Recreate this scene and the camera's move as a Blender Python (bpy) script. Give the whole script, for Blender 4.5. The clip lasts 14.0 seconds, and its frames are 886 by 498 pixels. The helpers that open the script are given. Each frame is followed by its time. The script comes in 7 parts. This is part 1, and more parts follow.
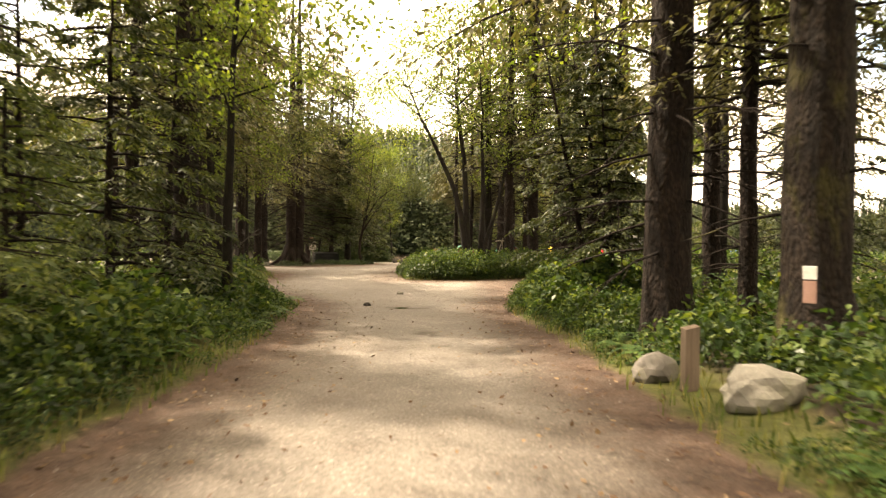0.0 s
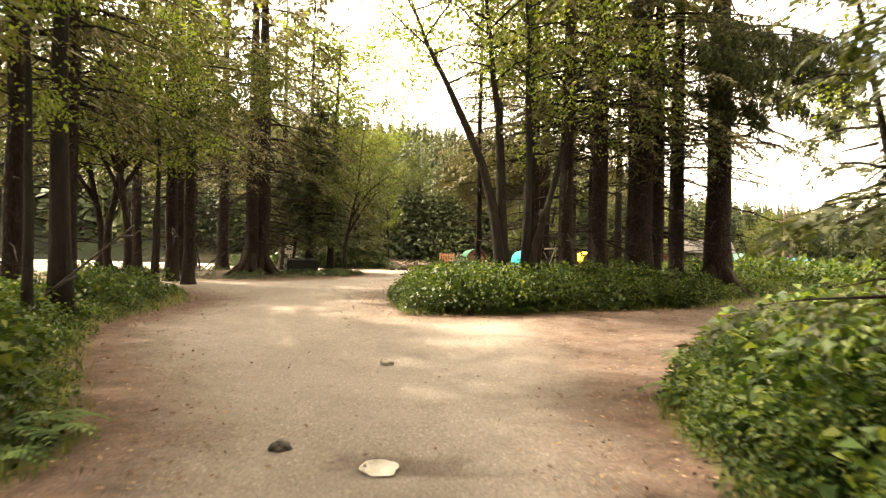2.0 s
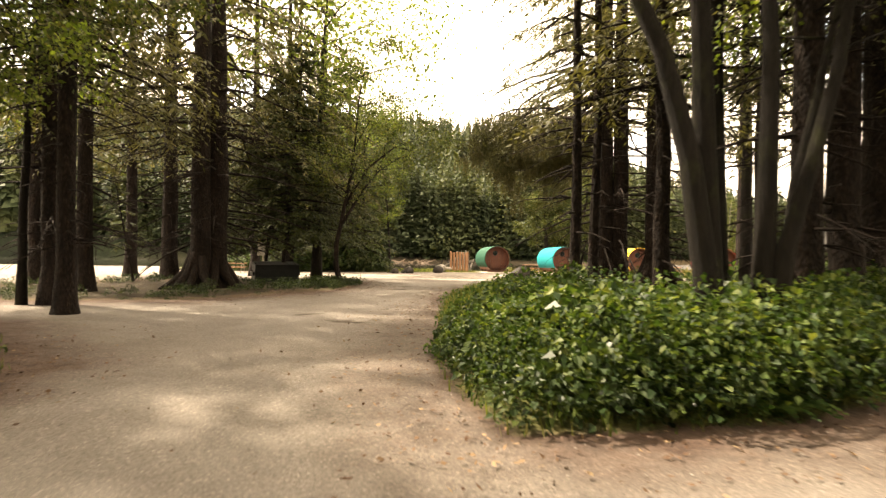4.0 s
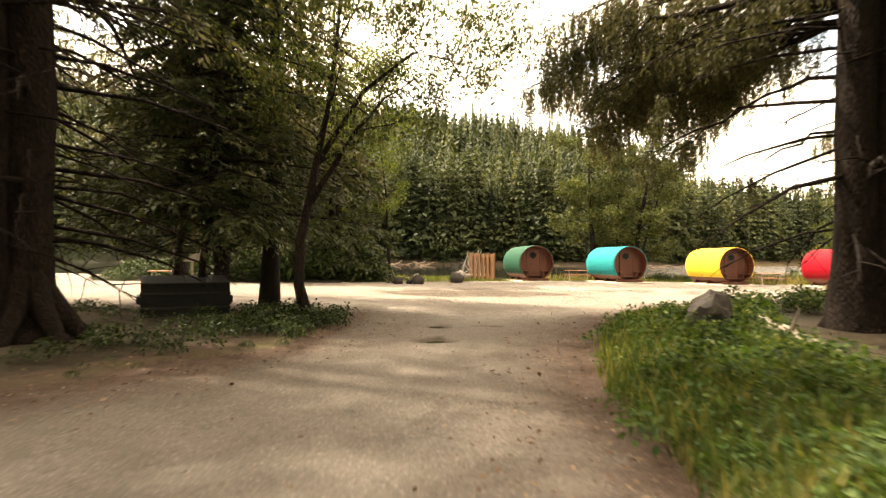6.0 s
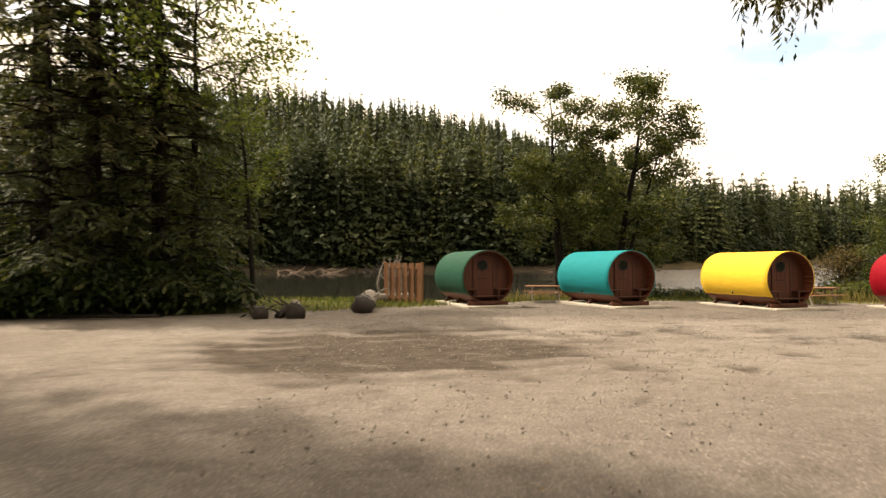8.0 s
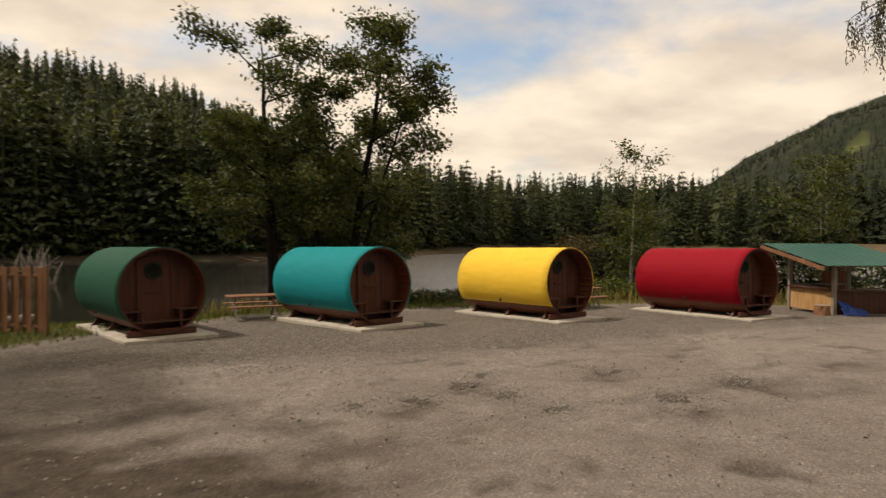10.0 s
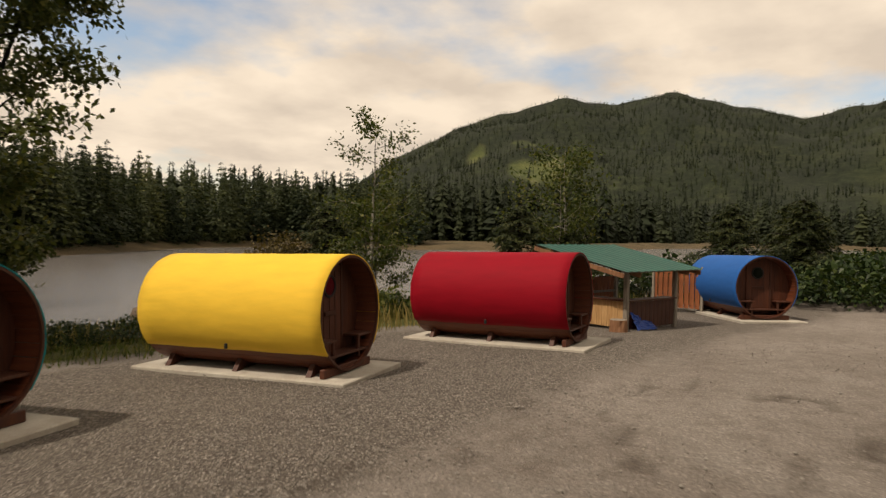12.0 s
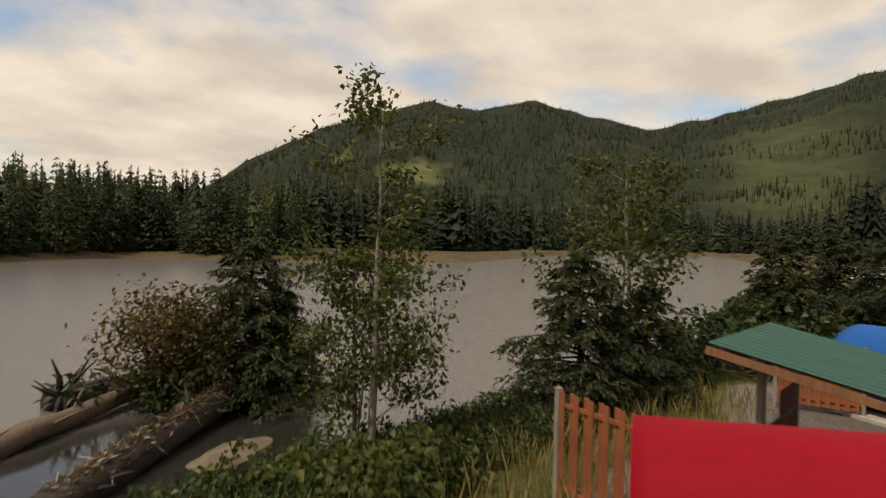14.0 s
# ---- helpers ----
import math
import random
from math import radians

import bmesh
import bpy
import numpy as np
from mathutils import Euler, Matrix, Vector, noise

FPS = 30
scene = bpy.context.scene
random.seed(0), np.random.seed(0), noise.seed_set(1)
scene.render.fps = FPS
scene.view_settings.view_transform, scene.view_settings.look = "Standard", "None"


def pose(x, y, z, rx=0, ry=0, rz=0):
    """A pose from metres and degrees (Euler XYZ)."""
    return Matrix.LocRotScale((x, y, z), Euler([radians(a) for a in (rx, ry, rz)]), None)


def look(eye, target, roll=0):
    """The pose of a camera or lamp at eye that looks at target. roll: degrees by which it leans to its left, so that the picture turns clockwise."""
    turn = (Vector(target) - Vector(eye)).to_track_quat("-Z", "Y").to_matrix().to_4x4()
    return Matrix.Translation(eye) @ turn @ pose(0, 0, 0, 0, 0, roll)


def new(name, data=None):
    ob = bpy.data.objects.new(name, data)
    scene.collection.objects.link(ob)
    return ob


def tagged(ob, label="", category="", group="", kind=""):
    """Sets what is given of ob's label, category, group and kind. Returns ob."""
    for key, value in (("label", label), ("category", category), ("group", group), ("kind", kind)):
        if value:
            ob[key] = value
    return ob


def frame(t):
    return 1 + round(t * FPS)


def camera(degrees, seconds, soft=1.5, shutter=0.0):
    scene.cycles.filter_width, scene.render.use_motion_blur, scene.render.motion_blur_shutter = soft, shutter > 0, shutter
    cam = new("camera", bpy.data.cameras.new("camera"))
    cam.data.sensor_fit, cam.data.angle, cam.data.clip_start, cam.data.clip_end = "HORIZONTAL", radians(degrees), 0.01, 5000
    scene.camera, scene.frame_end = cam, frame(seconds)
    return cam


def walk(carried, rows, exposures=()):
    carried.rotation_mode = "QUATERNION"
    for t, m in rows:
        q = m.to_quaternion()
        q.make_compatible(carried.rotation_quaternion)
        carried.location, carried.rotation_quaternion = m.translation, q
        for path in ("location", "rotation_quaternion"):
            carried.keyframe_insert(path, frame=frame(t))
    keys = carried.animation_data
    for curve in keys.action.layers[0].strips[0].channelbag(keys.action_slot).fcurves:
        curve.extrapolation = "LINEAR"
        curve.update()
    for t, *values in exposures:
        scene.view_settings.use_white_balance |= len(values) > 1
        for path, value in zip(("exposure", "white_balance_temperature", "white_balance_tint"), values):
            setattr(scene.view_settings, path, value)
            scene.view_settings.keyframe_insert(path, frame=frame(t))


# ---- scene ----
cam = camera(66.6, 14.0, soft=1.3, shutter=0.3)
PATH = [
    (0, (0.933, -18.454, 1.924), (0.915, -16.454, 1.921), 0.7),
    (0.5, (0.828, -14.847, 1.922), (0.81, -12.847, 1.928), 1.2),
    (1, (0.635, -11.421, 1.962), (0.615, -9.421, 1.972), 1.1),
    (1.5, (0.455, -7.844, 2.103), (0.433, -5.844, 2.109), 0.9),
    (2, (0.169, -4.57, 2.275), (0.147, -2.571, 2.275), 1.2),
    (2.5, (-0.25, -1.502, 2.276), (-0.27, 0.498, 2.276), 1.2),
    (3, (-0.75, 1.764, 2.289), (-0.764, 3.764, 2.284), 1.0),
    (5.5, (-3.416, 19.488, 2.342), (-3.382, 21.488, 2.332), 0.5),
    (6, (-3.745, 24.12, 2.297), (-3.707, 26.119, 2.287), 0.5),
    (6.5, (-3.908, 28.865, 2.253), (-3.868, 30.864, 2.248), 0.5),
    (7, (-3.682, 33.176, 2.176), (-3.612, 35.174, 2.179), 0.5),
    (9.3, (-1.005, 45.985, 2.889), (-0.241, 47.833, 2.838), 0.2),
    (9.5, (-0.794, 46.804, 2.881), (0.059, 48.612, 2.825), 0.4),
    (10, (-0.23, 48.631, 2.821), (0.849, 50.314, 2.769), 0.5),
    (10.5, (0.641, 50.699, 2.783), (1.922, 52.234, 2.733), 0.6),
    (11, (1.763, 52.758, 2.741), (3.255, 54.09, 2.694), 0.6),
    (11.5, (2.947, 54.722, 2.729), (4.599, 55.848, 2.681), 0.7),
    (12, (4.234, 56.849, 2.772), (5.995, 57.797, 2.725), 1.0),
    (12.5, (5.8, 58.901, 2.891), (7.621, 59.727, 2.848), 1.0),
    (13, (7.481, 61.219, 3.156), (9.341, 61.952, 3.113), 1.1),
    (13.2, (8.213, 62.267, 3.354), (10.088, 62.961, 3.308), 1.3),
    (13.5, (9.57, 63.634, 3.681), (11.46, 64.287, 3.637), 0.9),
    (14, (12.861, 65.989, 4.22), (14.777, 66.564, 4.185), 1.3),
]
EXPOSURES = [(0.0, 2.55, 8300, 12), (1.0, 2.9, 8300, 12), (1.5, 3.1, 8300, 12), (2.5, 2.5, 8300, 12), (3.0, 2.4, 8300, 12), (5.5, 2.4, 8300, 12), (6.3, 2.1, 8300, 12), (7.0, 1.95, 8200, 12), (9.3, -0.13, 7200, 14), (11.0, -0.02, 7300, 14), (12.2, -0.21, 7300, 14), (13.0, -0.4, 7100, 13), (13.5, -0.58, 7000, 13), (14.0, -0.27, 7000, 13)]
walk(cam, [(t, look(eye, target, roll)) for t, eye, target, roll in PATH], EXPOSURES)

# ---- world, sun ----
SUN_AZ, SUN_EL = radians(-63), radians(56)      # from the lake side, clockwise from +y
sun_dir = Vector((math.sin(SUN_AZ) * math.cos(SUN_EL), math.cos(SUN_AZ) * math.cos(SUN_EL), math.sin(SUN_EL)))
world = bpy.data.worlds.new("sky")
scene.world = world
world.use_nodes = True
wt = world.node_tree
wt.nodes.clear()
w_out = wt.nodes.new("ShaderNodeOutputWorld")
w_bg = wt.nodes.new("ShaderNodeBackground")
w_bg.inputs["Strength"].default_value = 0.1
w_sky = wt.nodes.new("ShaderNodeTexSky")
w_sky.sky_type = "NISHITA"
w_sky.sun_disc = False
w_sky.sun_elevation, w_sky.sun_rotation = SUN_EL, SUN_AZ
w_sky.air_density, w_sky.dust_density = 1.0, 2.0
w_co = wt.nodes.new("ShaderNodeTexCoord")
w_sep = wt.nodes.new("ShaderNodeSeparateXYZ")
w_up = wt.nodes.new("ShaderNodeMath")
w_up.operation = "ADD"
w_up.inputs[1].default_value = 0.22
w_dx = wt.nodes.new("ShaderNodeMath")
w_dx.operation = "DIVIDE"
w_dy = wt.nodes.new("ShaderNodeMath")
w_dy.operation = "DIVIDE"
w_com = wt.nodes.new("ShaderNodeCombineXYZ")
w_n = wt.nodes.new("ShaderNodeTexNoise")
w_n.inputs["Scale"].default_value = 0.95
w_n.inputs["Detail"].default_value = 7
w_n.inputs["Roughness"].default_value = 0.52
w_r = wt.nodes.new("ShaderNodeValToRGB")
w_r.color_ramp.elements[0].position, w_r.color_ramp.elements[0].color = 0.34, (0, 0, 0, 1)
w_r.color_ramp.elements[1].position, w_r.color_ramp.elements[1].color = 0.47, (1, 1, 1, 1)
w_n2 = wt.nodes.new("ShaderNodeTexNoise")
w_n2.inputs["Scale"].default_value = 2.2
w_n2.inputs["Detail"].default_value = 6
w_r2 = wt.nodes.new("ShaderNodeValToRGB")
w_r2.color_ramp.elements[0].position, w_r2.color_ramp.elements[0].color = 0.36, (7.6, 6.85, 5.9, 1)
w_r2.color_ramp.elements[1].position, w_r2.color_ramp.elements[1].color = 0.62, (10.4, 9.4, 7.9, 1)
w_mix = wt.nodes.new("ShaderNodeMixRGB")
wl = wt.links.new
wl(w_co.outputs["Generated"], w_sep.inputs[0])
wl(w_sep.outputs["Z"], w_up.inputs[0])
wl(w_sep.outputs["X"], w_dx.inputs[0])
wl(w_up.outputs[0], w_dx.inputs[1])
wl(w_sep.outputs["Y"], w_dy.inputs[0])
wl(w_up.outputs[0], w_dy.inputs[1])
wl(w_dx.outputs[0], w_com.inputs[0])
wl(w_dy.outputs[0], w_com.inputs[1])
wl(w_com.outputs[0], w_n.inputs["Vector"])
wl(w_com.outputs[0], w_n2.inputs["Vector"])
wl(w_n.outputs["Fac"], w_r.inputs[0])
wl(w_n2.outputs["Fac"], w_r2.inputs[0])
wl(w_r.outputs[0], w_mix.inputs[0])
w_gap = wt.nodes.new("ShaderNodeMixRGB")
w_gap.blend_type = "MULTIPLY"
w_gap.inputs[0].default_value = 1.0
w_gap.inputs[2].default_value = (1.9, 1.9, 1.8, 1)
wl(w_sky.outputs[0], w_gap.inputs[1])
wl(w_gap.outputs[0], w_mix.inputs[1])
wl(w_r2.outputs[0], w_mix.inputs[2])
wl(w_mix.outputs[0], w_bg.inputs["Color"])
wl(w_bg.outputs[0], w_out.inputs[0])

sun = new("sun", bpy.data.lights.new("sun", "SUN"))
sun.data.energy, sun.data.angle, sun.data.color = 3.6, radians(2.0), (1.0, 0.93, 0.82)
sun.matrix_world = look(sun_dir * 100, (0, 0, 0))


# ---- materials ----
def material(name, build, rough=0.8, metal=0.0, spec=0.4):
    m = bpy.data.materials.new(name)
    m.use_nodes = True
    nt = m.node_tree
    bsdf = nt.nodes["Principled BSDF"]
    bsdf.inputs["Roughness"].default_value = rough
    bsdf.inputs["Metallic"].default_value = metal
    bsdf.inputs["Specular IOR Level"].default_value = spec
    build(nt, bsdf)
    return m


def coords(nt, scale=(1, 1, 1), kind="Object"):
    co = nt.nodes.new("ShaderNodeTexCoord")
    mp = nt.nodes.new("ShaderNodeMapping")
    mp.inputs["Scale"].default_value = scale
    nt.links.new(co.outputs[kind], mp.inputs["Vector"])
    return mp.outputs["Vector"]


def noise_tex(nt, vec, scale, detail=5, rough=0.55):
    n = nt.nodes.new("ShaderNodeTexNoise")
    n.inputs["Scale"].default_value = scale
    n.inputs["Detail"].default_value = detail
    n.inputs["Roughness"].default_value = rough
    nt.links.new(vec, n.inputs["Vector"])
    return n.outputs["Fac"]


def ramp(nt, fac, stops):
    r = nt.nodes.new("ShaderNodeValToRGB")
    while len(r.color_ramp.elements) < len(stops):
        r.color_ramp.elements.new(0.5)
    for e, (p, c) in zip(r.color_ramp.elements, stops):
        e.position, e.color = p, (*c, 1)
    nt.links.new(fac, r.inputs[0])
    return r.outputs[0]


def mix(nt, fac, a, b, mode="MIX"):
    n = nt.nodes.new("ShaderNodeMixRGB")
    n.blend_type = mode
    for sock, v in ((n.inputs[0], fac), (n.inputs[1], a), (n.inputs[2], b)):
        if isinstance(v, (int, float)):
            sock.default_value = v
        elif isinstance(v, tuple):
            sock.default_value = (*v, 1)
        else:
            nt.links.new(v, sock)
    return n.outputs[0]


def bump(nt, bsdf, height, strength, dist):
    b = nt.nodes.new("ShaderNodeBump")
    b.inputs["Strength"].default_value = strength
    b.inputs["Distance"].default_value = dist
    nt.links.new(height, b.inputs["Height"])
    nt.links.new(b.outputs[0], bsdf.inputs["Normal"])


def plain(name, c0, c1, scale=4.0, rough=0.8, stretch=(1, 1, 1), bump_d=0.01, fine=10.0, metal=0.0, spec=0.4, dirt=None):
    """Two-tone surface with coarse and fine variation and relief."""
    def build(nt, bsdf):
        v = coords(nt, stretch)
        a = noise_tex(nt, v, scale)
        f = noise_tex(nt, v, scale * fine, 4, 0.7)
        c = ramp(nt, a, [(0.3, c0), (0.7, c1)])
        g = ramp(nt, f, [(0.25, (0.62, 0.62, 0.62)), (0.75, (1.0, 1.0, 1.0))])
        c = mix(nt, 1.0, c, g, "MULTIPLY")
        if dirt:
            d = ramp(nt, noise_tex(nt, v, scale * 0.4, 6, 0.7), [(0.5, (0, 0, 0)), (0.75, (1, 1, 1))])
            c = mix(nt, d, c, dirt)
        nt.links.new(c, bsdf.inputs["Base Color"])
        rr = ramp(nt, f, [(0.2, (max(rough - 0.12, 0.05),) * 3), (0.8, (min(rough + 0.1, 1),) * 3)])
        nt.links.new(rr, bsdf.inputs["Roughness"])
        bump(nt, bsdf, f, 0.5, bump_d)
    return material(name, build, rough, metal, spec)


def foliage(name, stops, trans=0.35, rough=0.55, patch=0.6, spread=((0.62, 0.66, 0.6), (1.12, 1.08, 1.0)), by_tree=False):
    """Leaf surface: colour by leaf or by tree, thin enough to let light through."""
    m = bpy.data.materials.new(name)
    m.use_nodes = True
    nt = m.node_tree
    bsdf = nt.nodes["Principled BSDF"]
    bsdf.inputs["Roughness"].default_value = rough
    bsdf.inputs["Specular IOR Level"].default_value = 0.18
    geo = nt.nodes.new("ShaderNodeNewGeometry")
    own = geo.outputs["Random Per Island"]
    if by_tree:
        at = nt.nodes.new("ShaderNodeVertexColor")
        at.layer_name = "tone"
        own = mix(nt, 0.22, at.outputs["Color"], own)
    c = ramp(nt, own, stops)
    v = coords(nt)
    big = ramp(nt, noise_tex(nt, v, patch, 3), [(0.3, spread[0]), (0.7, spread[1])])
    c = mix(nt, 1.0, c, big, "MULTIPLY")
    nt.links.new(c, bsdf.inputs["Base Color"])
    tr = nt.nodes.new("ShaderNodeBsdfTranslucent")
    tc = mix(nt, 1.0, c, (1.25, 1.2, 0.55), "MULTIPLY")
    nt.links.new(tc, tr.inputs["Color"])
    ms = nt.nodes.new("ShaderNodeMixShader")
    ms.inputs[0].default_value = trans
    nt.links.new(bsdf.outputs[0], ms.inputs[1])
    nt.links.new(tr.outputs[0], ms.inputs[2])
    nt.links.new(ms.outputs[0], nt.nodes["Material Output"].inputs["Surface"])
    return m


def bark_build(c0, c1, moss=None, scales=0.0):
    """Ridged bark; scales adds the flaky plates of an old spruce."""
    def build(nt, bsdf):
        v = coords(nt, (1, 1, 0.22))
        a = noise_tex(nt, v, 7, 6, 0.65)
        b = noise_tex(nt, v, 34, 5, 0.7)
        c = ramp(nt, a, [(0.28, c0), (0.68, c1)])
        c = mix(nt, 1.0, c, ramp(nt, b, [(0.3, (0.45, 0.45, 0.45)), (0.7, (1.1, 1.1, 1.1))]), "MULTIPLY")
        h = nt.nodes.new("ShaderNodeMath")
        h.operation = "ADD"
        nt.links.new(a, h.inputs[0])
        nt.links.new(b, h.inputs[1])
        height = h.outputs[0]
        if scales:
            vo = nt.nodes.new("ShaderNodeTexVoronoi")
            vo.inputs["Scale"].default_value = 21
            nz = nt.nodes.new("ShaderNodeTexNoise")
            nz.inputs["Scale"].default_value = 5
            nt.links.new(v, nz.inputs["Vector"])
            wv = mix(nt, 0.14, coords(nt, (1, 1, 0.45)), nz.outputs["Color"])
            nt.links.new(wv, vo.inputs["Vector"])
            plate = ramp(nt, vo.outputs["Distance"], [(0.1, (1, 1, 1)), (0.65, (0, 0, 0))])
            c = mix(nt, 1.0, c, ramp(nt, plate, [(0.0, (0.55, 0.53, 0.53)), (0.7, (1.1, 1.08, 1.06))]), "MULTIPLY")
            h2 = nt.nodes.new("ShaderNodeMath")
            h2.operation = "MULTIPLY_ADD"
            nt.links.new(plate, h2.inputs[0])
            h2.inputs[1].default_value = scales
            nt.links.new(height, h2.inputs[2])
            height = h2.outputs[0]
        if moss:
            mk = ramp(nt, noise_tex(nt, coords(nt, (1, 1, 0.5)), 1.6, 5, 0.7), [(0.52, (0, 0, 0)), (0.66, (1, 1, 1))])
            c = mix(nt, mk, c, moss)
        nt.links.new(c, bsdf.inputs["Base Color"])
        bump(nt, bsdf, height, 0.9, 0.05)
    return build


M_BARK = material("spruce_bark", bark_build((0.007, 0.005, 0.004), (0.034, 0.022, 0.016), None, 0.8), 0.95, 0, 0.2)
M_BARK_MOSS = material("mossy_bark", bark_build((0.008, 0.006, 0.005), (0.036, 0.024, 0.017), (0.045, 0.04, 0.013), 0.7), 0.95, 0, 0.2)
M_BARK_ALDER = material("alder_bark", bark_build((0.005, 0.004, 0.003), (0.018, 0.014, 0.011), (0.02, 0.02, 0.009)), 0.95, 0, 0.2)
M_BARK_PALE = material("pale_bark", bark_build((0.18, 0.16, 0.13), (0.42, 0.39, 0.33)), 0.85, 0, 0.25)
M_NEEDLE = foliage("spruce_needles", [(0.0, (0.042, 0.044, 0.023)), (0.5, (0.084, 0.083, 0.042)), (1.0, (0.14, 0.132, 0.066))], 0.28)
# dark needles; on the wood's trees the darkness stands in for shade
M_NEEDLE_SHADE = foliage("shade_dark_needles", [(0.0, (0.018, 0.028, 0.013)), (0.5, (0.036, 0.048, 0.02)), (1.0, (0.08, 0.088, 0.034))], 0.3)
M_NEEDLE_L = foliage("hemlock_needles", [(0.0, (0.036, 0.055, 0.02)), (0.5, (0.072, 0.1, 0.034)), (1.0, (0.14, 0.165, 0.05))], 0.4)
M_NEEDLE_FAR = foliage("far_needles", [(0.0, (0.019, 0.029, 0.018)), (0.6, (0.042, 0.054, 0.029)), (0.88, (0.072, 0.085, 0.042)), (1.0, (0.125, 0.135, 0.06))], 0.3, 0.6, 0.1, ((0.7, 0.8, 0.8), (1.5, 1.4, 1.15)), True)
# patchy cloud shade and greyish haze are put into these needle colours
M_NEEDLE_FAR_SHADE = foliage("shaded_far_needles", [(0.0, (0.012, 0.018, 0.012)), (0.6, (0.022, 0.03, 0.018)), (1.0, (0.045, 0.055, 0.028))], 0.15, 0.7, 0.011, ((0.5, 0.56, 0.62), (1.45, 1.4, 0.95)), True)
M_LEAF = foliage("alder_leaves", [(0.0, (0.06, 0.095, 0.02)), (0.5, (0.12, 0.17, 0.04)), (1.0, (0.2, 0.24, 0.06))], 0.5)
M_LEAF_D = foliage("maple_leaves", [(0.0, (0.03, 0.048, 0.014)), (0.5, (0.062, 0.086, 0.024)), (0.9, (0.115, 0.13, 0.038)), (1.0, (0.18, 0.17, 0.06))], 0.4)
M_MAPLE = foliage("bigleaf_maple_leaves", [(0.0, (0.034, 0.05, 0.018)), (0.5, (0.068, 0.088, 0.03)), (0.9, (0.12, 0.132, 0.044)), (1.0, (0.17, 0.165, 0.07))], 0.33)
M_BUSH = foliage("salmonberry_leaves", [(0.0, (0.014, 0.032, 0.011)), (0.4, (0.036, 0.07, 0.02)), (0.8, (0.082, 0.122, 0.034)), (1.0, (0.15, 0.18, 0.055))], 0.4, 0.55, 1.1, ((0.42, 0.48, 0.44), (1.25, 1.2, 1.05)))
M_BUSH_D = foliage("salal_leaves", [(0.0, (0.014, 0.028, 0.011)), (0.6, (0.028, 0.05, 0.016)), (1.0, (0.075, 0.1, 0.03))], 0.25, 0.4)
M_FERN = foliage("fern_fronds", [(0.0, (0.03, 0.07, 0.02)), (0.6, (0.06, 0.115, 0.03)), (1.0, (0.12, 0.17, 0.05))], 0.35)
M_GRASS = foliage("grass_blades", [(0.0, (0.045, 0.075, 0.02)), (0.5, (0.1, 0.135, 0.036)), (0.85, (0.2, 0.2, 0.07)), (1.0, (0.3, 0.25, 0.12))], 0.35)
M_GRASS_DRY = foliage("dry_grass", [(0.0, (0.1, 0.11, 0.03)), (0.5, (0.24, 0.2, 0.08)), (1.0, (0.4, 0.32, 0.16))], 0.3)
M_LITTER = foliage("leaf_litter", [(0.0, (0.055, 0.03, 0.02)), (0.7, (0.13, 0.077, 0.05)), (1.0, (0.27, 0.19, 0.125))], 0.1, 0.8)
M_BLEACHED = foliage("bleached_sticks", [(0.0, (0.2, 0.17, 0.13)), (1.0, (0.5, 0.45, 0.38))], 0.05, 0.8)
M_BRONZE = foliage("bronze_leaves", [(0.0, (0.04, 0.032, 0.014)), (0.6, (0.095, 0.072, 0.03)), (1.0, (0.16, 0.125, 0.055))], 0.3)
M_STONE = plain("grey_stone", (0.08, 0.072, 0.062), (0.19, 0.17, 0.15), 3, 0.9, bump_d=0.03, dirt=(0.1, 0.1, 0.05))
M_STONE_PALE = plain("pale_stone", (0.2, 0.185, 0.16), (0.36, 0.335, 0.295), 3, 0.9, bump_d=0.03, dirt=(0.1, 0.1, 0.05))
M_PEBBLE = plain("pebbles", (0.16, 0.14, 0.12), (0.36, 0.33, 0.29), 9, 0.9)
M_GRAVEL = plain("brown_gravel", (0.1, 0.08, 0.055), (0.24, 0.19, 0.13), 3, 0.95, bump_d=0.03, fine=12)
M_WETMUD = plain("wet_mud", (0.045, 0.035, 0.026), (0.09, 0.072, 0.055), 5, 0.7, bump_d=0.01, fine=22)
M_POST = plain("old_post_wood", (0.1, 0.07, 0.05), (0.19, 0.14, 0.1), 2.4, 0.85, (7, 7, 0.6), 0.008, 6)
M_CEDAR = plain("cedar_staves", (0.062, 0.016, 0.007), (0.12, 0.034, 0.013), 2.2, 0.62, (6, 6, 0.5), 0.006, 7)
M_CEDAR_Y = plain("cedar_staves_lengthwise", (0.085, 0.021, 0.008), (0.17, 0.044, 0.015), 2.2, 0.62, (6, 0.5, 6), 0.006, 7)
M_CEDAR_DARK = plain("stained_cedar", (0.05, 0.015, 0.008), (0.1, 0.031, 0.014), 2.2, 0.6, (6, 6, 0.5), 0.005, 7)
M_FENCE = plain("red_cedar_boards", (0.21, 0.062, 0.022), (0.38, 0.125, 0.045), 2.0, 0.75, (7, 7, 0.6), 0.006, 6)
M_FENCE_OLD = plain("brown_boards", (0.17, 0.075, 0.035), (0.32, 0.16, 0.08), 2.0, 0.8, (7, 7, 0.6), 0.006, 6)
M_PINE = plain("pine_boards", (0.42, 0.23, 0.09), (0.62, 0.38, 0.17), 2.0, 0.7, (7, 7, 0.6), 0.005, 6)
M_GREYWOOD = plain("weathered_wood", (0.2, 0.17, 0.13), (0.38, 0.33, 0.27), 2.4, 0.85, (7, 7, 0.6), 0.008, 6)
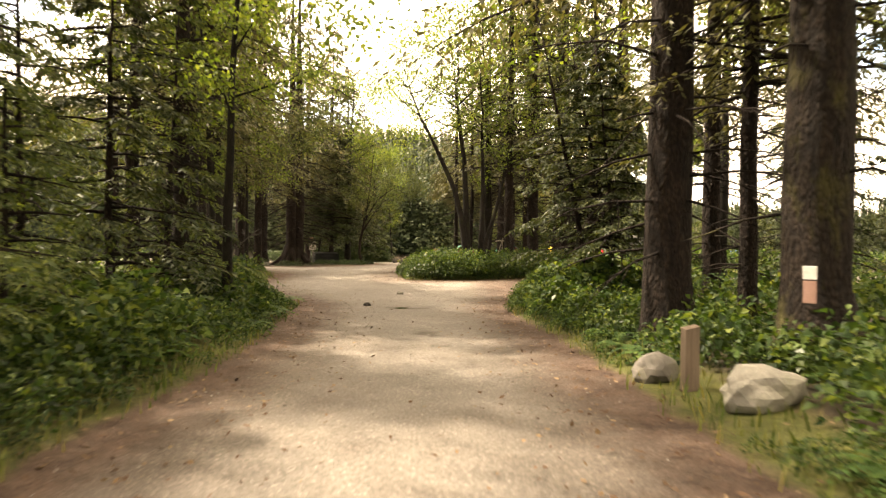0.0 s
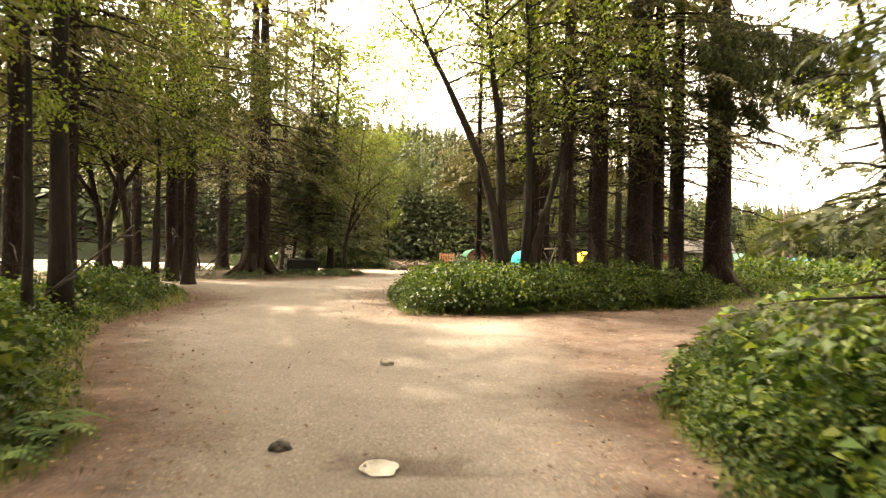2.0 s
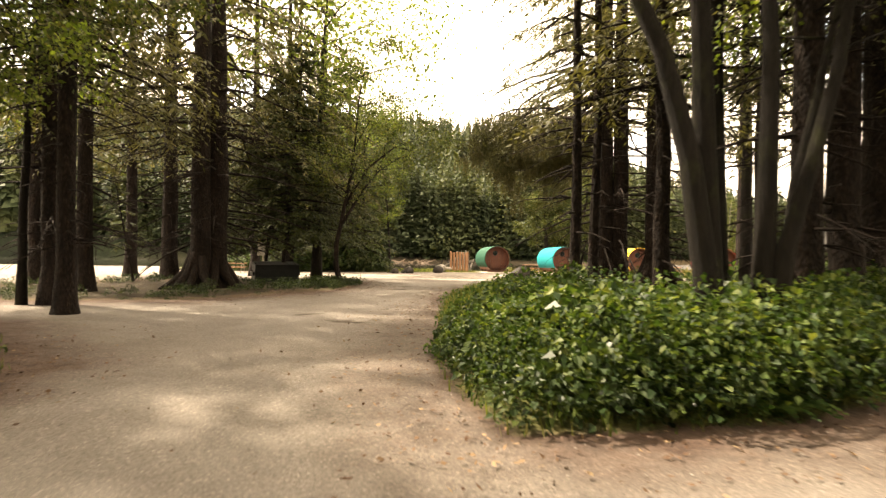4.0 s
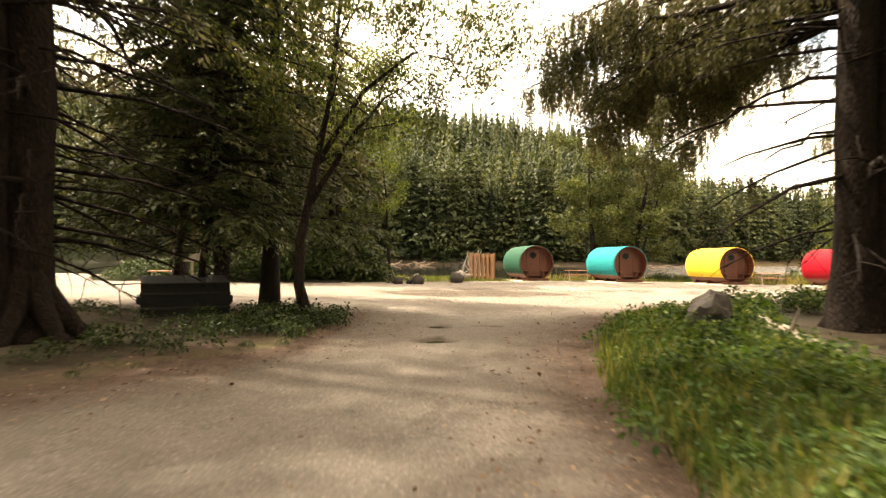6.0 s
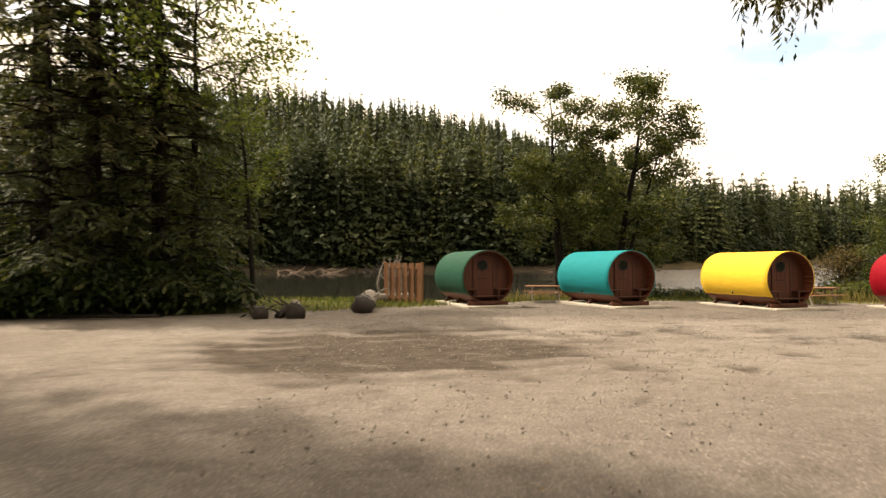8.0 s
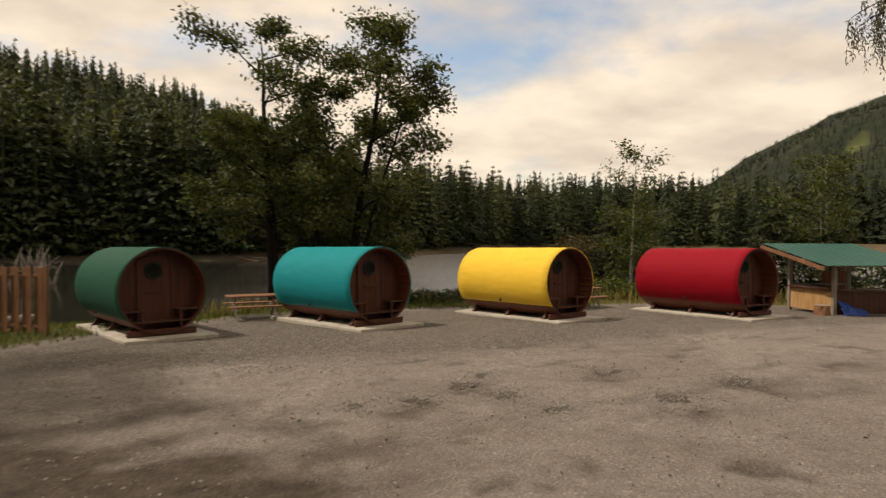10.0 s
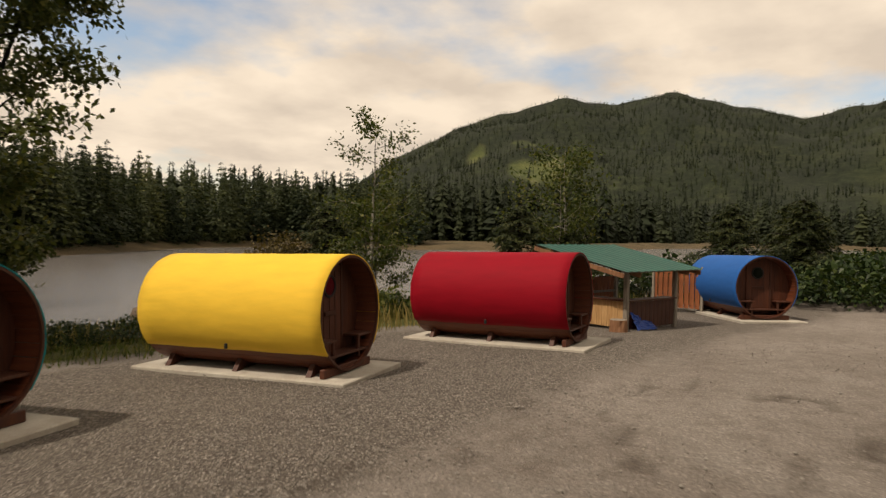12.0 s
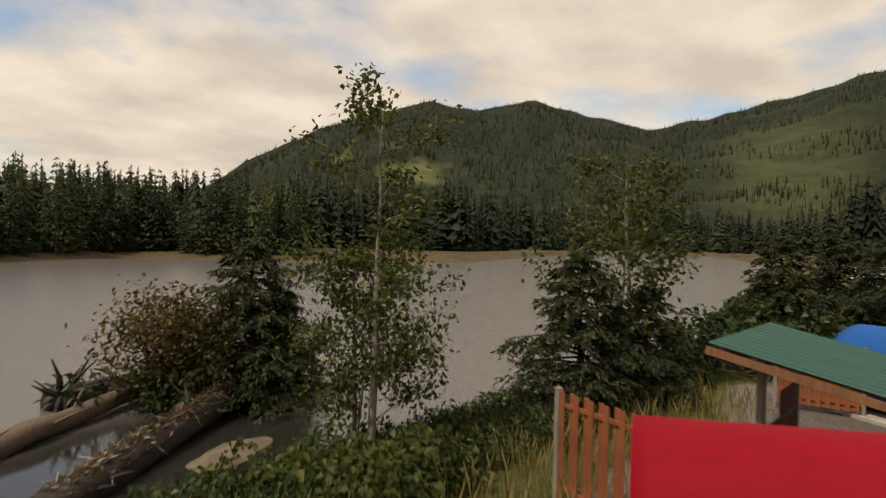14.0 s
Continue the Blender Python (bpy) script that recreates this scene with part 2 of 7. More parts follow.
M_DRIFT = plain("driftwood", (0.13, 0.11, 0.09), (0.4, 0.36, 0.31), 1.6, 0.9, (5, 5, 5), 0.02, 7)
M_LOG_DARK = plain("wet_log", (0.01, 0.008, 0.006), (0.045, 0.034, 0.026), 2.2, 0.7, (2, 2, 2), 0.03, 6)
M_BLACK = plain("black_steel", (0.006, 0.007, 0.008), (0.016, 0.017, 0.018), 3, 0.55, bump_d=0.002)
M_CONCRETE = plain("concrete", (0.42, 0.38, 0.32), (0.58, 0.54, 0.46), 1.6, 0.9, bump_d=0.004, fine=20, dirt=(0.33, 0.28, 0.22))
M_SHINGLE = plain("dark_shingles", (0.03, 0.028, 0.026), (0.07, 0.065, 0.06), 4, 0.9)
M_WALL = plain("brown_shed_wall", (0.1, 0.075, 0.055), (0.19, 0.145, 0.11), 3, 0.85)
M_ROOFGREEN = plain("green_roof_steel", (0.01, 0.072, 0.055), (0.018, 0.1, 0.076), 1.1, 0.55, bump_d=0.001, fine=8, spec=0.3)
M_TARP = plain("blue_tarp", (0.01, 0.05, 0.3), (0.02, 0.09, 0.42), 5, 0.45, bump_d=0.02, fine=4)
M_WHITE = plain("white_board", (0.68, 0.66, 0.62), (0.8, 0.78, 0.74), 3, 0.7)
M_PINK = plain("faded_red_board", (0.35, 0.2, 0.16), (0.45, 0.27, 0.22), 5, 0.8)
M_GLASSDARK = plain("dark_glass", (0.006, 0.007, 0.008), (0.01, 0.011, 0.012), 2, 0.08, spec=0.6, bump_d=0.0)


def cover_paint(name, c):
    def build(nt, bsdf):
        v = coords(nt, (1, 1, 1))
        a = noise_tex(nt, coords(nt, (0.5, 1.0, 5.0)), 1.6, 5, 0.6)
        cc = ramp(nt, a, [(0.3, tuple(x * 0.9 for x in c)), (0.65, c)])
        sp = ramp(nt, noise_tex(nt, v, 5, 7, 0.75), [(0.64, (0, 0, 0)), (0.8, (0.35, 0.35, 0.35))])
        cc = mix(nt, sp, cc, tuple(x * 0.6 + 0.02 for x in c))
        nt.links.new(cc, bsdf.inputs["Base Color"])
        h = noise_tex(nt, coords(nt, (2.0, 0.8, 2.0)), 2.2, 4, 0.5)
        bump(nt, bsdf, h, 0.35, 0.03)
    return material(name, build, 0.7, 0, 0.12)


M_COVERS = {
    "green": cover_paint("green_cover", (0.014, 0.07, 0.045)),
    "teal": cover_paint("teal_cover", (0.002, 0.215, 0.24)),
    "yellow": cover_paint("yellow_cover", (0.8, 0.51, 0.055)),
    "red": cover_paint("red_cover", (0.25, 0.003, 0.012)),
    "blue": cover_paint("blue_cover", (0.016, 0.1, 0.34)),
}


def water_build(nt, bsdf):
    """Sheltered and glassy towards the wooded west shore, wind-ruffled over the shallows to the east."""
    v = coords(nt, (1, 1.6, 1))
    a = noise_tex(nt, v, 3.2, 6, 0.7)
    b = noise_tex(nt, coords(nt, (0.5, 1.6, 1)), 0.12, 5, 0.6)
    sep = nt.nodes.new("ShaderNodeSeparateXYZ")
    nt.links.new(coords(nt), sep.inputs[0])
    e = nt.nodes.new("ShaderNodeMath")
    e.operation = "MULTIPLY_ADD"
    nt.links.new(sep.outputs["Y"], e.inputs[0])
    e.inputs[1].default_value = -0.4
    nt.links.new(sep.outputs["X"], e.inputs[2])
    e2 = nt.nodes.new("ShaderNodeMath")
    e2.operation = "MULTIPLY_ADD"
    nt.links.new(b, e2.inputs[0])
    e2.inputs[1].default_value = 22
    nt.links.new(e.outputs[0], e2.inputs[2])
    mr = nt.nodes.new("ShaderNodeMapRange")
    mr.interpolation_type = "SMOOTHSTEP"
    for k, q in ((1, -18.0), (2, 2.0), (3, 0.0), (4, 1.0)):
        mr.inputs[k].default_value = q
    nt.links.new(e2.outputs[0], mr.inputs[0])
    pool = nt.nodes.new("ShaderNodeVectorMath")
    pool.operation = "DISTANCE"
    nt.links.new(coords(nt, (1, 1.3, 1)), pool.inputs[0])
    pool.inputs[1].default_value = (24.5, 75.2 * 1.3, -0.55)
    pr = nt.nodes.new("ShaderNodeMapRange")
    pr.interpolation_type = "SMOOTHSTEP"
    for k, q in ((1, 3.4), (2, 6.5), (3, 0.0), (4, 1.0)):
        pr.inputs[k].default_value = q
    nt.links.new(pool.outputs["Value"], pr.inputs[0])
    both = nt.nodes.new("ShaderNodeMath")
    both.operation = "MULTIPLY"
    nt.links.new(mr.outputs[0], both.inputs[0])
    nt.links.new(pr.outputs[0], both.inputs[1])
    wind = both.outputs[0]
    # silt plus mirrored light in the base colour: dark when calm, pale when ruffled
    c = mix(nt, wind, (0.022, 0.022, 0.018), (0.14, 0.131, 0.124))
    nt.links.new(c, bsdf.inputs["Base Color"])
    nt.links.new(ramp(nt, wind, [(0.0, (0.03, 0.03, 0.03)), (1.0, (0.2, 0.2, 0.2))]), bsdf.inputs["Roughness"])
    bp = nt.nodes.new("ShaderNodeBump")
    bp.inputs["Distance"].default_value = 0.05
    nt.links.new(ramp(nt, wind, [(0.0, (0.04, 0.04, 0.04)), (1.0, (0.5, 0.5, 0.5))]), bp.inputs["Strength"])
    nt.links.new(a, bp.inputs["Height"])
    nt.links.new(bp.outputs[0], bsdf.inputs["Normal"])


M_WATER = material("lake_water", water_build, 0.12, 0, 0.5)


def puddle_build(nt, bsdf):
    bsdf.inputs["Base Color"].default_value = (0.05, 0.042, 0.034, 1)
    bsdf.inputs["Roughness"].default_value = 0.06


M_PUDDLE = material("puddle_water", puddle_build, 0.06, 0, 0.5)


def ground_build(nt, bsdf):
    at = nt.nodes.new("ShaderNodeVertexColor")
    at.layer_name = "zone"
    at2 = nt.nodes.new("ShaderNodeVertexColor")
    at2.layer_name = "far"
    v = coords(nt)
    warp = noise_tex(nt, v, 1.1, 6, 0.7)
    coarse = noise_tex(nt, v, 0.22, 4, 0.6)
    mid = noise_tex(nt, v, 2.6, 6, 0.7)
    fine = noise_tex(nt, v, 26, 6, 0.75)
    sp = nt.nodes.new("ShaderNodeSeparateColor")
    nt.links.new(at.outputs["Color"], sp.inputs[0])
    sp2 = nt.nodes.new("ShaderNodeSeparateColor")
    nt.links.new(at2.outputs["Color"], sp2.inputs[0])

    def zone(channel, soft=0.35):
        add = nt.nodes.new("ShaderNodeMath")
        add.operation = "ADD"
        nt.links.new(channel, add.inputs[0])
        sc = nt.nodes.new("ShaderNodeMath")
        sc.operation = "MULTIPLY_ADD"
        nt.links.new(warp, sc.inputs[0])
        sc.inputs[1].default_value, sc.inputs[2].default_value = 0.9, -0.45
        nt.links.new(sc.outputs[0], add.inputs[1])
        return ramp(nt, add.outputs[0], [(0.5 - soft / 2, (0, 0, 0)), (0.5 + soft / 2, (1, 1, 1))])

    floor_c = ramp(nt, mid, [(0.3, (0.03, 0.025, 0.016)), (0.7, (0.085, 0.065, 0.04))])
    dirt = ramp(nt, coarse, [(0.3, (0.222, 0.194, 0.167)), (0.7, (0.315, 0.284, 0.254))])
    dirt = mix(nt, ramp(nt, mid, [(0.5, (0, 0, 0)), (0.78, (0.55, 0.55, 0.55))]), dirt, (0.185, 0.156, 0.13))
    lot = ramp(nt, coarse, [(0.3, (0.255, 0.218, 0.187)), (0.7, (0.36, 0.32, 0.283))])
    lot = mix(nt, ramp(nt, mid, [(0.46, (0, 0, 0)), (0.7, (0.5, 0.5, 0.5))]), lot, (0.15, 0.12, 0.096))
    big = noise_tex(nt, v, 0.75, 7, 0.72)
    lot = mix(nt, ramp(nt, big, [(0.52, (0, 0, 0)), (0.66, (0.7, 0.7, 0.7))]), lot, (0.36, 0.325, 0.287))
    litter = ramp(nt, mid, [(0.3, (0.066, 0.041, 0.031)), (0.7, (0.15, 0.1, 0.076))])
    grass = ramp(nt, mid, [(0.3, (0.06, 0.075, 0.02)), (0.7, (0.15, 0.145, 0.045))])
    c = mix(nt, zone(sp.outputs[0]), floor_c, dirt)
    c = mix(nt, zone(sp.outputs[1]), c, lot)
    c = mix(nt, zone(sp.outputs[2], 0.9), c, litter)
    c = mix(nt, zone(sp2.outputs[0]), c, grass)
    at3 = nt.nodes.new("ShaderNodeVertexColor")
    at3.layer_name = "wear"
    sp3 = nt.nodes.new("ShaderNodeSeparateColor")
    nt.links.new(at3.outputs["Color"], sp3.inputs[0])
    vor = nt.nodes.new("ShaderNodeTexVoronoi")
    vor.inputs["Scale"].default_value = 36
    nt.links.new(v, vor.inputs["Vector"])
    one = nt.nodes.new("ShaderNodeSeparateColor")
    nt.links.new(vor.outputs["Color"], one.inputs[0])
    stones = ramp(nt, one.outputs[0], [(0.0, (0.14, 0.117, 0.098)), (0.45, (0.265, 0.225, 0.19)), (0.8, (0.41, 0.355, 0.305)), (1.0, (0.64, 0.58, 0.51))])
    stones = mix(nt, 1.0, stones, ramp(nt, vor.outputs["Distance"], [(0.0, (1.1, 1.1, 1.1)), (0.6, (0.5, 0.5, 0.5))]), "MULTIPLY")
    stones = mix(nt, ramp(nt, big, [(0.4, (0, 0, 0)), (0.75, (0.5, 0.5, 0.5))]), stones, (0.2, 0.175, 0.145))
    c = mix(nt, zone(sp3.outputs[2], 0.5), c, stones)
    specks = ramp(nt, one.outputs[1], [(0.82, (0.72, 0.72, 0.72)), (0.9, (1.0, 1.0, 1.0)), (0.97, (1.5, 1.5, 1.5))])
    c = mix(nt, 0.5, c, mix(nt, 1.0, c, specks, "MULTIPLY"))
    c = mix(nt, zone(sp3.outputs[0], 0.5), c, ramp(nt, mid, [(0.3, (0.05, 0.039, 0.03)), (0.7, (0.135, 0.108, 0.085))]))
    tan = ramp(nt, noise_tex(nt, v, 0.08, 6, 0.7), [(0.35, (0.06, 0.05, 0.028)), (0.55, (0.125, 0.092, 0.05)), (0.72, (0.075, 0.075, 0.03))])
    c = mix(nt, sp3.outputs[1], c, tan)
    slope = ramp(nt, noise_tex(nt, v, 0.012, 9, 0.75), [(0.35, (0.011, 0.016, 0.01)), (0.55, (0.02, 0.027, 0.013)), (0.75, (0.042, 0.048, 0.02))])
    slope = mix(nt, 1.0, slope, ramp(nt, noise_tex(nt, coords(nt, (1, 1, 0.4)), 0.11, 8, 0.8), [(0.38, (0.3, 0.32, 0.34)), (0.62, (1.5, 1.5, 1.4))]), "MULTIPLY")
    c = mix(nt, sp2.outputs[1], c, slope)
    clear = ramp(nt, noise_tex(nt, v, 0.022, 8, 0.75), [(0.34, (0.03, 0.042, 0.016)), (0.48, (0.075, 0.09, 0.028)), (0.58, (0.1, 0.11, 0.036)), (0.68, (0.17, 0.15, 0.105))])
    c = mix(nt, zone(sp2.outputs[2]), c, clear)
    g = ramp(nt, fine, [(0.34, (0.52, 0.52, 0.52)), (0.64, (1.14, 1.14, 1.14))])
    c = mix(nt, 1.0, c, g, "MULTIPLY")
    nt.links.new(c, bsdf.inputs["Base Color"])
    h = nt.nodes.new("ShaderNodeMath")
    h.operation = "MULTIPLY_ADD"
    nt.links.new(mid, h.inputs[0])
    h.inputs[1].default_value = 2.2
    nt.links.new(fine, h.inputs[2])
    bump(nt, bsdf, h.outputs[0], 0.8, 0.07)


M_GROUND = material("ground_surface", ground_build, 0.95, 0, 0.2)


# ---- building helpers ----
rng = np.random.default_rng(7)


class Shape:
    """Collects vertices and faces of one mesh."""
    def __init__(self):
        self.v, self.f, self.n = [], [], 0

    def add(self, verts, faces):
        verts = np.asarray(verts, float).reshape(-1, 3)
        self.v.append(verts)
        self.f.extend([tuple(i + self.n for i in f) for f in faces])
        self.n += len(verts)

    def quads(self, q):
        """q: (k, 4, 3) corners."""
        q = np.asarray(q, float)
        k = len(q)
        self.v.append(q.reshape(-1, 3))
        idx = (np.arange(k * 4) + self.n).reshape(k, 4)
        self.f.extend(map(tuple, idx.tolist()))
        self.n += k * 4

    def tube(self, pts, radii, sides=8, wobble=0.0, cap=True):
        pts = np.asarray(pts, float)
        n = len(pts)
        rings = []
        d = np.gradient(pts, axis=0)
        d /= np.linalg.norm(d, axis=1)[:, None] + 1e-9
        ref = np.array([1.0, 0.13, 0.07]) if abs(d[0][2]) > 0.6 else np.array([0.05, 0.1, 1.0])
        for i in range(n):
            a = np.cross(d[i], ref)
            a /= np.linalg.norm(a) + 1e-9
            b = np.cross(d[i], a)
            th = np.arange(sides) * 2 * math.pi / sides
            r = radii[i] * (1 + wobble * rng.uniform(-1, 1, sides))
            rings.append(pts[i] + np.outer(np.cos(th) * r, a) + np.outer(np.sin(th) * r, b))
        faces = []
        for i in range(n - 1):
            for j in range(sides):
                k = (j + 1) % sides
                faces.append((i * sides + j, i * sides + k, (i + 1) * sides + k, (i + 1) * sides + j))
        if cap:
            faces.append(tuple(range(sides - 1, -1, -1)))
            faces.append(tuple((n - 1) * sides + j for j in range(sides)))
        self.add(np.vstack(rings), faces)

    def box(self, lo, hi, m=None, bevel=0.0):
        x0, y0, z0 = lo
        x1, y1, z1 = hi
        if bevel:
            b = min(bevel, (x1 - x0) / 3, (y1 - y0) / 3, (z1 - z0) / 3)
            v = []
            for sx, x, ix in ((0, x0, x0 + b), (1, x1, x1 - b)):
                for sy, y, iy in ((0, y0, y0 + b), (1, y1, y1 - b)):
                    for sz, z, iz in ((0, z0, z0 + b), (1, z1, z1 - b)):
                        v += [(x, iy, iz), (ix, y, iz), (ix, iy, z)]
            bm = bmesh.new()
            bv = [bm.verts.new(p) for p in v]
            bmesh.ops.convex_hull(bm, input=bv)
            bm.verts.index_update()
            v = np.array([p.co[:] for p in bm.verts])
            f = [tuple(q.index for q in face.verts) for face in bm.faces]
            bm.free()
        else:
            v = np.array([(x, y, z) for x in (x0, x1) for y in (y0, y1) for z in (z0, z1)], float)
            f = [(0, 1, 3, 2), (4, 6, 7, 5), (0, 4, 5, 1), (2, 3, 7, 6), (0, 2, 6, 4), (1, 5, 7, 3)]
        if m is not None:
            v = np.array([(m @ Vector(p))[:] for p in v])
        self.add(v, f)

    def mesh(self, name, mat, smooth=False):
        me = bpy.data.meshes.new(name)
        v = np.vstack(self.v) if self.v else np.zeros((0, 3))
        me.from_pydata(v.tolist(), [], self.f)
        me.materials.append(mat)
        if smooth:
            me.polygons.foreach_set("use_smooth", np.ones(len(me.polygons), bool))
        me.update()
        return me


def thing(name, label, category, at=None, group="", kind=""):
    ob = new(name)
    if at is not None:
        ob.matrix_basis = at
    return tagged(ob, label, category, group, kind)


def part(name, shape, mat, parent=None, label="", smooth=False, at=None):
    ob = new(name, shape.mesh(name, mat, smooth) if isinstance(shape, Shape) else shape)
    if parent is not None:
        ob.parent = parent
    if at is not None:
        ob.matrix_basis = at
    return tagged(ob, label)


def leaves(base, direction, length, width, tilt=None):
    """Diamond leaves: base (k,3), unit direction (k,3), length (k), width (k)."""
    k = len(base)
    r = rng.normal(size=(k, 3)) if tilt is None else tilt
    s = np.cross(direction, r)
    s /= np.linalg.norm(s, axis=1)[:, None] + 1e-9
    L, W = np.asarray(length)[:, None], np.asarray(width)[:, None]
    mid = base + direction * L * 0.45
    return np.stack([base, mid + s * W / 2, base + direction * L, mid - s * W / 2], axis=1)


def unit(a):
    return a / (np.linalg.norm(a, axis=-1, keepdims=True) + 1e-9)


def smooth01(a, b, x):
    t = np.clip((np.asarray(x, float) - a) / (b - a), 0, 1)
    return t * t * (3 - 2 * t)


def inside(poly, x, y):
    """Signed distance to a polygon, positive inside."""
    x, y = np.asarray(x, float), np.asarray(y, float)
    d = np.full(x.shape, 1e9)
    inn = np.zeros(x.shape, bool)
    for (x0, y0), (x1, y1) in zip(poly, poly[1:] + poly[:1]):
        ex, ey = x1 - x0, y1 - y0
        t = np.clip(((x - x0) * ex + (y - y0) * ey) / (ex * ex + ey * ey), 0, 1)
        d = np.minimum(d, np.hypot(x - x0 - t * ex, y - y0 - t * ey))
        hit = ((y0 > y) != (y1 > y)) & (x < (x1 - x0) * (y - y0) / ((y1 - y0) or 1e-9) + x0)
        inn ^= hit
    return np.where(inn, d, -d)


# ---- plan ----
WATER_Z = -0.55
VEG = {
    "west": [(-2.5, -60), (-2.4, -10), (-2.6, -5), (-3.3, 0), (-3.7, 3), (-6.6, 8), (-8.4, 12), (-8.4, 18.7), (-12, 23.4), (-60, 26), (-60, -60)],
    "east": [(3.5, -60), (3.4, -12), (3.1, -5), (2.6, 1), (2.9, 5), (4.5, 8), (6.5, 10.5), (9.4, 13.3), (60, 20), (60, -60)],
    "island": [(-1.9, 18), (-1.2, 15.3), (2.1, 15.9), (5, 17.5), (9.5, 19.5), (19.5, 29), (60, 35), (60, 45), (20, 47), (7, 46), (1.2, 41.5), (-0.6, 37), (-1.5, 33), (-1.9, 27.5), (-2.0, 22)],
    "dumpster": [(-10.5, 30.5), (-9, 32.5), (-6.2, 36.2), (-5.6, 40), (-6, 42.5), (-11, 43.5), (-17, 43.4), (-22, 36), (-24, 28)],
    "lakeside": [(-6.6, 64.8), (-6, 66), (-9, 72), (-25, 74), (-24, 64), (-16.7, 63.5)],
}
SHORE = [(-60, 79), (-6, 75.6), (2, 74.8), (9, 76.3), (17, 75.2), (21.5, 73.8), (26, 72.0), (30, 70.2), (34, 68.5), (40, 66), (47, 62.8), (56, 60.8), (70, 58), (90, 54),
         (130, 45), (270, 22), (265, 60), (205, 92), (135, 100), (118, 124), (108, 150), (85, 150), (50, 131), (20, 123), (-2, 124), (-60, 124), (-120, 120), (-120, 90)]
LOT_EDGE = [(-60, 22), (-30, 28), (-21, 38), (-17, 44), (-11, 44), (-6, 43), (1, 42.5), (8, 47), (20, 48), (60, 46), (60, 52), (36, 57.5), (35, 62.5), (29, 63.5), (26.5, 65.5), (23.5, 66.2), (18.5, 67.8), (12.5, 69.8), (6.5, 71), (0.3, 67.2), (-3.4, 65.3), (-16, 63), (-24, 64), (-30, 76), (-60, 78)]


def az_el(x, y):
    dx, dy = x - 5.8, y - 58.9
    return np.degrees(np.arctan2(dx, dy)), np.hypot(dx, dy)


HILL_AZ = [-180, -75, -40, -8, 2, 10, 16, 24, 31, 40, 180]
HILL_H = [22, 28, 34, 35, 32, 27, 19, 8.5, 3.6, 0.5, 0]
MT_AZ = [-180, 30, 44, 53, 57, 62.5, 67, 71, 76, 80, 84, 87, 89.5, 94, 99, 108, 130, 180]
MT_E = [0, 0, 0.3, 2.9, 5.6, 8.2, 9.5, 10.2, 10.3, 10.6, 10.0, 9.2, 8.6, 9.1, 10.3, 11.8, 10, 0]


def ground_z(x, y):
    x, y = np.asarray(x, float), np.asarray(y, float)
    z = 0.08 + 0.34 * smooth01(6, 24, y) - 0.36 * smooth01(44, 60, y)
    z = z - 0.2 * smooth01(21, 30, x) * smooth01(40, 56, y)
    back = y - np.interp(x, [-5, 3, 8.8, 14.8, 20.6, 30, 38], [67.4, 66.5, 65.5, 64.1, 61.3, 58, 55])
    z = z - (0.035 * smooth01(-2.0, -0.6, back) + 0.115 * smooth01(-0.6, 4.6, back)) * smooth01(-3, 0, x) * smooth01(38, 33, x)
    for key, poly in VEG.items():
        z = z + (0.0 if key == "dumpster" else 0.16) * smooth01(0.1, 2.2, inside(poly, x, y))
    d = inside(SHORE, x, y)
    z = np.where(d > -4, z + (-0.5 - z) * smooth01(-4.5, 0, d), z)
    z = np.where(d > 0, -0.55 - 1.3 * smooth01(0, 6, d), z)
    az, r = az_el(x, y)
    far = smooth01(62, 75, r) * (y > 60) * (d < 0)
    z = z + far * 0.5 * smooth01(1, 5, -d)
    hill = np.interp(az, HILL_AZ, HILL_H)
    z = z + hill * smooth01(70, 205, r) * smooth01(0, 8, -d) * (y > 40)
    e = np.tan(np.radians(np.interp(az, MT_AZ, MT_E)))
    lump = 1 + 0.02 * np.sin(az * 0.8) * np.sin(r * 0.006) + 0.006 * np.sin(az * 2.1 + r * 0.01)
    z = z + e * 1650 * smooth01(420, 1650, r) * lump
    return z


def gz(x, y):
    return float(ground_z(np.array([x]), np.array([y]))[0])


HOLES = [(-0.35, 2.25, 0.85), (-3.65, 37.6, 0.6), (-3.55, 40.05, 0.5), (-2.3, 40.2, 0.4), (0.4, -3.6, 0.7), (0.9, -5.4, 0.5), (-4.2, 25.2, 0.6), (-5.5, 27.0, 0.5), (5.2, 57.7, 0.5), (6.4, 58.2, 0.55), (7.6, 56.6, 0.35), (9.2, 57.8, 0.7), (2.2, 55.8, 0.6),
         (0.8, 54.0, 0.7), (-1.6, 52.8, 0.6), (10.8, 55.8, 0.8), (4.2, 54.2, 0.5), (12.5, 58.5, 0.55), (-0.4, 56.6, 0.5), (14.5, 56.0, 0.7), (17.0, 57.2, 0.6), (2.6, 51.8, 0.8), (4.6, 51.4, 0.6), (6.8, 53.0, 0.6), (-3.2, 51.0, 0.9), (3.4, 56.9, 0.4), (8.4, 55.0, 0.5), (11.6, 60.4, 0.5), (0.2, 51.0, 0.7), (13.4, 53.6, 0.9), (18.6, 55.0, 0.8)]
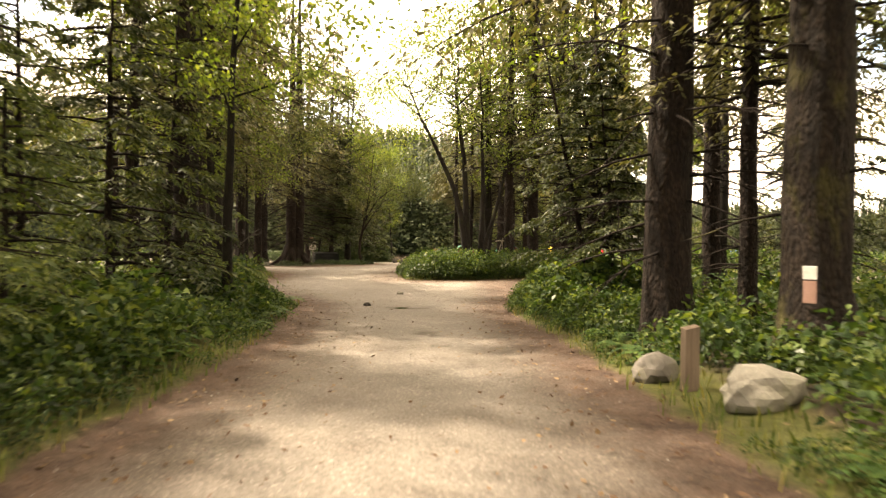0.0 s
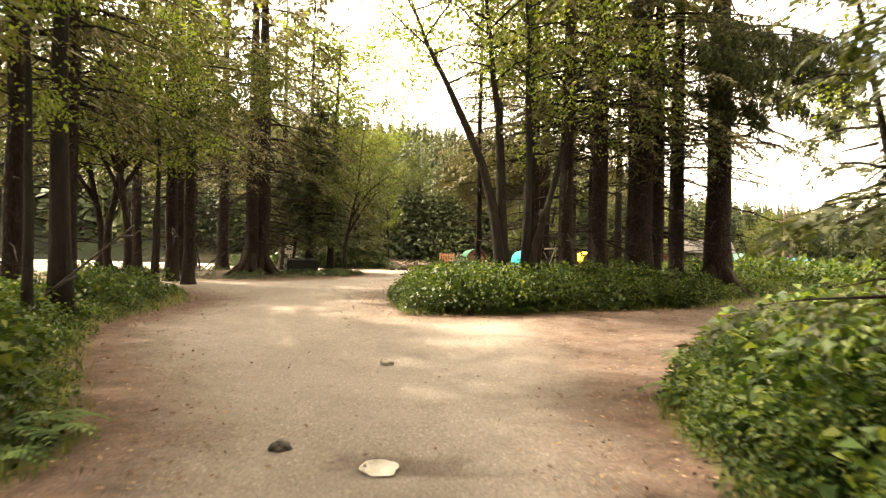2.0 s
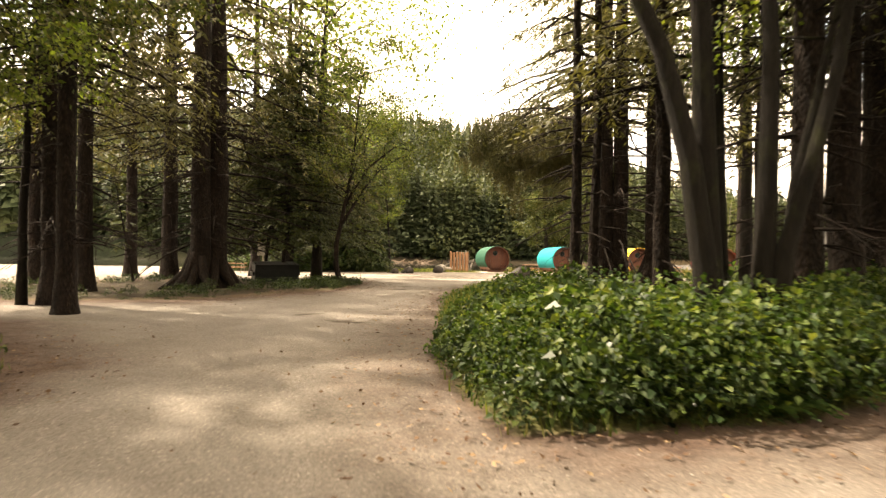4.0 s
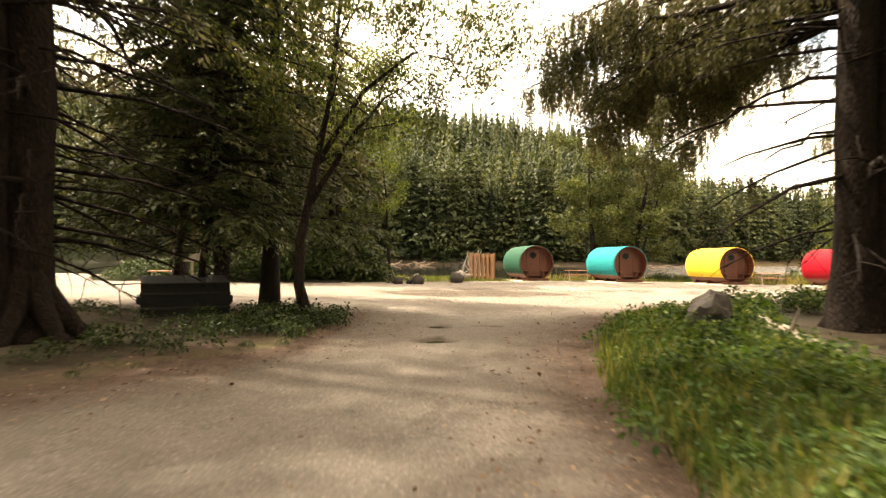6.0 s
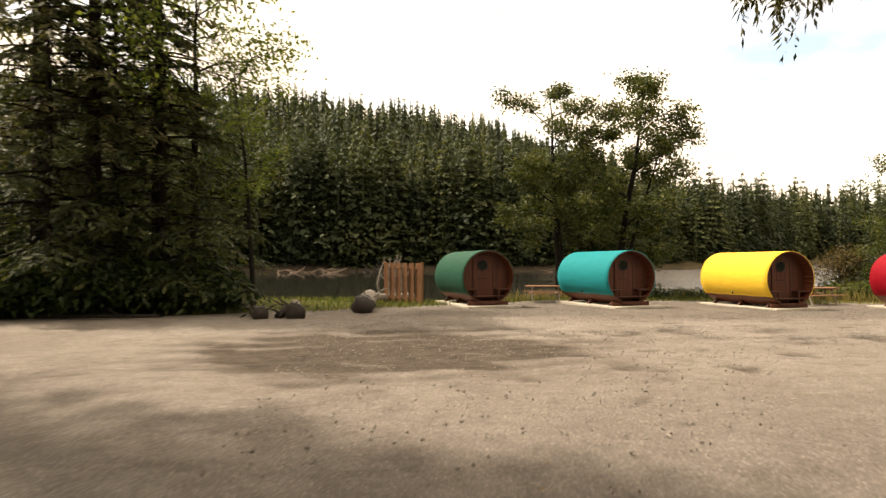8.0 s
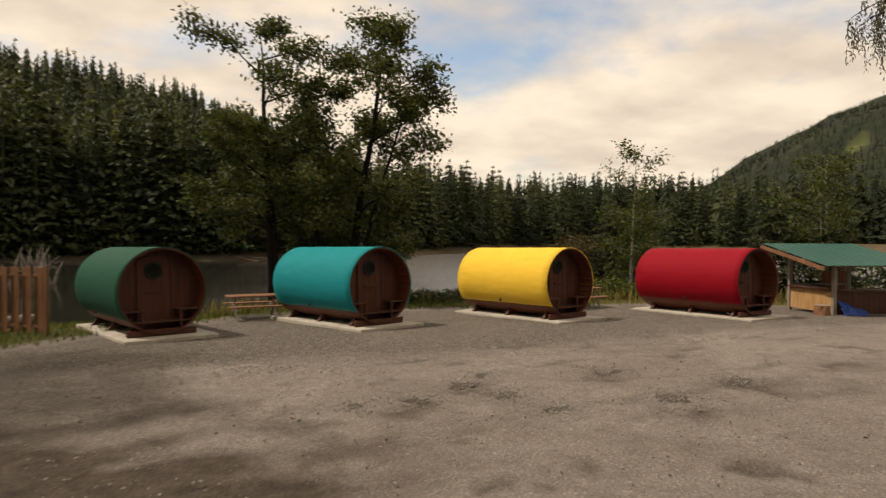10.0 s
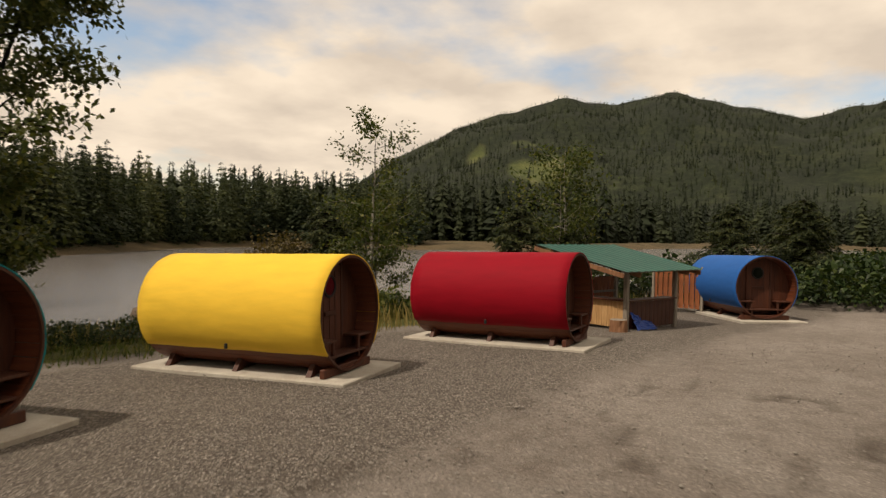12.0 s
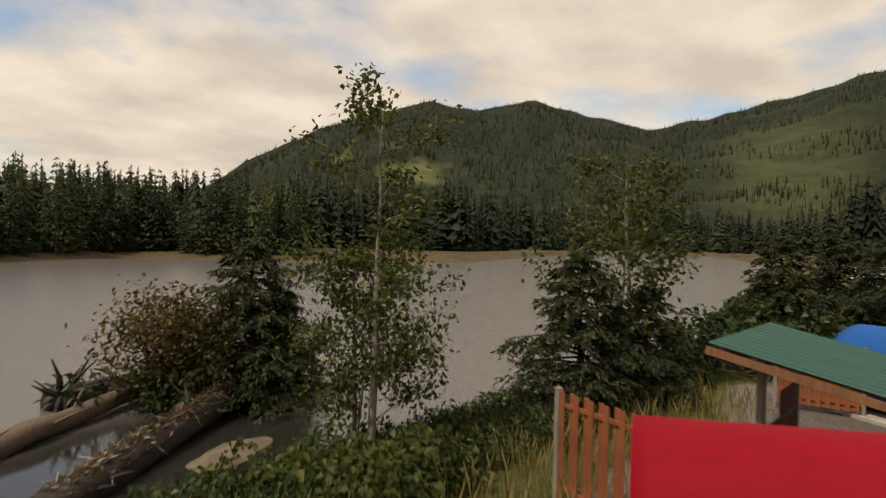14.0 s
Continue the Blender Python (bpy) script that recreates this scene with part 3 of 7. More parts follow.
RUTS = [((1.2, 57.2), (4.5, 59.3), (9.5, 61.0), (16, 60.6)), ((2.4, 56.2), (5.6, 58.2), (10.2, 59.7), (17, 59.3)), ((-2.5, 48), (2.5, 56), (9, 59.5), (18, 58.5)), ((0.5, 47.5), (5.5, 54.5), (12, 57), (20, 56)), ((-8, 52), (-2, 57), (5, 61), (12, 61.5))]


def wear(x, y):
    """How deep a pothole or wheel rut lies here, 0 to 1."""
    w = np.zeros(np.shape(x))
    for hx, hy, hr in HOLES:
        dx, dy = (x - hx) / hr, (y - hy) / (hr * 0.7)
        a = np.arctan2(dy, dx)
        rr = np.hypot(dx, dy) * (1 + 0.26 * np.sin(2 * a + hx * 3) + 0.2 * np.sin(3 * a + hx * 5) + 0.12 * np.sin(7 * a + hy * 3))
        w = np.maximum(w, (0.62 if hy > 44 else 0.5 if hy < 0 else 0.62 if hy < 5 else 1.0) * smooth01(1.2, 0.35, rr))
    for rut in RUTS:
        for (x0, y0), (x1, y1) in zip(rut, rut[1:]):
            ex, ey = x1 - x0, y1 - y0
            t = np.clip(((x - x0) * ex + (y - y0) * ey) / (ex * ex + ey * ey), 0, 1)
            d = np.hypot(x - x0 - t * ex, y - y0 - t * ey)
            w = np.maximum(w, 0.55 * np.exp(-(d / 0.22) ** 2) * (0.5 + 0.5 * np.sin(x * 1.7 + y * 2.3)))
    muddy = 2.2 * np.exp(-((x + 1.8) / 4.4) ** 2 - ((y - 55.6) / 3.8) ** 2) + 0.7 * np.exp(-((x - 11) / 4) ** 2 - ((y - 55.5) / 1.6) ** 2)
    w = np.maximum(w, 1.1 * muddy * (0.62 + 0.38 * np.sin(x * 1.1 + y * 2.9 + np.sin(x * 2.3)) * np.sin(y * 1.7 - x * 0.8)))
    return w


def clearing(az, r):
    """Felled patches on the mountain, 0 to 1."""
    k = (az - 70.2) / 3.4 + 0.2 * np.sin(r * 0.045) + 0.12 * np.sin(r * 0.11 + az)
    r = r + 10 * np.sin(az * 2.2) + 7 * np.sin(az * 5.1)
    band = 0.95 * np.exp(-np.abs(k) ** 3 - ((r - 850 - 38 * k) / 74) ** 2)
    scars = 0.75 * np.exp(-((az - 64.5) / 1.1) ** 2 - ((r - 1010) / 55) ** 2)
    scars = np.maximum(scars, 0.7 * np.exp(-((az - 68.6) / 1.9) ** 2 - ((r - 1000) / 26) ** 2))
    return np.maximum(band, scars)


def build_ground():
    xs = np.concatenate([np.arange(-60, -12, 1.0), np.arange(-12, -6, 0.5), np.arange(-6, 20, 0.3), np.arange(20, 36, 0.5), np.arange(36, 62.01, 1.0)])
    ys = np.concatenate([np.arange(-60, -17, 1.0), np.arange(-17, 64, 0.36), np.arange(64, 82, 0.5), np.arange(82, 92.01, 1.0)])
    X, Y = np.meshgrid(xs, ys)
    Z = ground_z(X, Y)
    W = wear(X, Y)
    Z = Z - 0.07 * W
    bumpy = np.array([noise.noise((a * 0.35, b * 0.35, 0.3)) for a, b in zip(X.ravel(), Y.ravel())]).reshape(X.shape)
    Z = Z + 0.035 * bumpy
    veg = np.max([inside(p, X, Y) for p in VEG.values()], axis=0)
    Z = Z + np.where(veg > 0.5, 0.08 * bumpy, 0)
    nx, ny = len(xs), len(ys)
    idx = np.arange(nx * ny).reshape(ny, nx)
    f1 = np.stack([idx[:-1, :-1], idx[:-1, 1:], idx[1:, 1:], idx[1:, :-1]], -1).reshape(-1, 4)
    rs = np.concatenate([[0, 30, 45, 55], np.linspace(60, 210, 40), np.linspace(222, 420, 14), np.linspace(450, 1750, 40), [1900, 2300, 3000, 4500]])
    azs = np.radians(np.concatenate([np.arange(-180, 40, 1.0), np.arange(40, 112, 0.4), np.arange(112, 180, 1.0)]))
    R, A = np.meshgrid(rs, azs)
    PX, PY = 5.8 + R * np.sin(A), 58.9 + R * np.cos(A)
    PZ = ground_z(PX, PY)
    near = (PX > -61) & (PX < 63) & (PY > -61) & (PY < 93)
    PZ = np.where(near, np.minimum(PZ, 0) - 2.5, PZ)
    rough = np.array([noise.noise((a * 0.008, b * 0.008, 1.3)) for a, b in zip(PX.ravel(), PY.ravel())]).reshape(PX.shape)
    PZ = PZ + rough * 20 * smooth01(450, 700, R) * smooth01(1640, 1350, R)
    na, nr = len(azs), len(rs)
    jd = np.arange(na * nr).reshape(na, nr) + nx * ny
    f2 = np.stack([jd[:, :-1], jd[:, 1:], np.roll(jd, -1, 0)[:, 1:], np.roll(jd, -1, 0)[:, :-1]], -1).reshape(-1, 4)
    V = np.vstack([np.stack([X, Y, Z], -1).reshape(-1, 3), np.stack([PX, PY, PZ], -1).reshape(-1, 3)])
    F = np.vstack([f1, f2[:, ::-1]])
    me = bpy.data.meshes.new("ground")
    me.from_pydata(V.tolist(), [], F.tolist())
    me.materials.append(M_GROUND)
    me.polygons.foreach_set("use_smooth", np.ones(len(me.polygons), bool))
    x, y = V[:, 0], V[:, 1]
    az, r = az_el(x, y)
    vegd = np.max([inside(p, x, y) for p in VEG.values()], axis=0)
    shore = inside(SHORE, x, y)
    lotd = inside(LOT_EDGE, x, y)
    isfar = (np.arange(len(V)) >= nx * ny).astype(float)
    open_ = smooth01(-0.5, 0.5, -vegd)
    lot = smooth01(-0.6, 0.6, lotd)
    grass = np.clip(smooth01(0.2, 1.6, -lotd) * (y > 60) * smooth01(0.3, 1.2, -vegd) * smooth01(0.6, 1.6, -shore), 0, 1)
    grass = np.maximum(grass, smooth01(-0.2, 0.5, vegd) * smooth01(2.2, 1.0, vegd) * np.where((x < -5) & (y > 27), 0.42, 0.75) * (y < 50))
    gravel = smooth01(-1.4, 1.3, y - np.interp(x, [-5, 4, 10, 15.4, 18, 26, 34], [64.5, 62.6, 61.2, 60.7, 60.2, 58.5, 55.8])) * lot * smooth01(-3, 1, x)
    tracks = np.exp(-((np.abs(x + np.interp(y, [-20, 0, 20, 35, 45], [-0.6, 0.0, 3.6, 4.0, 3.6])) - 1.2) / 0.7) ** 2)
    litter = np.exp(-(np.maximum(-vegd, 0) / 1.5) ** 2) * (y < 46) * (vegd < 1.5) * (1 - 0.4 * tracks) * 0.95
    litter = np.maximum(litter, 0.85 * smooth01(1.0, 3.2, x) * smooth01(1, 5, y) * smooth01(23, 18, y) * (vegd < 0))
    zone = np.stack([open_ * (1 - isfar), lot * (1 - isfar), litter * (1 - isfar), np.ones_like(x)], -1)
    hillmask = isfar * smooth01(70, 95, r)
    flats = isfar * (r < 420) * (az > 24) * (az < 110)
    clear = isfar * clearing(az, r)
    clear = np.maximum(clear, isfar * 0.5 * smooth01(88, 98, az) * smooth01(115, 100, az) * smooth01(500, 700, r) * smooth01(1500, 1000, r))
    far = np.stack([grass * (1 - isfar), hillmask * (1 - flats), clear, np.ones_like(x)], -1)
    worn = np.stack([wear(x, y) * (1 - isfar), flats * 1.0, gravel * (1 - isfar), np.ones_like(x)], -1)
    for nm, arr in (("zone", zone), ("far", far), ("wear", worn)):
        la = me.color_attributes.new(nm, "FLOAT_COLOR", "POINT")
        la.data.foreach_set("color", arr.astype(np.float32).ravel())
    me.update()
    return tagged(new("ground", me), "gravel road, packed dirt lot and mossy forest floor", "ground", kind="structure")


build_ground()

# the lake, one sheet just over its bed
lake = Shape()
lx, ly = np.meshgrid(np.linspace(-150, 350, 26), np.linspace(40, 190, 16))
lid = np.arange(lx.size).reshape(lx.shape)
lake.add(np.stack([lx, ly, np.full(lx.shape, WATER_Z)], -1).reshape(-1, 3), np.stack([lid[:-1, :-1], lid[:-1, 1:], lid[1:, 1:], lid[1:, :-1]], -1).reshape(-1, 4).tolist())
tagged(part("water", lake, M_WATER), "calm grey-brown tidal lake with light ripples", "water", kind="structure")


# ---- trees ----
def grow_conifer(seed, h, r0, crown_lo, crown_r, n_limb, mat_needle, mat_bark=None, dead=14, droop=0.35, needle=0.28, lean=(0, 0), double=False, twig_n=7, flare=1.5, spray=9, slim=1.0, high_z=11.5, extra=(), dead_len=(0.5, 1.9), hang=(), roots=0):
    """Meshes (trunk with limbs, crown) of one conifer standing at the origin."""
    global rng
    keep, rng = rng, np.random.default_rng(seed)
    trunks, tr, cr = [], Shape(), Shape()
    stems = [(0.0, 0.0, r0)] if not double else [(-r0 * 0.75, 0, r0), (r0 * 0.8, r0 * 0.2, r0 * 0.85)]
    for sx, sy, rr in stems:
        zs = np.array([-0.4, 0.0, 0.25, 0.6, 1.2, 2.5, 4.5, 7, 10, h * 0.75, h])
        zs = zs[zs <= h]
        zs = np.unique(np.append(zs, h))
        rad = rr * np.interp(zs, [-0.4, 0.0, 0.35, 1.3, h * 0.5, h], [flare * 1.1, flare, 1.22, 1.0, 0.7, 0.06])
        cx = sx + lean[0] * zs + rng.normal(0, 0.03, len(zs)) * (zs > 1)
        cy = sy + lean[1] * zs + rng.normal(0, 0.03, len(zs)) * (zs > 1)
        st = Shape()
        st.tube(np.stack([cx, cy, zs], -1), rad, 14, 0.07)
        for k in range(roots):
            a = k * 6.28 / roots + rng.uniform(-0.3, 0.3)
            d, o = np.array([math.cos(a), math.sin(a), 0]), np.array([sx, sy, 0])
            q = rng.uniform(0.75, 1.3)
            st.tube([o + d * rr * 0.5 + [0, 0, 1.2 * q], o + d * rr * 1.35 + [0, 0, 0.5 * q], o + d * rr * (2.2 * q) + [0, 0, 0.14], o + d * rr * (3.4 * q) + [0, 0, -0.2]], [rr * 0.5, rr * 0.46, rr * 0.3, rr * 0.1], 8, 0.1)
        trunks.append(st.mesh("trunk", mat_bark or M_BARK, True))
        for i in range(dead):
            z = rng.uniform(1.6, max(crown_lo + 1.5, 3.0))
            a = rng.uniform(0, 2 * math.pi)
            L = rng.uniform(*dead_len)
            p0 = np.array([sx + lean[0] * z + math.cos(a) * rr * 0.8, sy + lean[1] * z + math.sin(a) * rr * 0.8, z])
            d = np.array([math.cos(a), math.sin(a), rng.uniform(-0.25, 0.15)])
            pts = [p0 + d * L * t + np.array([0, 0, -0.25 * L * t * t]) + rng.normal(0, 0.02, 3) for t in (0, 0.4, 0.75, 1.0)]
            tr.tube(pts, np.array([0.028, 0.02, 0.013, 0.004]) * max(1.0, L / 2.2), 4)
            if L > 2.0:
                for t in rng.uniform(0.3, 0.95, int(L * 2.2)):
                    q = pts[0] + d * L * t + np.array([0, 0, -0.25 * L * t * t])
                    e = unit(d + rng.normal(0, 0.6, 3) + np.array([0, 0, -0.35]))
                    l2 = rng.uniform(0.3, 1.0)
                    tr.tube([q, q + e * l2 * 0.6 + rng.normal(0, 0.03, 3), q + e * l2 + np.array([0, 0, -0.1 * l2])], [0.014, 0.009, 0.003], 4)
    Q = []
    for i in range(n_limb + len(extra)):
        f = (i + rng.uniform(0, 1)) / n_limb
        z = crown_lo + (h - crown_lo) * min(f, 1) ** 1.15
        L = crown_r * max(1 - f, 0) ** 0.75 * rng.uniform(0.6, 1.1) + 0.25
        a = i * 2.4 + rng.uniform(-0.5, 0.5)
        if i >= n_limb:
            z, a, L = extra[i - n_limb]
            a = radians(a)
        high = z > high_z
        rt = r0 * np.interp(z, [0, h], [1, 0.1])
        dirv = np.array([math.cos(a), math.sin(a), 0])
        up = rng.uniform(-0.05, 0.2)
        ts = np.linspace(0, 1, 7)
        pts = np.array([[lean[0] * z, lean[1] * z, z]]) + dirv * (rt * 0.6 + L * ts[:, None]) + np.stack([0 * ts, 0 * ts, L * (up * ts - droop * ts ** 1.8)], -1)
        pts[1:] += rng.normal(0, 0.03 * L / 3, (6, 3))
        tr.tube(pts, np.interp(ts, [0, 1], [0.018 + 0.011 * L, 0.004]), 5)
        side = np.array([-dirv[1], dirv[0], 0])
        nt_ = max(3, int(twig_n * (0.5 + L / 3) * (0.5 if high else 1) * (1.7 if i >= n_limb else 1)))
        nl = needle * (2.3 if high else 1)
        for j in range(nt_):
            t = rng.uniform(0.18, 1.0)
            p = np.array([np.interp(t, ts, pts[:, k]) for k in range(3)])
            sgn = 1 if j % 2 else -1
            tw = unit(dirv * rng.uniform(0.35, 0.9) + side * sgn * rng.uniform(0.5, 1.0) + np.array([0, 0, rng.uniform(-0.5, -0.05)]))
            tl = L * 0.34 * (1.15 - 0.6 * t) * rng.uniform(0.7, 1.3) + 0.12
            k = spray if not high else max(6, int(spray * 0.75))
            s = (np.arange(k) + rng.uniform(0, 1, k)) / k
            base = p + tw * (tl * s)[:, None] + np.array([0, 0, -0.25 * tl]) * (s ** 2)[:, None]
            nd = unit(tw * 0.75 + np.outer(np.where(np.arange(k) % 2, 1, -1), np.cross(tw, [0, 0, 1])) * 0.8 + rng.normal(0, 0.25, (k, 3)) + np.array([0, 0, -0.55]) * rng.uniform(0.2, 1.4, (k, 1)))
            Q.append(leaves(base, nd, nl * rng.uniform(0.6, 1.25, k), nl * slim * rng.uniform(0.22, 0.42, k), np.tile([0, 0, 1.0], (k, 1)) + rng.normal(0, 0.45, (k, 3))))
    for z0, a, L, z1, bare in hang:
        # long bough with curtains of hanging twigs
        a = radians(a)
        dirv, side = np.array([math.cos(a), math.sin(a), 0]), np.array([-math.sin(a), math.cos(a), 0])
        ts = np.linspace(0, 1, 9)
        pts = np.array([0, 0, z0]) + dirv * (r0 * 0.5 + L * ts[:, None]) + np.stack([0 * ts, 0 * ts, (z1 - z0) * ts + 0.09 * L * np.sin(math.pi * ts)], -1)
        pts[1:] += rng.normal(0, 0.02 * L, (8, 3)) * np.array([1, 1, 0.5])
        tr.tube(pts, np.interp(ts, [0, 1], [0.012 * L, 0.008]), 6)
        n_twig = int(L * 6.5 * (1 - bare)) + 2
        for j in range(n_twig):
            t = bare + (1 - bare) * (j + rng.uniform(0, 1)) / n_twig
            p = np.array([np.interp(t, ts, pts[:, k]) for k in range(3)])
            tw = unit(dirv * rng.uniform(0.2, 0.8) + side * (1 if j % 2 else -1) * rng.uniform(0.5, 1.0) + np.array([0, 0, rng.uniform(-0.45, 0.1)]))
            tl = rng.uniform(0.6, 1.5) * (1.2 - 0.6 * t)
            tr.tube([p, p + tw * tl * 0.6, p + tw * tl + np.array([0, 0, -0.12 * tl])], [0.014, 0.009, 0.003], 4)
            for m in range(11):
                q = p + tw * tl * rng.uniform(0.1, 1.0)
                hl = rng.uniform(0.3, 1.0)
                k = int(6 + hl * 14)
                s = (np.arange(k) + rng.uniform(0, 1, k)) / k
                sway = rng.normal(0, 0.12, 3)
                base = q + np.outer(s * hl, np.array([sway[0], sway[1], -1.0]))
                nd = unit(rng.normal(0, 0.45, (k, 3)) + np.array([0, 0, -0.8]))
                Q.append(leaves(base, nd, needle * rng.uniform(0.6, 1.3, k), needle * rng.uniform(0.2, 0.34, k), rng.normal(0, 1, (k, 3))))
    cr.quads(np.vstack(Q))
    out = trunks, tr.mesh("bough", mat_bark or M_BARK, True), cr.mesh("crown", mat_needle)
    rng = keep
    return out


def grow_broadleaf(seed, stems, h, crown_r, n_leaf, leaf, mat_leaf, mat_bark, crown_lo=0.35, clump=0.55, paths=()):
    """stems: list of (x, y, radius, lean_x, lean_y, height share)."""
    global rng
    keep, rng = rng, np.random.default_rng(seed)
    trunks, tr, cr = [], Shape(), Shape()
    tips = []
    for n_stem, (sx, sy, r, lx_, ly_, hs) in enumerate(stems):
        H = h * hs
        ts = np.linspace(0, 1, 9)
        wob = np.cumsum(rng.normal(0, 0.05, (9, 2)), 0) * H / 8
        pts = np.stack([sx + lx_ * H * ts ** 1.2 + wob[:, 0] * ts, sy + ly_ * H * ts ** 1.2 + wob[:, 1] * ts, -0.3 + (H + 0.3) * ts], -1)
        if n_stem < len(paths):
            way = np.array(paths[n_stem], float)
            pts = np.stack([np.interp(ts, np.linspace(0, 1, len(way)), way[:, k]) for k in range(3)], -1) + rng.normal(0, 0.03, (9, 3)) * ts[:, None]
        st = Shape()
        st.tube(pts, r * np.interp(ts, [0, 0.06, 0.5, 1], [1.35, 1.0, 0.62, 0.08]), 10, 0.06)
        trunks.append(st.mesh("trunk", mat_bark, True))
        nb = max(5, int(13 * hs))
        for i in range(nb):
            t = crown_lo + (1 - crown_lo) * (i + rng.uniform(0, 1)) / nb
            t = min(t, 0.98)
            p = np.array([np.interp(t, ts, pts[:, k]) for k in range(3)])
            a = i * 2.4 + rng.uniform(-0.6, 0.6)
            L = crown_r * (0.45 + 0.75 * math.sin(math.pi * min(1, (t - crown_lo) / (1.02 - crown_lo) * 0.8 + 0.18))) * rng.uniform(0.6, 1.1)
            d = unit(np.array([math.cos(a), math.sin(a), rng.uniform(0.15, 0.75)]))
            us = np.linspace(0, 1, 6)
            bp = p + d * (L * us)[:, None] + np.stack([0 * us, 0 * us, 0.12 * L * us ** 2 * rng.uniform(-1.2, 1)], -1)
            bp[1:] += rng.normal(0, 0.05 * L, (5, 3)) * us[1:, None]
            br = r * 0.34 * (1 - 0.5 * t)
            tr.tube(bp, np.interp(us, [0, 1], [br, 0.006]), 5)
            for u in rng.uniform(0.3, 1.0, 5):
                q = np.array([np.interp(u, us, bp[:, k]) for k in range(3)])
                d2 = unit(d * 0.5 + rng.normal(0, 0.6, 3) + np.array([0, 0, 0.1]))
                L2 = L * 0.32 * rng.uniform(0.5, 1.2)
                tr.tube([q, q + d2 * L2 * 0.5 + rng.normal(0, 0.03, 3), q + d2 * L2], [br * 0.35, br * 0.22, 0.004], 4)
                tips += [q + d2 * L2 * s for s in (0.35, 0.7, 1.0)]
        tips.append(pts[-1])
    tips = np.array(tips)
    c = tips[rng.integers(0, len(tips), n_leaf)] + rng.normal(0, clump * 0.5, (n_leaf, 3)) * np.array([1, 1, 0.7])
    d = unit(rng.normal(0, 1, (n_leaf, 3)) + np.array([0, 0, -0.5]))
    up = np.tile([0, 0, 1.0], (n_leaf, 1)) + rng.normal(0, 0.6, (n_leaf, 3))
    cr.quads(leaves(c, d, leaf * rng.uniform(0.6, 1.35, n_leaf), leaf * rng.uniform(0.45, 0.8, n_leaf), up))
    out = trunks, tr.mesh("bough", mat_bark, True), cr.mesh("crown", mat_leaf)
    rng = keep
    return out


def plant(name, meshes, x, y, label, category, group="", turn=0.0, scale=1.0, z=None):
    root = thing(name, label, category, pose(x, y, gz(x, y) if z is None else z, 0, 0, turn) @ Matrix.Scale(scale, 4), group)
    for stem in meshes[0]:
        part("trunk", stem, None, root)
    tagged(part("bough", meshes[1], None, root), kind="stuff")
    tagged(part("crown", meshes[2], None, root), kind="stuff")
    return root

# big spruces beside the road
SPRUCE_A = grow_conifer(11, 25, 0.42, 6.4, 4.8, 66, M_NEEDLE, M_BARK, dead=34, twig_n=9, needle=0.25, spray=9, dead_len=(0.6, 2.8))
SPRUCE_B = grow_conifer(12, 24, 0.3, 6.8, 4.4, 60, M_NEEDLE, M_BARK, dead=40, twig_n=9, needle=0.25, spray=9, dead_len=(0.6, 2.9))
SPRUCE_C = grow_conifer(13, 20, 0.22, 6.0, 4.4, 54, M_NEEDLE, M_BARK, dead=34, twig_n=9, needle=0.23, spray=9, dead_len=(0.5, 2.4))
SPRUCE_D = grow_conifer(14, 24, 0.45, 7.4, 7.4, 64, M_NEEDLE, M_BARK, dead=30, droop=0.3, high_z=30, double=True, needle=0.13, twig_n=11, spray=14, slim=0.8, dead_len=(1.2, 4.6),
                        hang=[(6.6 + 0.36 * (i % 10), 104 + 1.8 * i + 2 * (i % 2), 8.4 + 0.06 * i - 0.9 * (i % 3), float(np.interp(i, [0, 5, 13, 18, 23], [5.8, 5.3, 5.2, 5.8, 6.6])) + 0.5 * (i % 4), (0.22, 0.5, 0.36, 0.62)[i % 4]) for i in range(24)]
                        + [(4.4 + 0.55 * i, 112 + 13 * (i * 3 % 5), 4.2 + 0.5 * (i % 3), 3.6 + 0.55 * i, 0.93) for i in range(7)])
SPRUCE_L = grow_conifer(15, 24, 0.5, 7.0, 7.2, 80, M_NEEDLE, M_BARK, roots=8, dead=56, droop=0.45, double=True, needle=0.22, twig_n=10, spray=11, high_z=10.5, flare=2.2, slim=0.8, dead_len=(0.8, 4.6))
SPRUCE_LOT = grow_conifer(31, 22, 0.4, 9.0, 4.2, 44, M_NEEDLE, M_BARK, dead=10, needle=0.1, twig_n=8, spray=10, hang=[(7.6, 126, 5.0, 6.9, 0.45), (8.2, 119, 4.8, 7.3, 0.5)])
SPRUCE_E = grow_conifer(33, 16, 0.14, 4.0, 4.2, 64, M_NEEDLE, M_BARK, dead=22, droop=0.5, needle=0.2, twig_n=10, spray=11, dead_len=(0.6, 2.2))
SPRUCE_F = grow_conifer(34, 24, 0.5, 8.0, 5.0, 44, M_NEEDLE, M_BARK, dead=34, needle=0.13, twig_n=13, spray=15, high_z=13, dead_len=(0.8, 3.6), roots=6,
                        hang=[(7.2 + 0.7 * i, -60 + 47 * (i * 3 % 7), 4.4 + 0.4 * (i % 3), 5.6 + 0.75 * i, 0.3) for i in range(7)])
SPRUCE_G = grow_conifer(35, 15, 0.13, 6.0, 2.3, 40, M_NEEDLE, M_BARK, dead=24, droop=0.5, needle=0.14, twig_n=10, spray=12, dead_len=(0.4, 1.6))
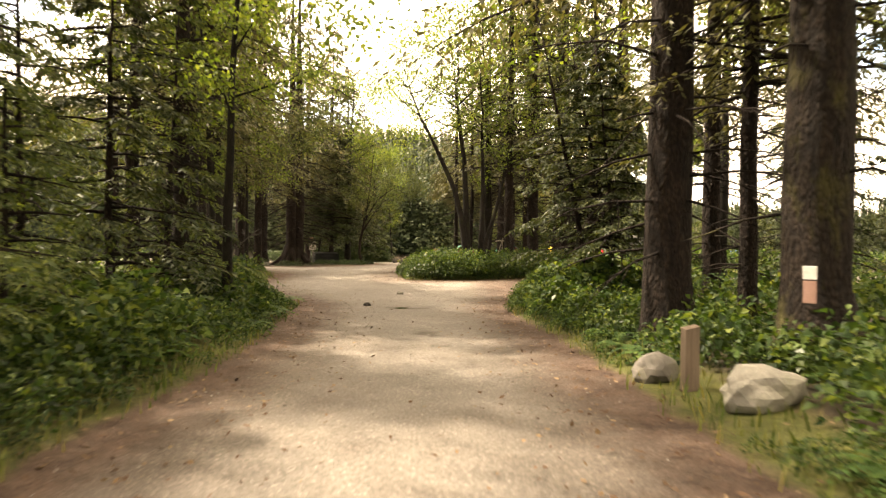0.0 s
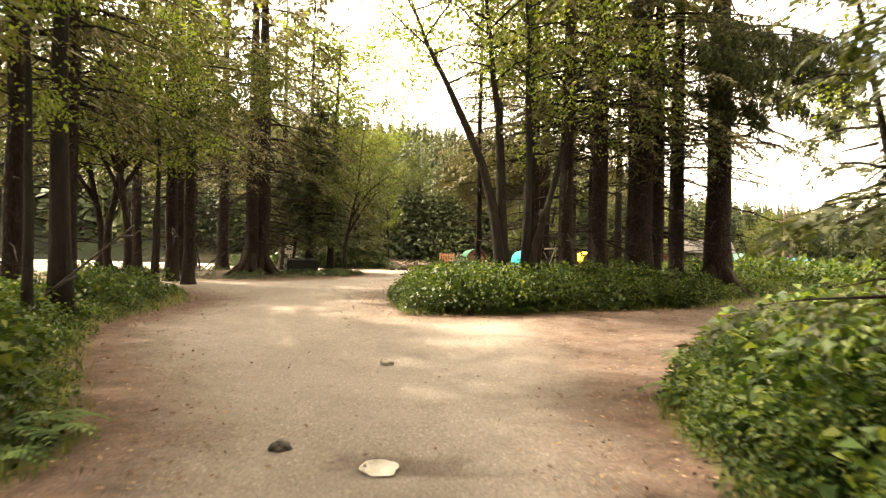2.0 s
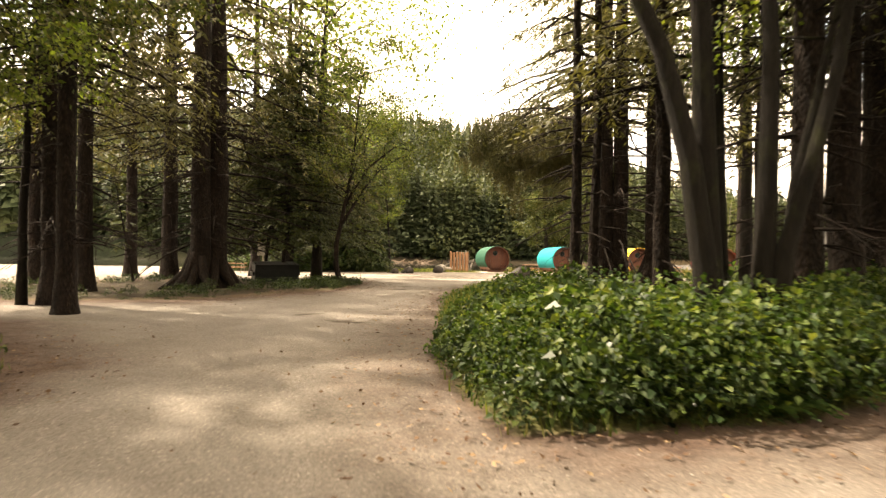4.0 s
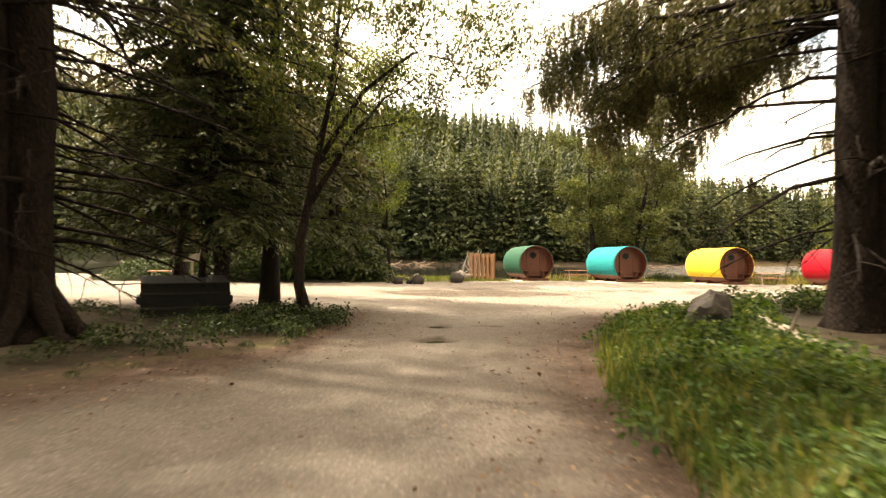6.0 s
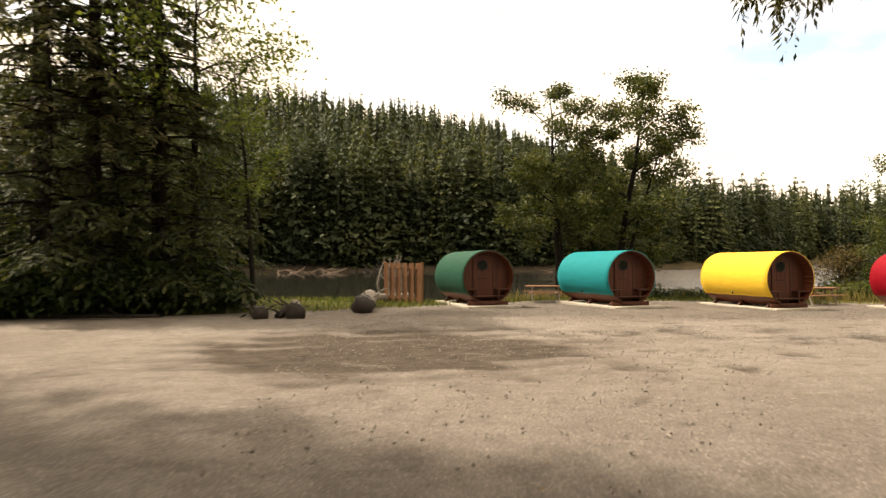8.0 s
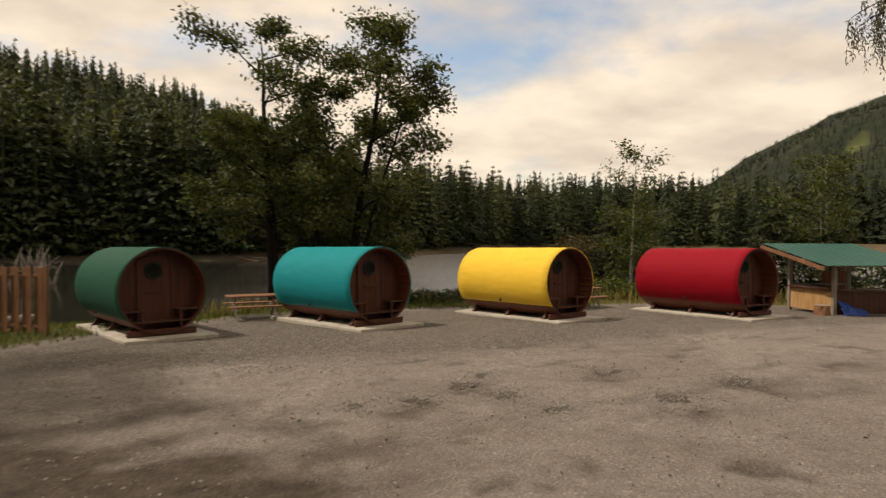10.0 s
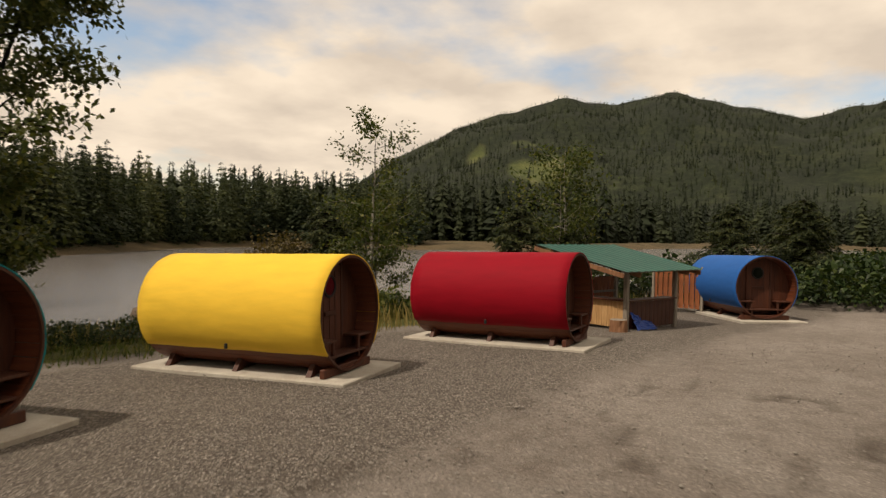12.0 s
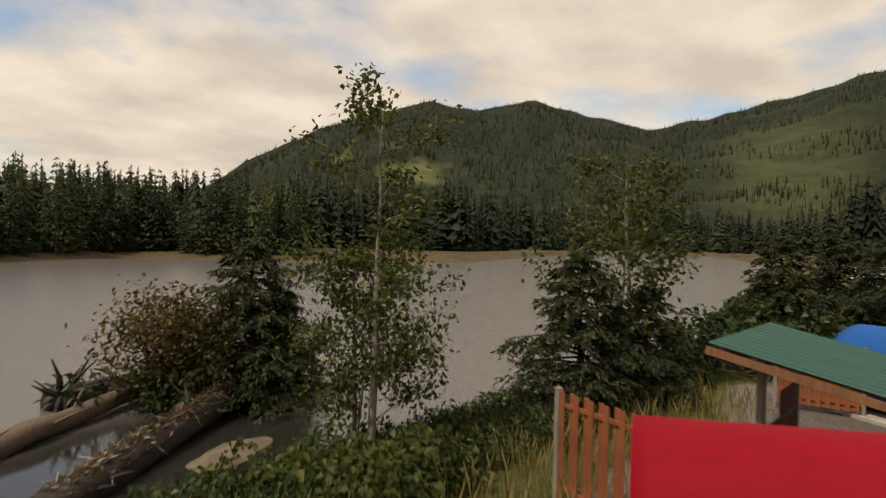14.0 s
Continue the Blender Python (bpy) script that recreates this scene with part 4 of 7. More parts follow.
SPRUCE_K = grow_conifer(36, 26, 0.6, 6.6, 5.2, 74, M_NEEDLE_SHADE, M_BARK, dead=44, droop=0.4, needle=0.2, twig_n=11, spray=12, high_z=14, dead_len=(0.7, 3.4), roots=6,
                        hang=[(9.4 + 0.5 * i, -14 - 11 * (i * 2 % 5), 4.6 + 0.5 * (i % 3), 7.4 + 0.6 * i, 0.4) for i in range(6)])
HEMLOCK = grow_conifer(16, 8.5, 0.09, 1.2, 2.4, 44, M_NEEDLE_L, M_BARK, dead=4, droop=0.25, needle=0.15, twig_n=15, spray=14, lean=(0.05, 0.02))
HEMLOCK_D = grow_conifer(19, 9.0, 0.11, 0.9, 3.2, 50, M_NEEDLE_SHADE, M_BARK, dead=4, droop=0.25, needle=0.24, twig_n=12, spray=12)
HEMLOCK_T = grow_conifer(29, 9.5, 0.08, 2.6, 2.1, 22, M_NEEDLE_SHADE, M_BARK, dead=22, droop=0.22, needle=0.15, twig_n=11, spray=14, lean=(-0.2, 0.02))
HEMLOCK_U = grow_conifer(30, 11, 0.09, 2.4, 3.6, 66, M_NEEDLE_SHADE, M_BARK, dead=14, droop=0.2, needle=0.22, twig_n=14, spray=14, lean=(0.08, -0.02))
HEMLOCK_S = grow_conifer(17, 5.0, 0.06, 0.4, 1.7, 36, M_NEEDLE_L, M_BARK, dead=2, droop=0.2, needle=0.13, twig_n=13, spray=12)
SPRUCE_MOSS = grow_conifer(18, 24, 0.48, 6.0, 4.2, 60, M_NEEDLE, M_BARK_MOSS, dead=10, flare=1.7, needle=0.24, spray=12)

WOOD = [
    # x, y, meshes, scale, label, category
    (5.15, -5.5, SPRUCE_A, 1.05, "tall spruce with rough reddish-brown bark by the road", "tree"),
    (6.42, -8.4, SPRUCE_MOSS, 1.0, "stout mossy spruce trunk with a small board nailed on", "tree"),
    (6.9, -5.0, SPRUCE_C, 0.8, "slim dark spruce between two stout ones", "tree"),
    (9.6, -2.0, SPRUCE_C, 0.9, "slim dark spruce trunk in the wood", "tree"),
    (11.5, -7.0, SPRUCE_B, 0.9, "dark spruce with bare lower trunk", "tree"),
    (8.8, 1.8, SPRUCE_B, 0.9, "dark spruce with bare lower trunk", "tree"),
    # this and the other lot-edge spruce are added to shade the dumpster trees
    (-16.6, 44.9, SPRUCE_A, 1.0, "dark spruce added at the edge of the lot for shade", "tree"),
    (-10.2, 45.2, SPRUCE_E, 1.4, "broad drooping spruce behind the dumpster", "tree"),
    (-19.5, 46.6, SPRUCE_B, 1.05, "dark spruce added at the edge of the lot for shade", "tree"),
    (-13.8, 51.4, SPRUCE_B, 1.0, "dark spruce beside the notice board", "tree"),
    (-13.6, 28.6, SPRUCE_B, 1.0, "dark spruce in the open wood", "tree"),
    (-15.8, 20.4, SPRUCE_C, 0.95, "slim spruce in the open wood", "tree"),
    (-18.0, 27.4, SPRUCE_C, 1.0, "slim spruce in the open wood", "tree"),
    (-10.9, 14.9, SPRUCE_C, 0.95, "slim spruce in the open wood", "tree"),
    (-11.7, 25.9, SPRUCE_C, 1.1, "slim straight spruce in the open wood", "tree"),
    (-20.0, 38.5, SPRUCE_B, 1.1, "dark spruce in the open wood", "tree"),
    (16.0, 0.0, SPRUCE_B, 1.0, "dark spruce with bare lower trunk", "tree"),
    (7.8, 22.9, SPRUCE_K, 0.95, "stout tall spruce in the cluster on the island", "tree"),
    (5.8, 21.1, SPRUCE_B, 1.05, "tall spruce in the cluster on the island", "tree"),
    (4.3, 19.6, SPRUCE_B, 0.9, "tall spruce in the cluster on the island", "tree"),
    (9.0, 24.5, SPRUCE_B, 1.0, "tall spruce in the cluster on the island", "tree"),
    (10.4, 26.2, SPRUCE_A, 0.85, "tall spruce in the cluster on the island", "tree"),
    (6.6, 26.0, SPRUCE_C, 1.0, "tall spruce in the cluster on the island", "tree"),
    (12.2, 26.0, SPRUCE_K, 1.0, "stout bare-trunked spruce with long dark boughs", "tree"),
    (3.4, 24.5, SPRUCE_C, 0.9, "slim spruce on the island", "tree"),
    (1.35, 24.5, SPRUCE_G, 1.0, "slim spruce with drooping boughs above the bushes", "tree"),
    (2.4, 27.0, SPRUCE_G, 1.1, "slim spruce with drooping boughs above the bushes", "tree"),
    (-13.4, 10.2, SPRUCE_C, 1.15, "dark spruce in deep shade beside the road", "tree"),
    (-12.8, 18.2, SPRUCE_C, 1.05, "slim dark spruce in the open wood", "tree"),
    (-11.5, 13.2, SPRUCE_C, 1.15, "dark spruce in the open wood", "tree"),
    (5.7, 38.4, SPRUCE_D, 1.0, "twin-trunked spruce with long drooping boughs", "tree"),
    (7.5, 37.6, SPRUCE_F, 1.05, "stout spruce beside the twin-trunked one", "tree"),
    (17.4, 51.4, SPRUCE_LOT, 1.0, "tall spruce at the lot's edge with hanging boughs", "tree"),
    (-11.9, 37.2, SPRUCE_L, 1.0, "twin-trunked spruce with flared roots beside the dumpster", "tree"),
    (-15.4, 33.9, SPRUCE_B, 1.0, "dark spruce with bare lower trunk", "tree"),
    (-7.4, 2.4, SPRUCE_B, 0.9, "dark spruce in deep shade beside the road", "tree"),
    (-8.5, 1.6, SPRUCE_C, 1.0, "dark spruce in deep shade beside the road", "tree"),
    (-11.0, -4.0, SPRUCE_B, 0.95, "dark spruce in deep shade beside the road", "tree"),
    (-12.0, 66.5, SPRUCE_B, 1.0, "dark spruce at the lakeside", "tree"),
    (-14.5, 68.0, SPRUCE_A, 0.9, "dark spruce at the lakeside", "tree"),
    (-10.0, 67.5, SPRUCE_C, 1.0, "dark spruce at the lakeside", "tree"),
    (17.0, 12.0, SPRUCE_B, 1.0, "dark spruce in the wood", "tree"),
    (23.0, 24.0, SPRUCE_C, 1.1, "dark spruce in the wood", "tree"),
]
TURNED = [(SPRUCE_LOT, 0), (SPRUCE_K, 0), (SPRUCE_D, -12), (SPRUCE_L, 227), (SPRUCE_F, 73)]
for i, (x, y, ms, sc, lab, cat) in enumerate(WOOD):
    plant("spruce", ms, x, y, lab, cat, "spruces of the wood", next((t for m, t in TURNED if m is ms), (i * 77) % 360), sc)
SAPLINGS = [
    (-5.2, -9.2, HEMLOCK_S, 0.9), (-4.6, -12.6, HEMLOCK, 0.75), (-7.0, -6.0, HEMLOCK, 0.9), (-6.5, -1.0, HEMLOCK, 1.0), (-9.5, -8.0, HEMLOCK, 1.1), (-6.2, -13.0, HEMLOCK, 1.1), (-6.8, -10.2, HEMLOCK, 1.15),
    (5.0, 0.3, HEMLOCK_T, 0.95), (5.9, 0.9, HEMLOCK_T, 0.9), (6.9, 4.8, HEMLOCK_T, 0.9), (-16.6, 40.6, HEMLOCK_T, 0.6),
    (-8.4, 66.0, HEMLOCK_S, 1.0), (-9.6, 66.6, HEMLOCK_D, 1.35), (-11.6, 67.6, HEMLOCK_D, 1.6), (-13.4, 66.0, HEMLOCK_D, 1.5),
]
DENSE = [(-6.9, -3.0, 0.95), (-12.0, -8.0, 1.1), (15.5, 8.0, 1.1)]
for i, (x, y, sc, t) in enumerate([(-9.7, 43.3, 1.0, 150), (-11.2, 43.9, 1.05, 40), (-9.9, 42.2, 1.1, 10)]):
    plant("leaning_hemlock", HEMLOCK_U, x, y, "leaning dark hemlock with boughs above the dumpster", "tree", "leaning hemlocks", t, sc)
for x, y, sc, t in [(5.6, 0.2, 0.72, 170)]:
    plant("dark_hemlock", HEMLOCK_U, x, y, "dark hemlock with flat feathery boughs beside the fork", "tree", "dark hemlocks", t, sc)
for i, (x, y, ms, sc) in enumerate(SAPLINGS):
    plant("young_hemlock", ms, x, y, "young hemlock with feathery drooping dark boughs" if ms is HEMLOCK_D else "young hemlock with feathery drooping light green boughs", "tree", "young hemlocks", 0 if ms is HEMLOCK_T else (i * 131) % 360, sc)

for i, (x, y, sc) in enumerate(DENSE):
    plant("dark_hemlock", HEMLOCK_D, x, y, "dense dark hemlock with boughs down to the ground", "tree", "dark hemlocks", (i * 113) % 360, sc)

# alders and other broadleaf trees
ALDER_MULTI = grow_broadleaf(21, [(0, 0, 0.19, 0, 0, 1.0), (0, 0, 0.21, 0, 0, 1.05), (0, 0, 0.17, 0, 0, 0.95), (0, 0, 0.15, 0, 0, 0.85), (0, 0, 0.12, 0, 0, 0.8)],
                             11.5, 3.0, 9000, 0.115, M_LEAF, M_BARK_ALDER, 0.6,
                             paths=[[(0.3, 0, -0.3), (0.15, 0, 2.5), (-0.5, 0.1, 4.9), (-1.5, 0.2, 7), (-2.6, 0.2, 9.1), (-3.1, 0.3, 11)],
                                    [(0.4, 0.2, -0.3), (0.25, 0.2, 3), (0.1, 0.2, 6), (-0.3, 0.3, 9), (-0.5, 0.3, 11.5)],
                                    [(1.0, 0.1, -0.3), (1.15, 0.1, 4), (1.05, 0.2, 8), (0.9, 0.3, 11)],
                                    [(1.1, -0.1, -0.3), (1.3, 0, 1.8), (2.1, 0.1, 4.4), (2.6, 0.2, 7.3), (3.4, 0.3, 9.3)],
                                    [(1.3, 0.3, -0.3), (1.6, 0.4, 2.5), (2.2, 0.5, 5), (2.9, 0.6, 8)]])
ALDER_SLIM = grow_broadleaf(22, [(0, 0, 0.13, 0.06, 0.03, 1.0)], 11.5, 2.8, 4200, 0.13, M_LEAF, M_BARK_ALDER, 0.42)
ALDER_LEAN = grow_broadleaf(23, [(0, 0, 0.135, 0, 0, 0.9), (0, 0, 0.08, 0, 0, 0.6), (0, 0, 0.06, 0, 0, 0.6)], 9, 3.0, 14000, 0.105, M_LEAF_D, M_BARK, 0.46, 0.55,
                            paths=[[(0.05, 0, -0.3), (-0.3, 0, 1.1), (-0.2, 0, 2.2), (0.05, 0.1, 3.2), (0.25, 0.1, 4.6), (0.5, 0.2, 6.2), (0.7, 0.3, 8.5), (1.2, 0.5, 11.6)],
                                   [(-0.02, 0.05, 2.9), (0.5, 0.15, 3.7), (1.1, 0.3, 4.7), (1.7, 0.6, 5.5), (2.5, 0.8, 6.1)],
                                   [(0.2, 0.1, 3.9), (1.2, 0.3, 5.6), (2.4, 0.5, 6.6), (3.3, 0.7, 6.5), (4.0, 0.8, 5.6)]])
MAPLE_BIG = grow_broadleaf(24, [(-1.1, 0.3, 0.2, -0.06, 0.06, 0.94), (1.3, -0.8, 0.2, 0.12, -0.1, 0.97), (0.4, 0.2, 0.12, 0.02, 0.02, 0.74), (-0.9, 0.2, 0.12, -0.1, 0.04, 0.62), (1.6, -0.5, 0.12, 0.22, -0.14, 0.8)], 11.2, 2.9, 42000, 0.165, M_MAPLE, M_BARK_ALDER, 0.2, 0.5)
SAPLING = grow_broadleaf(25, [(0, 0, 0.08, 0.02, 0.0, 1.0), (0.5, 0.15, 0.06, 0.1, 0.06, 0.62)], 7.2, 1.75, 3600, 0.145, M_LEAF_D, M_BARK_PALE, 0.22, 0.42)
ALDER_SHORE = grow_broadleaf(26, [(0, 0, 0.1, 0.04, 0.02, 1.0), (0.4, 0.3, 0.07, -0.12, 0.02, 0.8)], 7.0, 2.1, 4200, 0.18, M_LEAF_D, M_BARK_PALE, 0.3, 0.6)
plant("alder", ALDER_MULTI, 1.58, 17.6, "many-stemmed leaning alder rising from the bushes", "tree")
plant("alder", ALDER_LEAN, -6.6, 40.2, "leaning crooked alder beside the black dumpster", "tree")
for x, y, sc, t in [(-13.2, 22.2, 1.25, 10), (-15.9, 25.6, 1.3, 200), (-12.2, 20.8, 1.15, 150)]:
    plant("crooked_alder", ALDER_LEAN, x, y, "crooked dark-stemmed alder in the open wood", "tree", "crooked alders", t, sc)
for i, (x, y, sc) in enumerate([(-14.0, 24.5, 1.0), (-10.8, 20.5, 0.9), (-6.3, 66.8, 0.8), (-4.5, -2.0, 1.0), (10.5, 10.5, 0.9), (-9.0, 10.0, 0.95), (-7.6, 6.0, 1.05), (-12.0, 28.4, 1.1)]):
    for tries in range(6):
        if x < 0 and y < 46 and max(float(inside(p, np.array([x]), np.array([y]))[0]) for p in VEG.values()) < 0.7:
            x -= 0.4
    plant("slim_alder", ALDER_SLIM, x, y, "slim alder with sunlit yellow-green leaves", "tree", "slim alders", (i * 97) % 360, sc)
# alders added mostly for their overhead crowns, which shade the road
CANOPY = grow_broadleaf(41, [(0, 0, 0.24, 0.03, 0.02, 1.0)], 16, 6.2, 6500, 0.24, M_LEAF, M_BARK_ALDER, 0.5, 1.5)
for i, (x, y, sc) in enumerate([(-6.6, -15.5, 1.0), (6.2, -13.8, 1.0), (-7.4, -6.5, 1.0), (9.6, -1.6, 1.05), (-8.6, 6.6, 1.0), (-9.6, 12.3, 1.1), (11.5, 8.0, 1.0), (9.6, 33.6, 1.0), (3.2, 20.6, 0.9), (-8.8, 68.2, 0.85), (-8.6, 44.6, 1.05)]):
    plant("tall_alder", CANOPY, x, y, "tall alder with a wide light green crown, added mostly to shade the road", "tree", "tall alders", (i * 103) % 360, sc)
plant("maple", MAPLE_BIG, 9.8, 74.5, "large spreading maple with dark green leaves on the lake bank", "tree", scale=1.06)
plant("shore_sapling", SAPLING, 24.7, 70.9, "tall thin pale-stemmed sapling with sparse leaves", "tree")
plant("shore_alder", ALDER_SHORE, 33.6, 66.3, "bushy shore alder with pale stems", "tree", turn=40)
plant("shore_alder", ALDER_SHORE, 25.6, 71.6, "bushy shore alder beside the thin sapling", "tree", turn=160, scale=0.62)
SPRUCE_SHORE = grow_conifer(27, 4.4, 0.09, 0.1, 2.4, 92, M_NEEDLE_SHADE, M_BARK, dead=0, droop=0.1, needle=0.19, twig_n=15, spray=12)
for x, y, sc, t in [(31.0, 67.6, 1.0, 0), (33.0, 65.9, 0.75, 90), (29.7, 76.7, 1.05, 30), (30.7, 76.5, 0.72, 200), (44.0, 60.5, 1.1, 10), (47.5, 57.5, 1.15, 70), (42.0, 57.0, 1.1, 120)]:
    plant("shore_spruce", SPRUCE_SHORE, x, y, "low bushy young spruce at the water's edge", "tree", "shore spruces", t, sc, z=max(gz(x, y), -0.5))
BUSH_BRONZE = grow_broadleaf(28, [(0, 0, 0.04, -0.1, 0, 1.0), (0.2, 0.1, 0.04, 0.2, 0.1, 0.9), (-0.2, 0.1, 0.03, -0.3, -0.1, 0.8)], 2.0, 1.2, 2200, 0.12, M_BRONZE, M_BARK, 0.15, 0.5)
for x, y, sc, t in [(28.4, 78.2, 1.25, 0), (29.2, 79.1, 1.35, 100), (30.6, 79.4, 1.1, 200), (28.9, 77.4, 0.9, 300)]:
    plant("bronze_shrub", BUSH_BRONZE, x, y, "bronze-leaved shrub on the driftwood islet", "shrub", "islet shrubs", t, sc, z=-0.5)


# ---- far woods: hillside, far shore and mountain ----
def far_conifer(seed, tiers, sides, wide=(0.35, 0.6)):
    """Unit-high ragged conifer: a thin dark core and drooping boughs of uneven reach."""
    r = np.random.default_rng(seed)
    v = [(math.cos(k * 1.2566) * 0.055, math.sin(k * 1.2566) * 0.055, 0.0) for k in range(5)] + [(0, 0, 0.97)]
    f = [(k, (k + 1) % 5, 5) for k in range(5)]
    fat = r.uniform(0.8, 1.15)
    for t in range(tiers):
        q = t / tiers
        for s in range(sides):
            a = (s + r.uniform(-0.4, 0.4)) * 2 * math.pi / sides + t * 0.9
            L = fat * (0.18 * (1 - q) ** 0.9 * min(1, 0.45 + 2.6 * q) + 0.008) * r.uniform(0.55, 1.2)
            z = 0.06 + 0.92 * q + r.uniform(-0.5, 0.5) / tiers
            w = r.uniform(*wide)
            n0 = len(v)
            v += [(0, 0, z + 0.4 * L + 0.02), (math.cos(a - w) * L, math.sin(a - w) * L, z - r.uniform(0.1, 0.5) * L), (math.cos(a + w) * L * r.uniform(0.6, 1), math.sin(a + w) * L, z - r.uniform(0.1, 0.5) * L)]
            f.append((n0, n0 + 1, n0 + 2))
    return np.array(v), np.array(f)


def leafy_conifer(seed, n=820):
    """Unit-high conifer of many small drooping sprays in uneven whorls."""
    g = np.random.default_rng(seed)
    q = g.uniform(0, 1, n) ** 1.15
    q = (np.round(q * 15) + g.normal(0, 0.16, n)) / 15.5
    reach = g.uniform(0.18, 0.26) * np.clip(1 - q, 0, 1) ** 0.85 * np.minimum(1, 0.5 + 2.4 * q) + 0.006
    a = g.uniform(0, 6.28, n)
    lobes = 1 + 0.3 * np.sin(a * 5 + np.round(q * 15) * 2.1)
    r = reach * g.uniform(0.25, 1, n) ** 0.6 * lobes
    c = np.stack([np.cos(a) * r, np.sin(a) * r, np.clip(0.05 + 0.94 * q, 0.03, 0.99) - 0.3 * r], -1)
    d = unit(np.stack([np.cos(a), np.sin(a), np.full(n, -0.55)], -1) + g.normal(0, 0.35, (n, 3)))
    side = unit(np.cross(d, np.array([0, 0, 1.0]) + g.normal(0, 0.35, (n, 3))))
    L, W = (0.022 + 0.17 * reach)[:, None] * g.uniform(0.6, 1.2, (n, 1)), (0.007 + 0.055 * reach)[:, None] * g.uniform(0.6, 1.3, (n, 1))
    v = np.stack([c - d * L * 0.4, c + side * W, c + d * L * 0.6, c - side * W], 1).reshape(-1, 3)
    k = np.arange(n * 4).reshape(n, 4)
    m = len(v)
    core = np.array([(math.cos(j * 1.2566) * 0.02, math.sin(j * 1.2566) * 0.02, 0.0) for j in range(5)] + [(0, 0, 0.98)])
    return np.vstack([v, core]), np.vstack([k[:, [0, 1, 2]], k[:, [0, 2, 3]], np.array([(m + j, m + (j + 1) % 5, m + 5) for j in range(5)])])


def forest(name, label, pts, heights, kinds, mat):
    V, F, T, n = [], [], [], 0
    for (x, y, z), h, k in zip(pts, heights, rng.integers(0, len(kinds), len(pts))):
        v, f = kinds[k]
        a = rng.uniform(0, 6.28)
        w = rng.uniform(0.75, 1.35)
        c, s = math.cos(a) * w, math.sin(a) * w
        vv = np.stack([v[:, 0] * c - v[:, 1] * s, v[:, 0] * s + v[:, 1] * c, v[:, 2]], -1) * h + (x, y, z)
        V.append(vv)
        F.append(f + n)
        T.append(np.full(len(v), rng.uniform(0, 1)))
        n += len(v)
    me = bpy.data.meshes.new(name)
    me.from_pydata(np.vstack(V).tolist(), [], np.vstack(F).tolist())
    me.materials.append(mat)
    tone = np.concatenate(T)
    la = me.color_attributes.new("tone", "FLOAT_COLOR", "POINT")
    la.data.foreach_set("color", np.stack([tone, tone, tone, np.ones_like(tone)], -1).astype(np.float32).ravel())
    return tagged(new(name, me), label, "forest", kind="stuff")


def scatter(n, az0, az1, r0, r1, power=1.0):
    a = np.radians(rng.uniform(az0, az1, n))
    r = r0 + (r1 - r0) * rng.uniform(0, 1, n) ** power
    return 5.8 + r * np.sin(a), 58.9 + r * np.cos(a)


FRONT = [leafy_conifer(40 + i) for i in range(7)]
HI = [far_conifer(i, 14, 6, (0.3, 0.55)) for i in range(8)]
LO = [far_conifer(20 + i, 4, 3) for i in range(4)]
x, y = scatter(9500, -75, 60, 62, 240, 1.3)
ok = (inside(SHORE, x, y) < -4) & (y > 100)
x, y = x[ok], y[ok]
shore_d = -inside(SHORE, x, y)
az, r = az_el(x, y)
hh = (6 + 13 * rng.uniform(0, 1, len(x)) ** 0.7) * np.where(az > 22, 0.86, 1.0)
P3 = np.stack([x, y, ground_z(x, y) - 0.5], -1)
front = (shore_d < 9) & (az > -42) & (az < 62)
forest("far_forest", "dense dark conifer forest on the hillside across the lake", P3[front], hh[front], FRONT, M_NEEDLE_FAR)
forest("far_forest_upper", "dense dark conifer forest higher on the hillside", P3[~front], hh[~front], HI, M_NEEDLE_FAR)
# unseen wood added behind the start of the road, to block light from there
x, y = rng.uniform(-62, 62, 420), rng.uniform(-60, -22, 420)
ok = (y < -25) & ((x < -5) | (x > 6))
x, y = x[ok], y[ok]
forest("outer_wood", "unseen dark conifer wood added behind the start of the road to block light", np.stack([x, y, ground_z(x, y) - 0.4], -1), rng.uniform(14, 24, len(x)), HI, M_NEEDLE_FAR)
x, y = scatter(4200, 40, 125, 180, 520, 1.8)
ok = (inside(SHORE, x, y) < -13)
x, y = x[ok], y[ok]
# the belt takes the darker needles, so its shade lies in the colour
forest("valley_forest", "belt of conifers behind the far shore flats", np.stack([x, y, ground_z(x, y) - 0.5], -1), 6 + 15 * rng.uniform(0, 1, len(x)) ** 1.4, HI, M_NEEDLE_FAR_SHADE)
x, y = scatter(16000, 44, 125, 480, 1700, 0.8)
az, r = az_el(x, y)
ok = rng.uniform(0, 1, len(x)) > np.clip(clearing(az, r) * 1.8, 0, 0.95)
clump = np.array([noise.noise((a * 0.011, b * 0.011, 4.7)) for a, b in zip(x, y)])
ok &= ~((az > 88) & (r < 1250) & (clump < 0.08))
x, y, r = x[ok], y[ok], r[ok]
rough = np.array([noise.noise((a * 0.008, b * 0.008, 1.3)) for a, b in zip(x, y)]) * 20 * smooth01(450, 700, r) * smooth01(1640, 1350, r)
forest("mountain_forest", "distant conifer forest on the mountain slopes", np.stack([x, y, ground_z(x, y) + rough - 3], -1), rng.uniform(7, 15, len(x)) * np.interp(r, [500, 1250, 1500], [1.15, 1.05, 0.65]), LO, M_NEEDLE_FAR_SHADE)


# ---- the barrel cabins ----
R_BARREL, L_BARREL, AXIS_Z = 1.1, 4.2, 1.17


